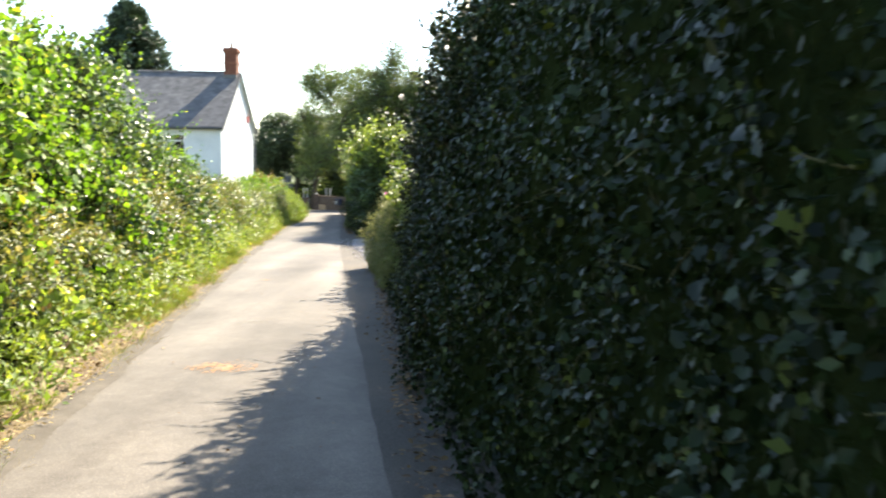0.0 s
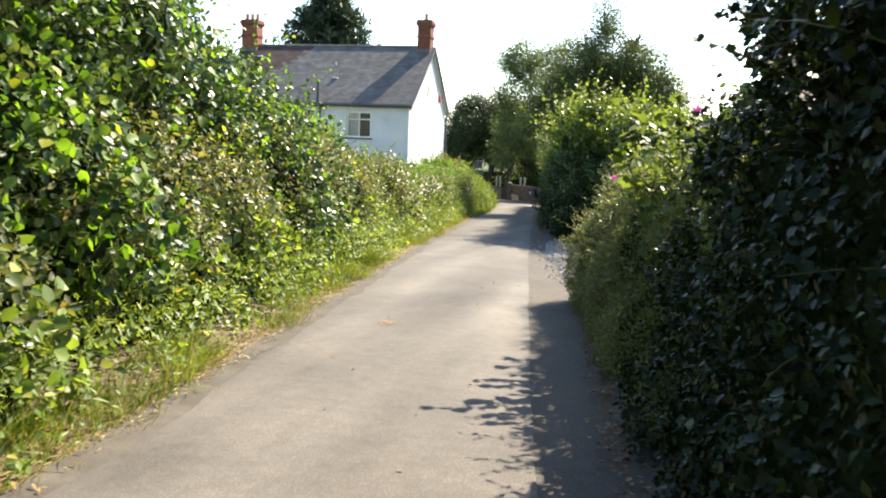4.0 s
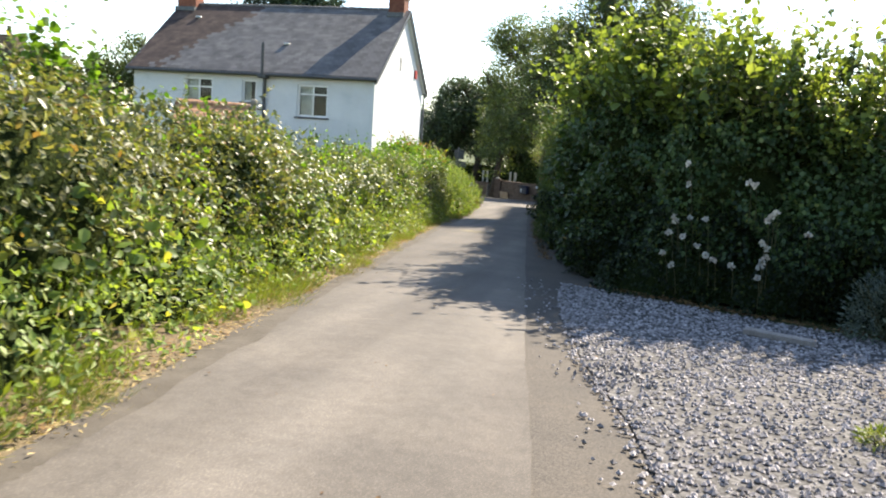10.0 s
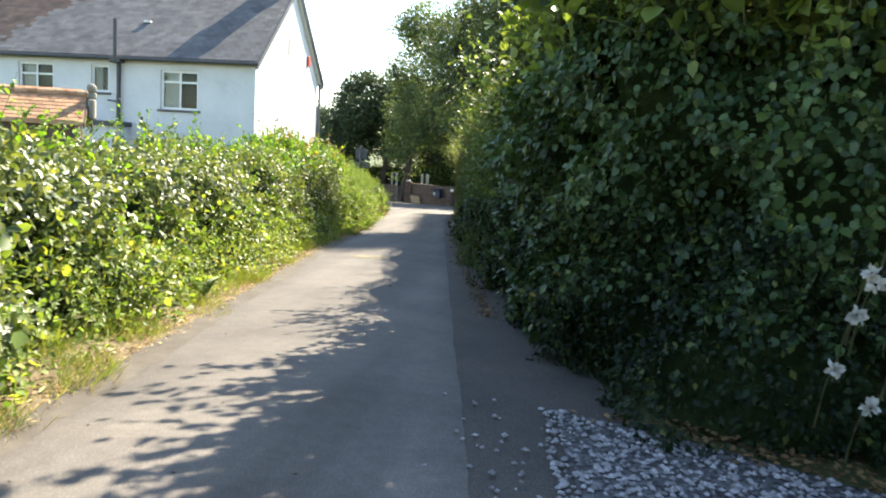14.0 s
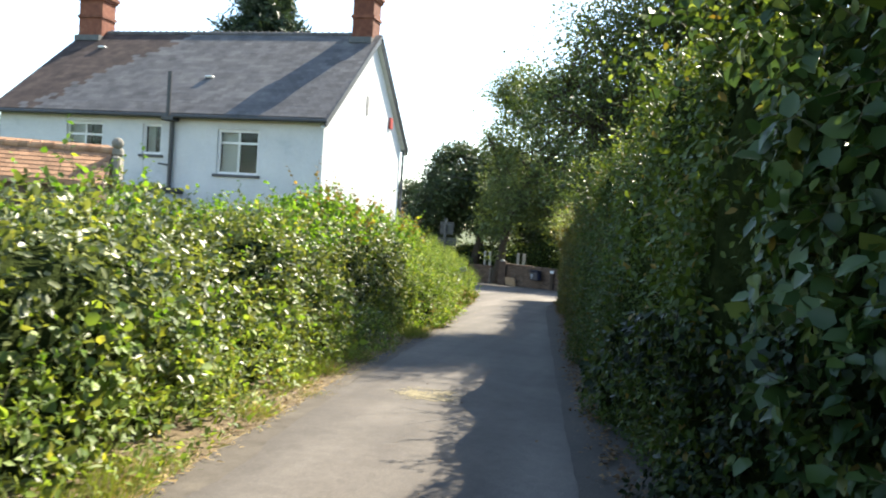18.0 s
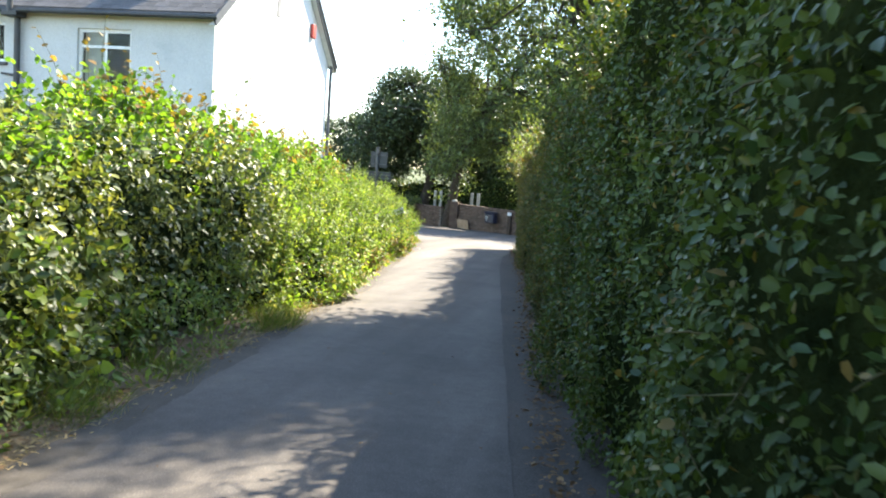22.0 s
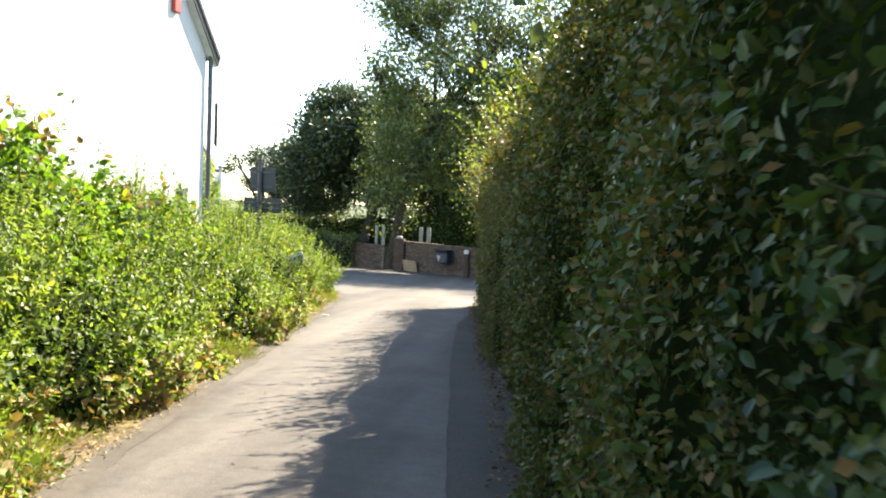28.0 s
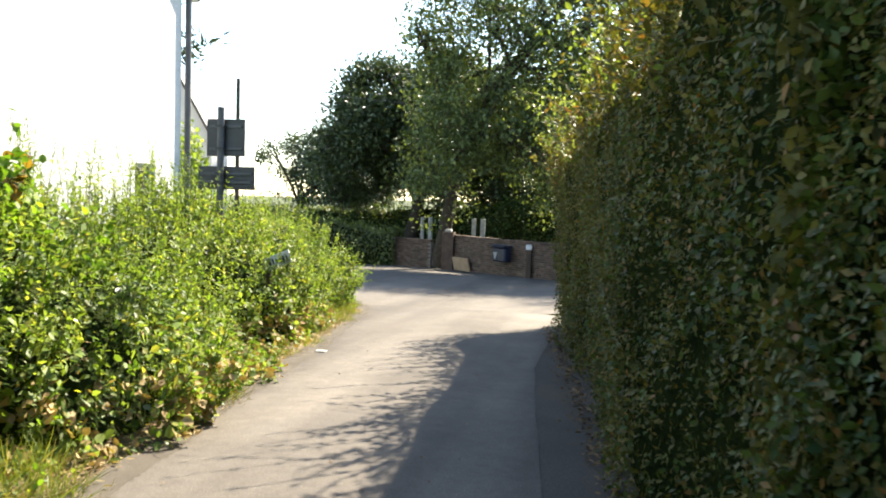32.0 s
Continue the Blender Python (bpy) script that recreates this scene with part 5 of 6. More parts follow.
# ---- trees ----
def tree(name, label, base, trunk_r, blobs, clumps, per, size, shape, material, sigma=0.5, droop=0.3, seed=1, hollow=0.45, category="tree"):
    """A tapered trunk with limbs, and a crown of leaf clumps in and around the given ellipsoids (x, y, z, rx, ry, rz)."""
    r = np.random.default_rng(seed)
    t = thing(name, label, category, at=base)
    blobs = np.array(blobs, float)
    vol = blobs[:, 3] * blobs[:, 4] * blobs[:, 5]
    w = r.choice(len(blobs), clumps, p=vol / vol.sum())
    d = unit(r.normal(size=(clumps, 3)))
    rad = hollow + (1 - hollow) * r.uniform(0, 1, clumps) ** 0.6
    c = blobs[w, :3] + d * blobs[w, 3:] * rad[:, None]
    c = c + d * (0.9 * lumps(c, 2.0, seed))[:, None] * 0.6
    top = blobs[:, :3].mean(0)
    u = np.linspace(0, 1, 8)
    b = np.array(base, float)
    knee = np.array([b[0] * 0.85 + top[0] * 0.15, b[1] * 0.85 + top[1] * 0.15, b[2] * 0.35 + top[2] * 0.65])
    tr = (1 - u[:, None]) ** 2 * b + 2 * u[:, None] * (1 - u[:, None]) * knee + u[:, None] ** 2 * top + np.stack([0.25 * np.sin(u * 5 + seed), 0.25 * np.sin(u * 4), 0 * u], 1) * (u * (1 - u) * 3)[:, None]
    trunk = tubes("trunk", tr[None], [trunk_r], BARK, None, "", sides=12)
    nl = min(26, clumps // 6)
    pick = r.choice(clumps, nl, replace=False)
    lines = []
    for i in pick:
        s = tr[r.integers(3, 8)]
        mid = (s + c[i]) / 2 + np.array([0, 0, 0.4]) + r.normal(0, 0.2, 3)
        lines.append((1 - u[:, None]) ** 2 * s + 2 * u[:, None] * (1 - u[:, None]) * mid + u[:, None] ** 2 * c[i])
    limbs = [tubes("limb", np.array([ln]), [trunk_r * 0.32], BARK, None, sides=6) for ln in lines]
    ends = np.array([ln[-2] for ln in lines])
    near = ((c[:, None] - ends[None]) ** 2).sum(-1).argmin(1)
    tw = ends[near][:, None] * (1 - u[:, None]) + c[:, None] * u[:, None] + r.normal(0, 0.08, (clumps, 8, 3))
    twigs = tubes("twig_mass", tw, np.full(clumps, trunk_r * 0.1), BARK, None, sides=3)
    twigs["kind"] = "stuff"
    p = np.repeat(c, per, 0) + r.normal(0, 1, (clumps * per, 3)) * np.array([sigma, sigma, sigma * 0.7])
    n = np.array([0, 0, 0.7]) + r.normal(0, 0.6, p.shape)
    a = r.normal(0, 1, p.shape) + np.array([0, 0, -droop])
    crown = leaves("crown", p, a, n, size * r.uniform(0.6, 1.3, len(p)), shape, material, None)
    crown["kind"] = "stuff"
    hold(t, trunk, crown, twigs, *limbs)
    return t


tree("tree", "tall dark leafy tree standing behind the trimmed hedge", (-2.4, 44.0, -1.85), 0.26,
     [(-4.75, 43.1, 2.4, 1.05, 1.1, 1.2), (-4.4, 43.4, 3.6, 1.3, 1.2, 1.2), (-4.7, 44.2, 4.5, 0.8, 0.9, 0.85), (-3.2, 43.8, 5.0, 1.7, 1.4, 1.6), (-2.8, 44.0, 6.9, 1.0, 1.0, 1.3), (-1.4, 44.0, 4.8, 1.6, 1.4, 1.6), (0.0, 44.2, 3.6, 1.5, 1.4, 1.5), (-3.0, 44.0, 2.4, 1.8, 1.2, 1.4)], 640, 130, 0.088, KITE, TREE_LEAF, 0.32, seed=3)
tree("tree", "light feathery tree rising beside the brick wall", (-12.7, 77.0, -3.2), 0.3,
     [(-10.4, 76.2, 4.2, 3.2, 2.6, 3.4), (-12.4, 75.6, 1.6, 1.9, 2.2, 2.2), (-7.8, 75.8, 2.4, 2.6, 2.6, 3.4), (-10.6, 76.0, 8.8, 2.4, 1.8, 2.2), (-12.6, 75.6, 9.0, 1.5, 1.5, 1.7), (-12.7, 75.6, 5.6, 1.4, 1.5, 1.6), (-7.6, 76.0, 8.0, 2.4, 1.8, 2.6), (-4.8, 76.0, 5.5, 2.8, 2.4, 4.6), (-2.0, 73.6, 4.5, 2.6, 2.4, 4.0)], 950, 90, 0.17, KITE, LIGHT_TREE, 0.42, seed=8, hollow=0.3, droop=0.8)
tree("tree", "dark evergreen oak with a dense rounded crown", (-15.6, 83.6, -3.5), 0.4,
     [(-16.6, 83.4, 3.4, 2.9, 3.0, 3.1), (-18.3, 83.0, 1.4, 1.5, 2.2, 2.6), (-14.0, 84.5, 3.0, 3.0, 3.0, 3.6), (-10.0, 85.5, 1.5, 3.2, 3.0, 3.8)], 620, 170, 0.21, KITE, DARK_TREE, 0.45, seed=12, hollow=0.45)
tree("tree", "dark tree far beyond the junction", (-27, 96.5, -3.6), 0.3, [(-27.0, 95.6, 1.8, 2.0, 2, 2.2), (-24.6, 96, 0.6, 2.6, 2.6, 3.4), (-22.0, 98, 1.0, 3, 3, 3)], 200, 130, 0.2, KITE, DARK_TREE, 0.4, seed=15)
tree("tree", "leafy garden tree beyond the house", (-53, 90.5, -3.6), 0.35, [(-52.6, 90, 7.2, 3.0, 3, 3.2), (-56, 91, 5.2, 3.6, 3, 3.6), (-50, 92, 4.5, 2.4, 3, 3)], 150, 60, 0.34, KITE, TREE_LEAF, 0.6, seed=18)
tree("tree", "broad leafy tree beyond the house", (-67, 92, -3.6), 0.4, [(-67, 91, 4.6, 5.0, 4, 4.2), (-63, 90, 4.6, 3.0, 2.6, 3.4), (-58.5, 91, 4.4, 2.6, 2.6, 3.0), (-74, 92, 3.5, 5, 4, 4.5)], 240, 80, 0.45, KITE, TREE_LEAF, 0.7, seed=19)
tree("tree", "slender blue-green eucalyptus with sparse foliage", (10.4, 60.2, -2.6), 0.13, [(10.1, 60, 8.6, 1.0, 1.0, 1.0), (10.9, 60, 7.6, 0.9, 0.9, 0.8), (9.5, 60, 7.2, 0.8, 0.8, 0.7), (10.3, 60, 5.6, 1.3, 0.9, 0.8)], 60, 40, 0.13, SLIM, SILVER, 0.24, seed=23, hollow=0.2)
tree("tree", "garden tree behind the broad hedge", (4.0, 33.0, -1.4), 0.16, [(3.2, 31.5, 0.6, 2.4, 2, 1.3), (0.8, 31.0, 0.9, 2.0, 1.8, 1.2)], 100, 70, 0.13, OVAL, TREE_LEAF, 0.4, seed=27)


tree("tree", "young garden tree arching over the trellis fence", (3.4, 26.6, -1.2), 0.07, [(1.6, 26.2, 1.0, 1.0, 0.7, 0.5), (3.2, 26.4, 1.55, 1.3, 0.7, 0.45), (4.6, 26.2, 1.0, 1.0, 0.7, 0.6), (6.0, 26.4, 1.2, 1.0, 0.7, 0.7)], 150, 40, 0.085, ROUND, BROAD, 0.28, seed=29, hollow=0.2)


def conifer(base, top, spread, label, seed):
    r = np.random.default_rng(seed)
    t = thing("conifer", label, "tree", at=base)
    h = top - base[2]
    u = np.linspace(0, 1, 8)
    b = np.array(base, float)
    trunk = tubes("trunk", (b + np.array([0, 0, h]) * u[:, None])[None], [0.45], BARK, None, sides=12)
    k = 230
    f = r.uniform(0.3, 1.0, k) ** 0.7
    ang = r.uniform(0, 6.283, k)
    ln = spread * (1.02 - f) ** 0.62 * r.uniform(0.65, 1.1, k)
    s = b + np.stack([0 * f, 0 * f, h * f], 1)
    e = s + np.stack([np.cos(ang) * ln, np.sin(ang) * ln, 0.18 * ln - 0.1], 1)
    ln_ = s[:, None] * (1 - u[:, None]) + e[:, None] * u[:, None] - np.array([0, 0, 0.5]) * (u * (1 - u))[:, None]
    br = tubes("branch_mass", ln_, np.full(k, 0.06), BARK, None, sides=3)
    br["kind"] = "stuff"
    m = 110
    q = r.uniform(0.25, 1.05, (k, m))
    p = s[:, None] * (1 - q[..., None]) + e[:, None] * q[..., None] + r.normal(0, 0.24, (k, m, 3))
    p = p.reshape(-1, 3)
    crown = leaves("crown", p, r.normal(0, 1, p.shape) + np.array([0, 0, 0.3]), r.normal(0, 0.6, p.shape) + np.array([0, 0, 0.6]), r.uniform(0.35, 0.7, len(p)), SLIM, NEEDLE, None)
    crown["kind"] = "stuff"
    hold(t, trunk, br, crown)


conifer((-30.0, 77.2, -3.3), 15.6, 8.6, "tall dark conifer standing behind the house", 31)


# ---- drive of loose gravel ----
def inside(px, py, poly):
    k = np.zeros(len(px), bool)
    for (x0, y0), (x1, y1) in zip(poly, poly[1:] + poly[:1]):
        with np.errstate(divide="ignore", invalid="ignore"):
            k ^= ((y0 > py) != (y1 > py)) & (px < (x1 - x0) * (py - y0) / (y1 - y0 + 1e-12) + x0)
    return k


DRIVE = [(-2.74, 25.4), (-2.6, 23.5), (-2.27, 20.8), (-1.9, 19.2), (-1.66, 17.6), (-1.46, 16.5), (0.6, 16.6), (7.5, 15.6), (7.5, 20.6), (1.6, 22.6), (-0.7, 24.0), (-1.9, 24.9)]
bm = bmesh.new()
vs = [bm.verts.new((x, y, float(slope(y)) + 0.012)) for x, y in DRIVE]
bm.faces.new(vs)
bmesh.ops.triangulate(bm, faces=bm.faces)
tagged(part("drive", bm, GRAVEL_BED), "grey gravel drive opening off the lane", "drive", kind="structure")
cand = np.stack([RNG.uniform(-2.8, 6.0, 150000), RNG.uniform(15.6, 25.8, 150000)], 1)
STONED = [(x - 0.09 if x < -1.4 else x, y) for x, y in DRIVE]
keep = inside(cand[:, 0], cand[:, 1], STONED)
d_near = np.hypot(cand[:, 0] + 1.2, cand[:, 1] - 20.5)
keep &= RNG.uniform(0, 1, len(cand)) < np.clip(1.7 - d_near / 6.5, 0.18, 1.0)
cand = cand[keep][:30000]
strays = np.stack([RNG.normal(-2.4, 0.12, 160), RNG.uniform(17.0, 25.5, 160)], 1)
strays[:, 0] += (21 - strays[:, 1]) * 0.18
cand = np.concatenate([cand, strays])
bm = bmesh.new()
bmesh.ops.create_uvsphere(bm, u_segments=4, v_segments=2, radius=1.0)
for v in bm.verts:
    v.co *= 1 + 0.4 * noise.noise(v.co * 1.7)
bmesh.ops.triangulate(bm, faces=bm.faces)
stone_me = bpy.data.meshes.new("stone")
bm.to_mesh(stone_me)
bm.free()
stone_me.materials.append(STONE)
sv = np.array([v.co[:] for v in stone_me.vertices])
sf = np.array([tuple(p.vertices) for p in stone_me.polygons])
gravel = thing("gravel", "loose grey and pale gravel spread over the drive", "gravel", kind="stuff")
order = np.argsort(np.hypot(cand[:, 0] + 2.0, cand[:, 1] - 20.3))
nearest, others = cand[order[:230]], cand[order[230:]]
for x, y in nearest:
    o = new("stone", stone_me)
    s = srng.uniform(0.01, 0.02)
    o.matrix_world = pose(x, y, float(slope(y)) + 0.012 + s * 0.5, srng.uniform(0, 360), srng.uniform(0, 360), srng.uniform(0, 360)) @ Matrix.Diagonal((s * srng.uniform(1, 1.5), s, s * 0.75, 1))
    o.parent = gravel
k = len(others)
sc = RNG.uniform(0.008, 0.021, (k, 1)) * np.stack([RNG.uniform(0.8, 1.5, k), RNG.uniform(0.8, 1.3, k), RNG.uniform(0.55, 0.9, k)], 1)
an = RNG.uniform(0, 6.283, k)
v = sv[None] * sc[:, None]
v = np.stack([v[..., 0] * np.cos(an)[:, None] - v[..., 1] * np.sin(an)[:, None], v[..., 0] * np.sin(an)[:, None] + v[..., 1] * np.cos(an)[:, None], v[..., 2]], -1)
v += np.stack([others[:, 0], others[:, 1], slope(others[:, 1]) + 0.012 + sc[:, 2] * 0.6], 1)[:, None]
stones = raw("stones", v.reshape(-1, 3), (np.arange(k)[:, None, None] * len(sv) + sf[None]).reshape(-1, 3), STONE, gravel, "joined loose stones", "stuff")
stones.data.polygons.foreach_set("use_smooth", np.zeros(len(stones.data.polygons), bool))

# ---- planting round the drive ----
low_hedge = thing("hedge", "low clipped green hedge beside the drive", "hedge")
rl = Row([(1.25, 24.0), (2.1, 23.6), (3.4, 23.0), (6.2, 21.9)], 1, [1.2, 1.4, 1.45, 1.45], 1.3, 0.08, 0.5, 0.14, 101)
rl.core(low_hedge, 0.14)
rear(rl, 2000, 0.09, BROAD, low_hedge)
shoots(rl, 260, 0.16, 0.035, KITE, YOUNG_LIT, low_hedge, 0.4, 0.75, per=8)
clad(rl, 12000, 0.034, KITE, BROAD, low_hedge, 0.06, 0.5, 0.5, 0.1, c0=0.3)
# The face's shade is painted here with near-black leaves up to c 0.36.
clad(rl, 12000, 0.034, KITE, IVY_SHADED, low_hedge, 0.06, 0.3, 0.5, 0.5, c1=0.36)
# Sunlit top of the low hedge, put in as yellow-green leaves.
clad(rl, 5000, 0.035, KITE, YOUNG_LIT, low_hedge, 0.05, 0.6, 0.5, 0.0, c0=0.42, c1=0.8)


BLADE_TUFT = (np.array([(-0.03, 0, 0), (0.03, 0, 0), (0.028, 0.55, 0.05), (-0.028, 0.55, 0.05), (0.003, 1, 0.22), (-0.003, 1, 0.22)]), [(0, 1, 2, 3), (3, 2, 4, 5)])


def clump(name, label, x, y, rx, rz, count, size, shape, material, category="plant", group=""):
    z = float(slope(y))
    t = thing(name, label, category, group, at=(x, y, z))
    d = unit(RNG.normal(size=(count, 3)))
    d[:, 2] = np.abs(d[:, 2])
    p = np.array([x, y, z + 0.04]) + d * np.array([rx, rx, rz]) * (0.55 + 0.45 * RNG.uniform(0, 1, (count, 1)))
    f = leaves("foliage", p, d + RNG.normal(0, 0.5, p.shape), d * 0.4 + np.array([0, 0, 0.6]) + RNG.normal(0, 0.5, p.shape), size * RNG.uniform(0.6, 1.3, count), shape, material, None)
    f["kind"] = "stuff"
    k = 24
    a = RNG.uniform(0, 6.283, k)
    e = np.stack([x + np.cos(a) * rx * 0.8, y + np.sin(a) * rx * 0.8, np.full(k, z + rz * 0.8)], 1)
    u = np.linspace(0, 1, 5)
    st = tubes("stem_mass", np.array([x, y, z])[None, None] * (1 - u[:, None]) + e[:, None] * u[:, None], np.full(k, 0.006), STEM, None, sides=3)
    st["kind"] = "stuff"
    hold(t, f, st)
    return t


clump("silver_plant", "silvery grey-green plant at the edge of the drive", 0.55, 23.25, 0.45, 0.75, 2600, 0.06, SLIM, SILVER, group="silvery plants by the drive")
clump("silver_plant", "low silvery plant beside the gravel", 1.25, 22.75, 0.35, 0.45, 1800, 0.06, SLIM, SILVER, group="silvery plants by the drive")
clump("climber", "leafy climbing shrub at the corner of the house", -14.6, 60.75, 0.5, 3.6, 2600, 0.1, ROUND, NETTLE, "shrub")
clump("grass_tuft", "small yellowish weed tuft at the gravel's edge", -1.5, 16.75, 0.09, 0.07, 200, 0.05, SLIM, GRASS, "weed")
clump("grass_tuft", "bright green grass tuft in front of the tall weeds", -9.3, 50.8, 0.18, 0.2, 700, 0.17, BLADE_TUFT, NETTLE, "grass", "grass tufts along the verge")
clump("grass_tuft", "long grass tuft at the foot of the bramble hedge", -4.63, 17.25, 0.22, 0.16, 420, 0.15, BLADE_TUFT, GRASS, "grass", "grass tufts along the verge")
clump("grass_tuft", "small weed tuft growing in the gravel", -0.55, 19.4, 0.14, 0.08, 260, 0.05, SLIM, GRASS, "weed")

def fern(x, y, z, size, label):
    """A shuttlecock of fronds, each a rib with paired leaflets."""
    t = thing("fern", label, "fern", at=(x, y, z))
    u_ = np.linspace(0, 1, 7)
    for i in range(9):
        a_ = 0.7 * i + 0.3
        d_ = np.array([math.cos(a_), math.sin(a_), 0.0])
        tip = np.array([x, y, z]) + d_ * size * 0.55 + np.array([0, 0, size * (0.75 - 0.06 * (i % 4))])
        foot = np.array([x, y, z])
        mid_ = foot + d_ * size * 0.1 + np.array([0, 0, size * 0.7])
        ln = (1 - u_[:, None]) ** 2 * foot + 2 * u_[:, None] * (1 - u_[:, None]) * mid_ + u_[:, None] ** 2 * tip
        rib = tubes("rib", ln[None], [0.004], STEM, None, sides=4)
        q_ = np.repeat(np.linspace(0.2, 0.98, 18), 2)
        side_ = np.cross(d_, [0, 0, 1.0]) * np.tile([1.0, -1.0], 18)[:, None]
        at_ = (1 - q_[:, None]) ** 2 * foot + 2 * q_[:, None] * (1 - q_[:, None]) * mid_ + q_[:, None] ** 2 * tip
        fr = leaves("frond", at_, side_ + d_ * 0.4, np.tile(d_ * 0.5 + np.array([0, 0, 0.9]), (36, 1)), size * 0.24 * np.sin(np.pi * (0.12 + 0.83 * q_)), SLIM, NETTLE, None)
        hold(t, rib, fr)


fern(-6.2, 28.3, -1.2, 0.36, "yellow-green fern at the foot of the bramble hedge")

rose = thing("rose_bush", "rambling rose with white blooms against the hedge", "rose", at=(-0.7, 23.7, float(slope(23.7))))
u = np.linspace(0, 1, 6)
canes = []
blooms = [(-1.52, 24.1, 0.03), (-1.5, 24.1, -0.02), (-0.55, 23.7, 0.14), (-0.59, 23.7, 0.09), (-0.52, 23.68, 0.18), (-0.62, 23.7, -0.15), (-0.57, 23.7, -0.2), (-0.6, 23.7, -0.35), (-0.62, 23.68, -0.4), (-0.57, 23.7, -0.3), (-0.81, 23.75, 0.47), (-0.75, 23.75, 0.45), (-1.56, 24.1, -0.15), (-1.25, 24.0, -0.26), (-1.15, 23.95, -0.36), (-0.2, 23.6, -0.02), (-1.35, 24.1, 0.02), (-1.6, 24.15, -0.4), (-0.63, 23.68, -0.52), (-1.4, 24.1, 0.4), (-1.2, 23.85, 0.04), (-1.42, 23.9, -0.17), (-1.08, 23.85, -0.39), (-0.9, 23.75, -0.43), (-1.5, 24.0, -0.51), (-1.43, 24.0, 0.63)]
for bx, by, bz in blooms:
    s, e = np.array([bx + 0.1, by + 0.45, bz - 0.4]), np.array([bx, by, bz])
    mid = (s + e) / 2 + np.array([0.02, 0.05, 0.15])
    canes.append((1 - u[:, None]) ** 2 * s + 2 * u[:, None] * (1 - u[:, None]) * mid + u[:, None] ** 2 * e)
hold(rose, *[tubes("cane", ln[None], [0.006], STEM, None, sides=4) for ln in canes])
for bx, by, bz in blooms:
    k = 22
    d = unit(RNG.normal(size=(k, 3)) + np.array([-0.2, -0.5, 0.3]))
    o = leaves("bloom", np.array([bx, by, bz]) + d * 0.008, d, RNG.normal(size=(k, 3)), RNG.uniform(0.028, 0.046, k), ROUND, ROSE, None, "white rose bloom")
    hold(rose, o)

mallow = thing("mallow", "tall mallow with broad pale leaves and magenta flowers", "plant", at=(-0.5, 12.3, float(slope(12.3))))
stems, lp, la = [], [], []
flowers = [(-0.95, 13.15, 0.87), (-0.9, 13.0, 1.0), (-0.34, 12.3, 1.43)]
for i in range(22):
    s = np.array([-0.3 + 0.25 * math.sin(i), 12.2 + 0.4 * math.cos(i * 1.7), slope(12.3)])
    e = np.array([-0.55 + 0.38 * math.sin(i * 2.3), 12.35 + 0.4 * math.cos(i * 3.1), 1.2 + 0.36 * math.sin(i * 1.9)]) if i >= 3 else np.array(flowers[i])
    mid = (s + e) / 2 + np.array([0.1, 0, 0.35])
    ln = (1 - u[:, None]) ** 2 * s + 2 * u[:, None] * (1 - u[:, None]) * mid + u[:, None] ** 2 * e
    stems.append(ln)
    for q in np.linspace(0.35, 0.99, 26):
        lp.append((1 - q) ** 2 * s + 2 * q * (1 - q) * mid + q * q * e)
        la.append(RNG.normal(size=3) + np.array([0, 0, 0.1]))
lp, la = np.array(lp), np.array(la)
hold(mallow, *[tubes("stem", ln[None], [0.008], STEM, None, sides=5) for ln in stems])
hold(mallow, leaves("foliage", lp, la, np.array([0, 0, 1.0]) + RNG.normal(0, 0.4, lp.shape), RNG.uniform(0.06, 0.125, len(lp)), LOBED, MALLOW, None, kind="stuff"))
for fx, fy, fz in flowers:
    k = 5
    a = np.arange(k) * 2 * np.pi / k
    up = unit(np.array([[-0.4, -0.8, 0.35]]))[0]
    e1 = unit(np.cross(up, [0, 0, 1.0])[None])[0]
    e2 = np.cross(up, e1)
    d = np.cos(a)[:, None] * e1 + np.sin(a)[:, None] * e2 + up * 0.35
    hold(mallow, leaves("flower", np.repeat(np.array([[fx, fy, fz]]), k, 0), d, np.repeat(up[None], k, 0) - d * 0.3, np.full(k, 0.036), ROUND, PINK, None, "magenta flower of five petals"))

# trellis fence behind the low hedge
fence = thing("trellis_fence", "dark wooden trellis fence behind the planting", "fence", at=(2.5, 25.1, -1.06))
for i in range(6):
    x = 0.3 + i * 1.1
    hold(fence, part("post", box(bmesh.new(), x - 0.05, x + 0.05, 25.05, 25.15, -1.1, 1.2, 0.008), WOOD))
for i in range(44):
    x = 0.3 + i * 0.125
    hold(fence, part("slat", box(bmesh.new(), x - 0.012, x + 0.012, 25.01, 25.03, 0.2, 1.12), WOOD))
for i in range(8):
    z = 0.22 + i * 0.125
    hold(fence, part("rail", box(bmesh.new(), 0.25, 5.85, 25.03, 25.05, z - 0.012, z + 0.012), WOOD))
for i in range(12):
    x = 0.3 + i * 0.46
    hold(fence, part("board", box(bmesh.new(), x, x + 0.45, 25.052, 25.07, -1.05, 0.15, 0.004), WOOD))

creeper = thing("climbing_plant", "dark leafy creeper grown through the trellis fence", "plant", at=(3.0, 25.3, -1.06))
rc = Row([(0.3, 25.35), (3.0, 25.35), (6.0, 25.35)], -1, [2.0, 2.15, 2.05], 0.5, 0.0, 0.2, 0.15, 141)
hold(creeper, clad(rc, 6000, 0.075, ROUND, BROAD, None, 0.16, 0.4, 0.5, 0.6), clad(rc, 5000, 0.06, KITE, IVY_SHADED, None, 0.2, 0.4, 0.5, 0.6, c1=0.5))

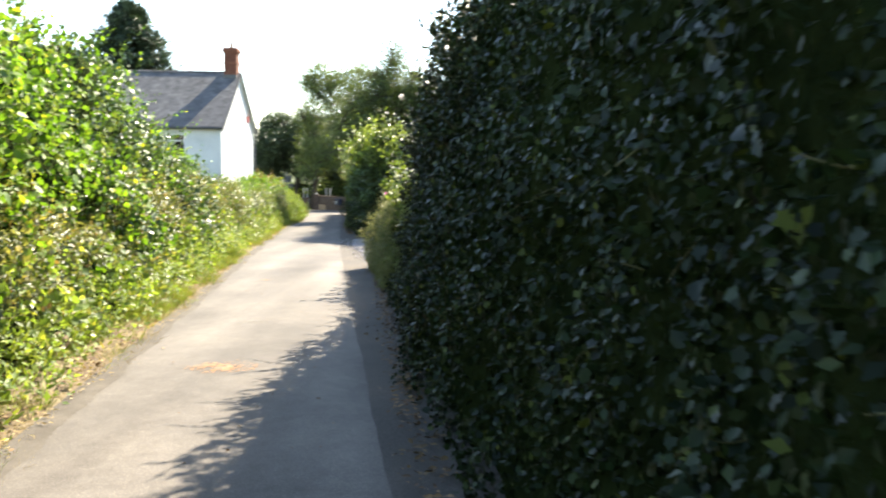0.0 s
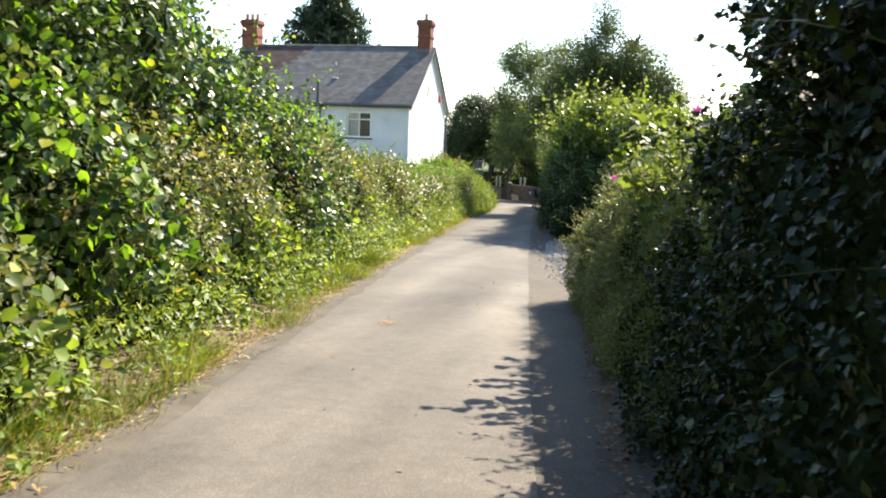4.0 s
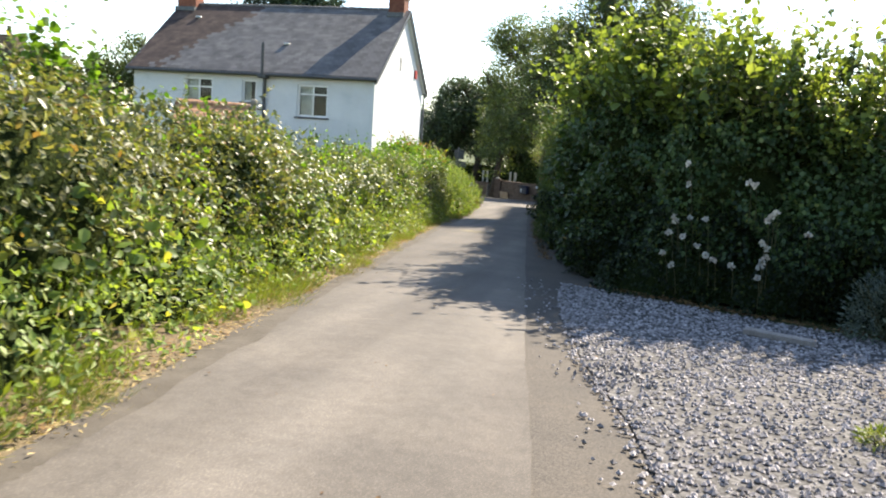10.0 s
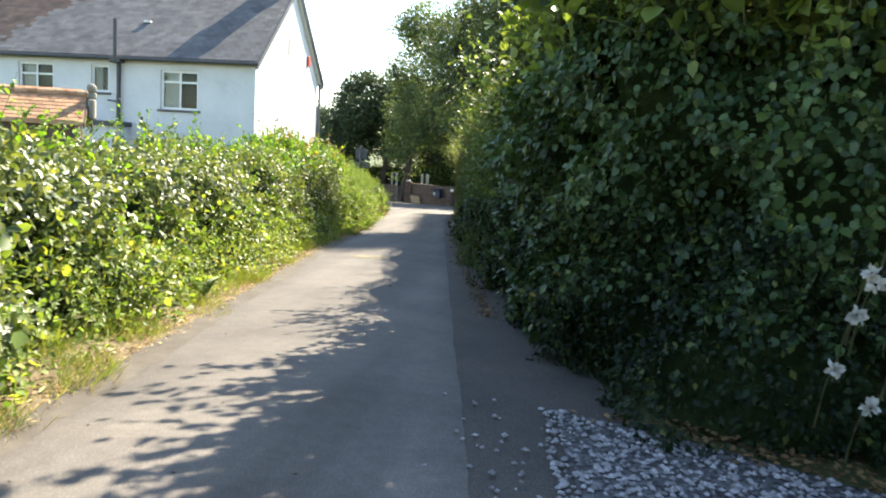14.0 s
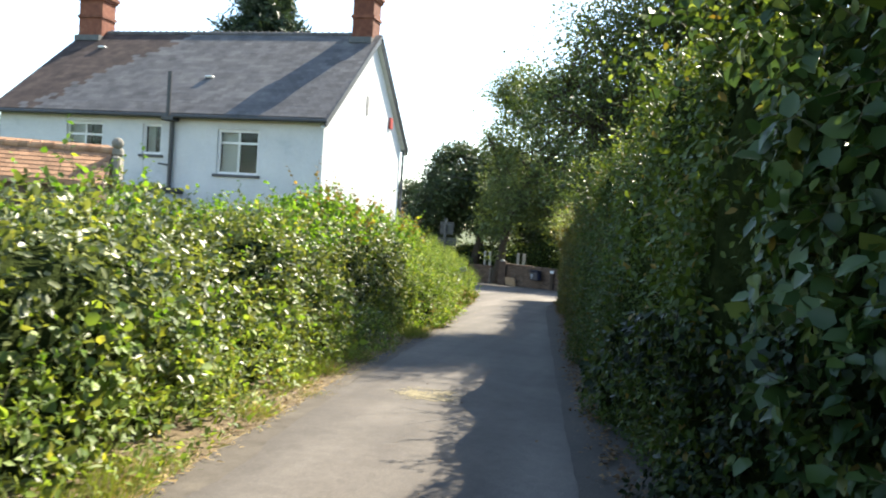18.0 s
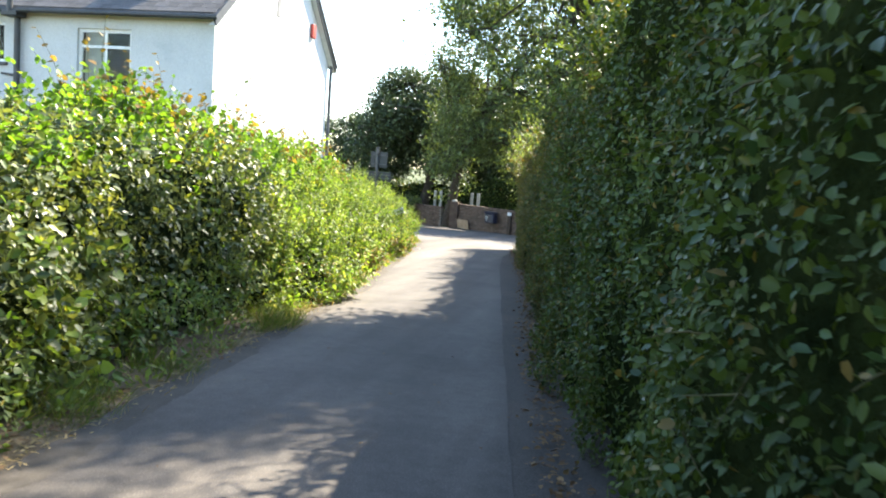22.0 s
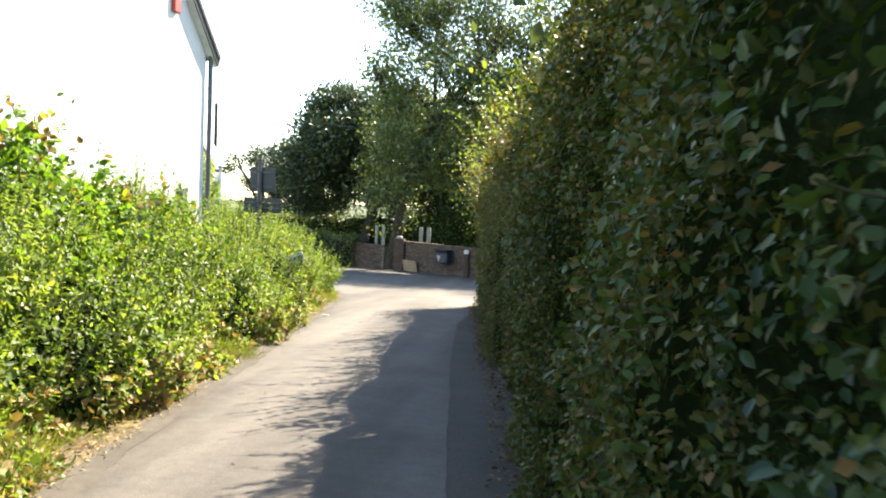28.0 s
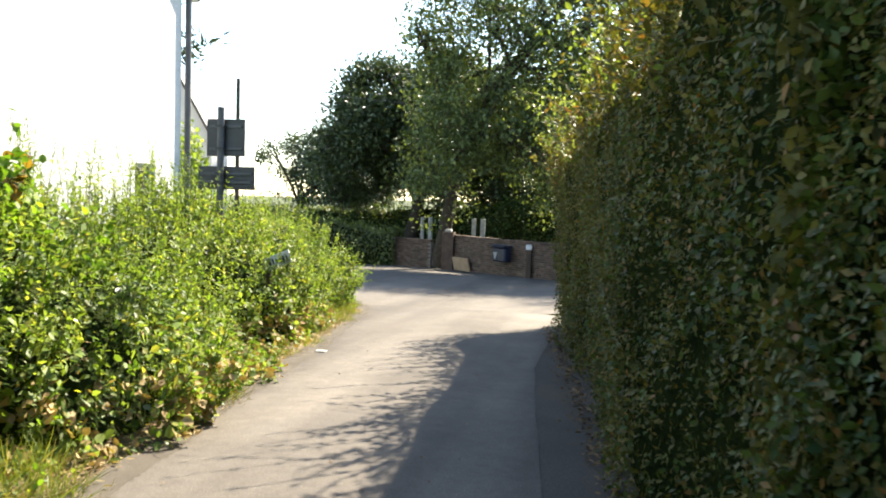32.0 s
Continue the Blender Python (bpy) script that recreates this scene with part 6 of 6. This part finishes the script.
# ---- neighbouring house beyond the drive ----
villa = thing("house", "white gabled house with a red tile roof and dark chimney", "house", at=(9.5, 42, -1.7))
wall_panel("wall", True, 40.0, 0.3, 8.6, 13.0, -1.8, 3.2, [], RENDER, villa)
wall_panel("wall", False, 8.6, 0.3, 40.31, 48.0, -1.8, 3.2, [], RENDER, villa)
wall_panel("wall", False, 12.7, 0.3, 40.31, 48.0, -1.8, 3.2, [], RENDER, villa)
bm = bmesh.new()
a = [bm.verts.new((x, 40.0, z)) for x, z in ((8.6, 3.2), (10.6, 3.2), (10.8, 2.9), (8.8, 5.4), (8.6, 5.45))]
bm.verts.remove(a[2])
a.pop(2)
b = [bm.verts.new((v_.co.x, 40.3, v_.co.z)) for v_ in a]
bm.faces.new(a)
bm.faces.new(b[::-1])
for i in range(4):
    bm.faces.new((a[i], b[i], b[(i + 1) % 4], a[(i + 1) % 4]))
bmesh.ops.recalc_face_normals(bm, faces=bm.faces)
hold(villa, part("gable", bm, RENDER, None, "white gable wall"))
bm = bmesh.new()
c = [(39.8, 8.7, 5.75), (39.8, 10.85, 3.1), (40.4, 10.85, 3.1), (40.4, 8.7, 5.75)]
a = [bm.verts.new((x, y, z)) for y, x, z in c]
b = [bm.verts.new((x, y, z - 0.14)) for y, x, z in c]
bm.faces.new(a)
bm.faces.new(b[::-1])
for i in range(4):
    bm.faces.new((a[i], b[i], b[(i + 1) % 4], a[(i + 1) % 4]))
bmesh.ops.recalc_face_normals(bm, faces=bm.faces)
hold(villa, part("verge", bm, RED_TILE, None, "red tile verge over the gable"))
villa_roof = thing("roof", "red pantiles on the main roof", "")
villa_roof.parent, villa_roof.matrix_parent_inverse = villa, Matrix.Translation(-villa.location)
rows_ = 13
for i in range(rows_):
    f0 = i / rows_
    zt, yt = 6.7 - 3.6 * f0, 42.8 - 2.4 * f0
    bm = box(bmesh.new(), 8.7, 14.5, yt - 0.22, yt, zt - 0.3, zt - 0.02)
    for j in range(24):
        cyl(bm, (8.82 + j * 0.24, yt, zt + 0.28), (8.82 + j * 0.24, yt - 0.24, zt - 0.05), 0.07, n=6)
    part("tile_course", bm, RED_TILE, villa_roof)
bm = bmesh.new()
c = [(42.7, 8.6, 6.66), (42.7, 14.5, 6.66), (48.3, 14.5, 3.0), (48.3, 8.6, 3.0)]
a = [bm.verts.new((x, y, z)) for y, x, z in c]
b = [bm.verts.new((x, y, z - 0.14)) for y, x, z in c]
bm.faces.new(a)
bm.faces.new(b[::-1])
for i in range(4):
    bm.faces.new((a[i], b[i], b[(i + 1) % 4], a[(i + 1) % 4]))
bmesh.ops.recalc_face_normals(bm, faces=bm.faces)
hold(villa, part("rear_roof", bm, RED_TILE, None, "rear slope of red tiles"))
for x in (8.75, 12.7):
    hold(villa, part("side_gable", slab("x", x, 0.2, ((40.4, 3.203), (48.0, 3.203), (42.7, 6.45))), RENDER))
bm = bmesh.new()
box(bm, 7.55, 8.58, 39.7, 40.6, -1.7, 4.2)
box(bm, 7.78, 8.52, 39.8, 40.5, 4.2, 6.2)
box(bm, 7.71, 8.57, 39.72, 40.58, 6.2, 6.4)
hold(villa, part("chimney", bm, BROWN_SLATE, None, "dark stepped chimney stack"))
bm = bmesh.new()
tiers = [(2.1, 2.75, 4.9, 0.0), (2.75, 3.4, 5.35, 0.35), (3.4, 3.95, 5.9, 0.7), (3.95, 4.5, 6.35, 1.0)]
for z0, z1, xa, yo in tiers:
    v = [bm.verts.new(q) for q in ((xa, 39.3 + yo, z0), (7.5, 39.3 + yo, z0), (7.5, 39.3 + yo + 0.42, z1 + 0.02), (xa + 0.5, 39.3 + yo + 0.42, z1 + 0.02), (xa, 45, z0), (xa + 0.5, 45, z1 + 0.02), (7.5, 45, z0), (7.5, 45, z1 + 0.02))]
    for f in ((0, 1, 2, 3), (0, 3, 5, 4), (2, 7, 5, 3), (0, 4, 6, 1), (4, 5, 7, 6), (1, 6, 7, 2)):
        bm.faces.new([v[i] for i in f])
bmesh.ops.recalc_face_normals(bm, faces=bm.faces)
hold(villa, part("wing_roof", bm, BROWN_SLATE, None, "grey slate roof of the low wing, in tiers"))
hold(villa, part("wing_wall", box(bmesh.new(), 5.2, 7.5, 39.9, 44.8, -1.7, 2.1), RENDER))

# ---- far house at the edge of the view ----
cottage = thing("house", "distant stone house with a chimney seen beyond the hedge", "house", at=(-56, 77, -3.2))
hold(cottage, part("wall", box(bmesh.new(), -62, -54.6, 75, 76.4, -3.3, 3.0), MORTAR))
bm = bmesh.new()
pv = [(-62.4, 2.9), (-52.4, 2.6), (-56.4, 6.3)]
a = [bm.verts.new((x, 74.8, z)) for x, z in pv]
b = [bm.verts.new((x, 76.6, z)) for x, z in pv]
bm.faces.new(a)
bm.faces.new(b[::-1])
for i in range(3):
    bm.faces.new((a[i], b[i], b[(i + 1) % 3], a[(i + 1) % 3]))
bmesh.ops.recalc_face_normals(bm, faces=bm.faces)
hold(cottage, part("roof", bm, BROWN_SLATE))
bm = bmesh.new()
a = [bm.verts.new((x, 74.5, z)) for x, z in ((-60.6, -3.2), (-53.6, -3.2), (-53.6, 2.4), (-56.4, 5.6), (-60.6, 2.6))]
b = [bm.verts.new((v_.co.x, 74.78, v_.co.z)) for v_ in a]
bm.faces.new(a)
bm.faces.new(b[::-1])
for i in range(5):
    bm.faces.new((a[i], b[i], b[(i + 1) % 5], a[(i + 1) % 5]))
bmesh.ops.recalc_face_normals(bm, faces=bm.faces)
hold(cottage, part("gable", bm, RENDER, None, "pale gable wall"))
bm = box(bmesh.new(), -57.1, -55.4, 75.4, 76.6, 3.2, 7.6)
cyl(bm, (-56.4, 76, 7.6), (-56.4, 76, 8.4), 0.2, 0.16)
hold(cottage, part("chimney", bm, WALL_BRICK))

# ---- brick wall across the junction ----
boundary = thing("brick_wall", "low weathered brick wall across the junction under trees", "wall", at=(-8.0, 72.3, -3.1))
brick_me = bpy.data.meshes.new("brick")
bm = box(bmesh.new(), -0.1075, 0.1075, -0.01, 0.01, -0.0325, 0.0325, 0.004)
bm.to_mesh(brick_me)
bm.free()
brick_me.materials.append(WALL_BRICK)
bv = np.array([v.co[:] for v in brick_me.vertices])
bf = [tuple(p.vertices) for p in brick_me.polygons]


def brick_run(p, q, z_top, drop, singles):
    """A stretch of wall from p to q, its face set with bricks."""
    p, q = Vector((*p, 0)), Vector((*q, 0))
    d = q - p
    L = d.length
    ang = math.atan2(d.y, d.x)
    frame_ = Matrix.Translation(p) @ Matrix.Rotation(ang, 4, "Z")
    bm = box(bmesh.new(), 0, L, -0.215, -0.012, z_top - 1.75, z_top - 0.06)
    bmesh.ops.transform(bm, matrix=frame_, verts=bm.verts)
    hold(boundary, part("wall_body", bm, MORTAR))
    n_c = int(L / 0.32)
    for i in range(n_c):
        bm = box(bmesh.new(), i * L / n_c + 0.004, (i + 1) * L / n_c - 0.004, -0.25, 0.02, z_top - 0.06, z_top + 0.03 + srng.uniform(-0.006, 0.006), 0.012)
        bmesh.ops.transform(bm, matrix=frame_, verts=bm.verts)
        hold(boundary, part("coping", bm, WALL_BRICK))
    done, vs, fs = 0, [], []
    for r in range(int(drop / 0.075)):
        for c in range(int(L / 0.225)):
            x = 0.12 + c * 0.225 + (0.112 if r % 2 else 0)
            if x > L - 0.1:
                continue
            m = frame_ @ Matrix.Translation((x, srng.uniform(-0.003, 0.003), z_top - 0.1 - r * 0.075)) @ Matrix.Rotation(srng.uniform(-0.01, 0.01), 4, "Y")
            if done < singles and r < 8:
                done += 1
                o = new("brick", brick_me)
                o.matrix_world = m
                o.parent = boundary
                o.matrix_parent_inverse = Matrix.Translation(-boundary.location)
            else:
                mm = np.array(m)
                k = len(vs) * len(bv)
                vs.append(bv @ mm[:3, :3].T + mm[:3, 3])
                fs.extend([tuple(i + k for i in f) for f in bf])
    bm = bmesh.new()
    allv = [bm.verts.new(v_) for v_ in np.concatenate(vs)]
    for f in fs:
        bm.faces.new([allv[i] for i in f])
    ob = part("bricks", bm, WALL_BRICK, None, "joined lower bricks")
    ob["kind"] = "stuff"
    hold(boundary, ob)


brick_run((-4.0, 68.55), (-12.0, 76.1), -1.88, 1.35, 190)
brick_run((-13.0, 76.9), (-19.5, 80.6), -2.15, 1.2, 90)
pil = part("pillar", box(bmesh.new(), -12.3, -11.85, 75.75, 76.2, -3.4, -1.75, 0.01), WALL_BRICK, None, "brick gate pillar")
part("cap", box(bmesh.new(), -12.2, -11.95, 75.8, 76.1, -1.75, -1.64, 0.03), DULL_WHITE, pil, "pale stone cap")
hold(boundary, pil)

bin_ = thing("litter_bin", "dark blue bin with a white emblem fixed to the brick wall", "bin", at=(-9.5, 73.5, -2.4))
NAVY = surface("navy_plastic", [(0.3, (0.0056, 0.0084, 0.021)), (0.7, (0.0098, 0.014, 0.035))], 4, 40, 0.4, 0.05, 0.002)
rz_ = math.degrees(math.atan2(-7.55, 8.0))
fr_ = pose(-9.53, 73.6, -2.62, 0, 0, rz_)
bm = box(bmesh.new(), -0.36, 0.36, -0.36, -0.03, 0, 0.5, 0.05)
bmesh.ops.transform(bm, matrix=fr_, verts=bm.verts)
hold(bin_, part("body", bm, NAVY))
bm = box(bmesh.new(), -0.39, 0.39, -0.4, -0.02, 0.5, 0.6, 0.04)
bmesh.ops.transform(bm, matrix=fr_, verts=bm.verts)
hold(bin_, part("lid", bm, NAVY))
bm = bmesh.new()
ev = [bm.verts.new(fr_ @ Vector(q)) for q in ((-0.28, -0.366, 0.34), (-0.02, -0.366, 0.34), (-0.15, -0.366, 0.06))]
bm.faces.new(ev)
bmesh.ops.solidify(bm, geom=bm.faces[:], thickness=0.004)
hold(bin_, part("emblem", bm, WHITE_PAINT, None, "white shield-shaped emblem"))

mark = thing("marker_post", "short wooden marker post with a white top", "post", at=(-8.62, 72.75, -3.1))
hold(mark, part("post", box(bmesh.new(), -8.72, -8.54, 72.66, 72.82, -3.15, -2.12, 0.01), WOOD), part("cap", box(bmesh.new(), -8.73, -8.53, 72.65, 72.83, -2.12, -1.96, 0.015), WHITE_PAINT))
board = thing("board", "tan board leaning against the brick wall", "board", at=(-11.4, 75.35, -3.15))
bm = box(bmesh.new(), -0.5, 0.5, -0.02, 0.02, 0, 0.52, 0.008)
bmesh.ops.transform(bm, matrix=pose(-11.4, 75.38, -3.18, 14, 0, rz_), verts=bm.verts)
hold(board, part("panel", bm, surface("tan_board", [(0.3, (0.3, 0.2, 0.12)), (0.7, (0.42, 0.3, 0.19))], 4, 40, 0.8, 0.2, 0.004)))

gate = thing("garden_gate", "white painted gate posts standing in the garden behind the wall", "gate", at=(-12.3, 78.3, -3.3))
# Posts take the greyed white, their shade painted in.
for x, w in ((-13.68, 0.13), (-13.34, 0.15), (-11.48, 0.17), (-11.1, 0.19)):
    hold(gate, part("post", box(bmesh.new(), x - w / 2, x + w / 2, 78.2, 78.36, -3.4, -1.25, 0.02), DULL_WHITE))

shrubbery = thing("shrub", "low garden shrubs with a yellow-green patch behind the junction", "shrub")
rs = Row([(-14.6, 79.3), (-17.0, 79.5), (-20.0, 80.2), (-24.0, 80.5), (-30, 82)], -1, [1.5, 2.0, 2.2, 2.0, 2.0], 1.8, 0.15, 0.5, 0.25, 111)
rs.core(shrubbery, 0.25)
rear(rs, 2500, 0.16, BRAMBLE, shrubbery)
clad(rs, 16000, 0.085, KITE, BRAMBLE, shrubbery, 0.14, 0.5, 0.5, 0.3)
# Yellow-green leaves paint the sunlight on the upper shrubs.
clad(rs, 4000, 0.09, OVAL, YOUNG_LIT, shrubbery, 0.1, 0.5, 0.5, 0.3, c0=0.3, c1=0.7)
clad(rs, 350, 0.07, ROUND, ROSE, shrubbery, 0.05, 0.5, 0.5, 0.3, c0=0.3, c1=0.6, s0=0.35, s1=0.7)
back_hedge = thing("hedge", "dark evergreen hedge closing the garden behind the wall", "hedge")
rb = Row([(6, 64), (0, 70), (-5, 78), (-12, 82), (-20, 86), (-30, 88), (-44, 90)], 1, [3, 3, 3, 2.6, 2.4, 2.4, 2.4], 1.5, 0.02, 0.4, 0.25, 121)
rb.core(back_hedge, 0.25)
rear(rb, 5000, 0.2, TRIMMED, back_hedge)
clad(rb, 24000, 0.16, KITE, TRIMMED, back_hedge, 0.15, 0.5, 0.5, 0.3)

# ---- road sign seen from behind, name plate, pole ----
sign = thing("road_sign", "two grey sign plates seen from behind on a steel post", "sign", at=(-10.64, 54.4, -2.31))
hold(sign, part("post", cyl(bmesh.new(), (-10.64, 54.4, -2.35), (-10.64, 54.4, 0.5), 0.042, n=14), GREY_METAL), part("cap", cyl(bmesh.new(), (-10.64, 54.4, 0.5), (-10.64, 54.4, 0.525), 0.047, 0.04, 14), DARK_METAL))
for x0, x1, z0, z1 in ((-10.85, -10.35, -0.06, 0.39), (-10.96, -10.22, -0.46, -0.18)):
    pl = part("plate", box(bmesh.new(), x0, x1, 54.45, 54.462, z0, z1, 0.004), DARK_METAL, None, "dark grey back of a sign plate")
    for z in (z0 + 0.09, z1 - 0.09):
        part("channel", box(bmesh.new(), x0 + 0.04, x1 - 0.04, 54.43, 54.449, z - 0.015, z + 0.015), GREY_METAL, pl)
        part("clip", box(bmesh.new(), -10.69, -10.59, 54.35, 54.43, z - 0.012, z + 0.012), DARK_METAL, pl)
    hold(sign, pl)
plate = thing("name_plate", "white lane name plate with dark lettering among the weeds", "sign", at=(-10.02, 54.7, -2.32))
m_ = pose(-10.02, 54.7, -1.32, 0, -22, -8)
bm = box(bmesh.new(), -0.2, 0.2, -0.01, 0.01, -0.08, 0.08, 0.004)
bmesh.ops.transform(bm, matrix=m_, verts=bm.verts)
hold(plate, part("panel", bm, WHITE_PAINT))
for i, (x, w, h) in enumerate(((-0.15, 0.02, 0.07), (-0.1, 0.035, 0.05), (-0.05, 0.02, 0.07), (0.0, 0.03, 0.05), (0.05, 0.03, 0.05), (0.1, 0.03, 0.05), (0.15, 0.025, 0.05))):
    bm = box(bmesh.new(), x - w / 2, x + w / 2, -0.0135, -0.011, -0.03, -0.03 + h)
    bmesh.ops.transform(bm, matrix=m_, verts=bm.verts)
    hold(plate, part("letter", bm, DARK_METAL))
for x in (-10.15, -9.89):
    hold(plate, part("leg", box(bmesh.new(), x - 0.025, x + 0.025, 54.73, 54.78, -2.36, -1.34), WOOD))
pole = thing("utility_pole", "slender dark utility pole beyond the house", "pole", at=(-21.7, 77.4, -3.3))
hold(pole, part("mast", cyl(bmesh.new(), (-21.7, 77.4, -3.35), (-21.7, 77.4, 4.4), 0.11, 0.08, 12), BARK))
line = np.stack([np.linspace(-21.7, 14, 14), np.linspace(77.4, 70, 14), 4.2 - 1.6 * np.sin(np.linspace(0, 3.1416, 14))], 1)
hold(pole, tubes("cable", line[None], [0.012], DARK_METAL, None, sides=5))


# ---- marks and litter on the road ----
def blotch(name, label, x, y, rx, ry, material, seed, fill=0.0):
    """Worn paint: a thin skin broken up into ragged scraps."""
    step = 0.014
    nx, ny = int(2 * rx / step), int(2 * ry / step)
    gx, gy = np.meshgrid(np.arange(nx + 1), np.arange(ny + 1), indexing="ij")
    r = np.random.default_rng(seed)
    px = x - rx + gx * step + r.uniform(-0.006, 0.006, gx.shape)
    py = y - ry + gy * step + r.uniform(-0.006, 0.006, gx.shape)
    p = np.stack([px, py, slope(py) + 0.0295], -1).reshape(-1, 3)
    i = (np.arange(nx)[:, None] * (ny + 1) + np.arange(ny)[None]).ravel()
    c = p[i]
    d = np.hypot((c[:, 0] - x) / rx, (c[:, 1] - y) / ry)
    flat = c * np.array([1, 1, 0])
    v = 0.7 * lumps(flat, 0.22, seed) + 0.6 * lumps(flat, 0.07, seed + 1) + r.normal(0, 0.75, len(c)) - 1.5 * d ** 2 + 0.35 + fill
    i = i[(v > 0) & (d < 1)]
    tagged(raw(name, p, np.stack([i, i + ny + 1, i + ny + 2, i + 1], -1), material), label, "road mark", kind="structure")


ORANGE = surface("faded_orange_paint", [(0.35, (0.266, 0.133, 0.0595)), (0.65, (0.182, 0.126, 0.084))], 9, 60, 0.8, 0.3, 0.004)
CREAM = surface("faded_cream_paint", [(0.35, (0.21, 0.178, 0.095)), (0.65, (0.155, 0.134, 0.085))], 9, 60, 0.8, 0.3, 0.004)
SCUFF = surface("pale_scuff", [(0.35, (0.16, 0.147, 0.125)), (0.65, (0.135, 0.122, 0.105))], 9, 60, 0.8, 0.3, 0.004)
blotch("paint_mark", "faded orange spray mark on the asphalt", -1.76, 6.22, 0.3, 0.26, ORANGE, 2, -0.2)
blotch("paint_mark", "small orange fleck on the asphalt", -2.86, 12.75, 0.12, 0.12, ORANGE, 3, -0.2)
blotch("paint_mark", "pale scuff on the asphalt", -2.06, 8.46, 0.22, 0.26, SCUFF, 4, -0.95)
blotch("paint_mark", "yellowish cream spray mark on the asphalt", -5.72, 33.95, 0.4, 0.4, CREAM, 5, -0.05)
blotch("soil_patch", "bare brown soil showing through the gravel", 0.95, 20.75, 1.2, 0.75, SOIL, 6, 0.2)
timber = thing("timber", "pale weathered length of timber lying on the gravel", "timber", at=(-0.55, 22.6, -0.95))
bm = box(bmesh.new(), -0.32, 0.32, -0.05, 0.05, 0, 0.07, 0.012)
bmesh.ops.transform(bm, matrix=pose(-0.55, 22.6, -0.945, 0, 0, -26), verts=bm.verts)
hold(timber, part("beam", bm, surface("pale_timber", [(0.3, (0.2, 0.17, 0.15)), (0.7, (0.34, 0.3, 0.27))], 6, 60, 0.9, 0.4, 0.004)))
litter = thing("litter", "scrap of white paper at the road's edge", "litter", at=(-9.19, 54.07, -2.28))
hold(litter, part("scrap", box(bmesh.new(), -9.25, -9.13, 54.02, 54.12, -2.285, -2.27, 0.004), DULL_WHITE))


def strewn(name, label, count, xf, y0, y1, size, shape, material, seed):
    r = np.random.default_rng(seed)
    y = r.uniform(y0, y1, count)
    p = np.stack([xf(y, r.normal(0, 1, count)), y, slope(y) + 0.03], 1)
    a = r.normal(0, 1, (count, 3)) * np.array([1, 1, 0.15])
    n = np.array([0, 0, 1.0]) + r.normal(0, 0.3, (count, 3))
    tagged(leaves(name, p, a, n, size * r.uniform(0.5, 1.3, count), shape, material, None), label, "leaf litter", kind="stuff")


strewn("leaf_litter", "dead leaves along the foot of the ivy hedge", 1700, lambda y, g: right_edge(y) + 0.0 + 0.07 * g, -3, 15.8, 0.045, OVAL, DEAD, 61)
strewn("leaf_litter", "dead leaves along the foot of the trimmed hedge", 2900, lambda y, g: right_edge(y) + 0.0 + 0.07 * g, 28.5, 58, 0.045, OVAL, DEAD, 64)
strewn("leaf_litter", "dead leaves and straw along the verge", 3200, lambda y, g: left_edge(y) - 0.16 + 0.07 * g, -3, 59, 0.05, SLIM, STRAW, 62)
strewn("leaf_litter", "brown leaves on the verge soil", 2500, lambda y, g: left_edge(y) - 0.2 + 0.09 * g, -3, 59, 0.045, OVAL, DEAD, 63)
strewn("leaf_litter", "pale straw along the very edge of the road", 2600, lambda y, g: left_edge(y) - 0.03 + 0.05 * g, -3, 59, 0.045, SLIM, STRAW, 65)
strewn("leaf_litter", "scattered dead leaves lying on the road", 260, lambda y, g: (left_edge(y) + right_edge(y)) / 2 + 0.75 * g, 0, 58, 0.03, OVAL, DEAD, 66)
strewn("leaf_litter", "brown leaves between the gravel and the hedge", 1500, lambda y, g: np.interp(y, [21.2, 22.6, 23.6, 24.3, 25.2], [5.5, 2.2, 0.2, -0.9, -2.2]) + 0.18 * g, 21.2, 25.3, 0.045, OVAL, DEAD, 67)
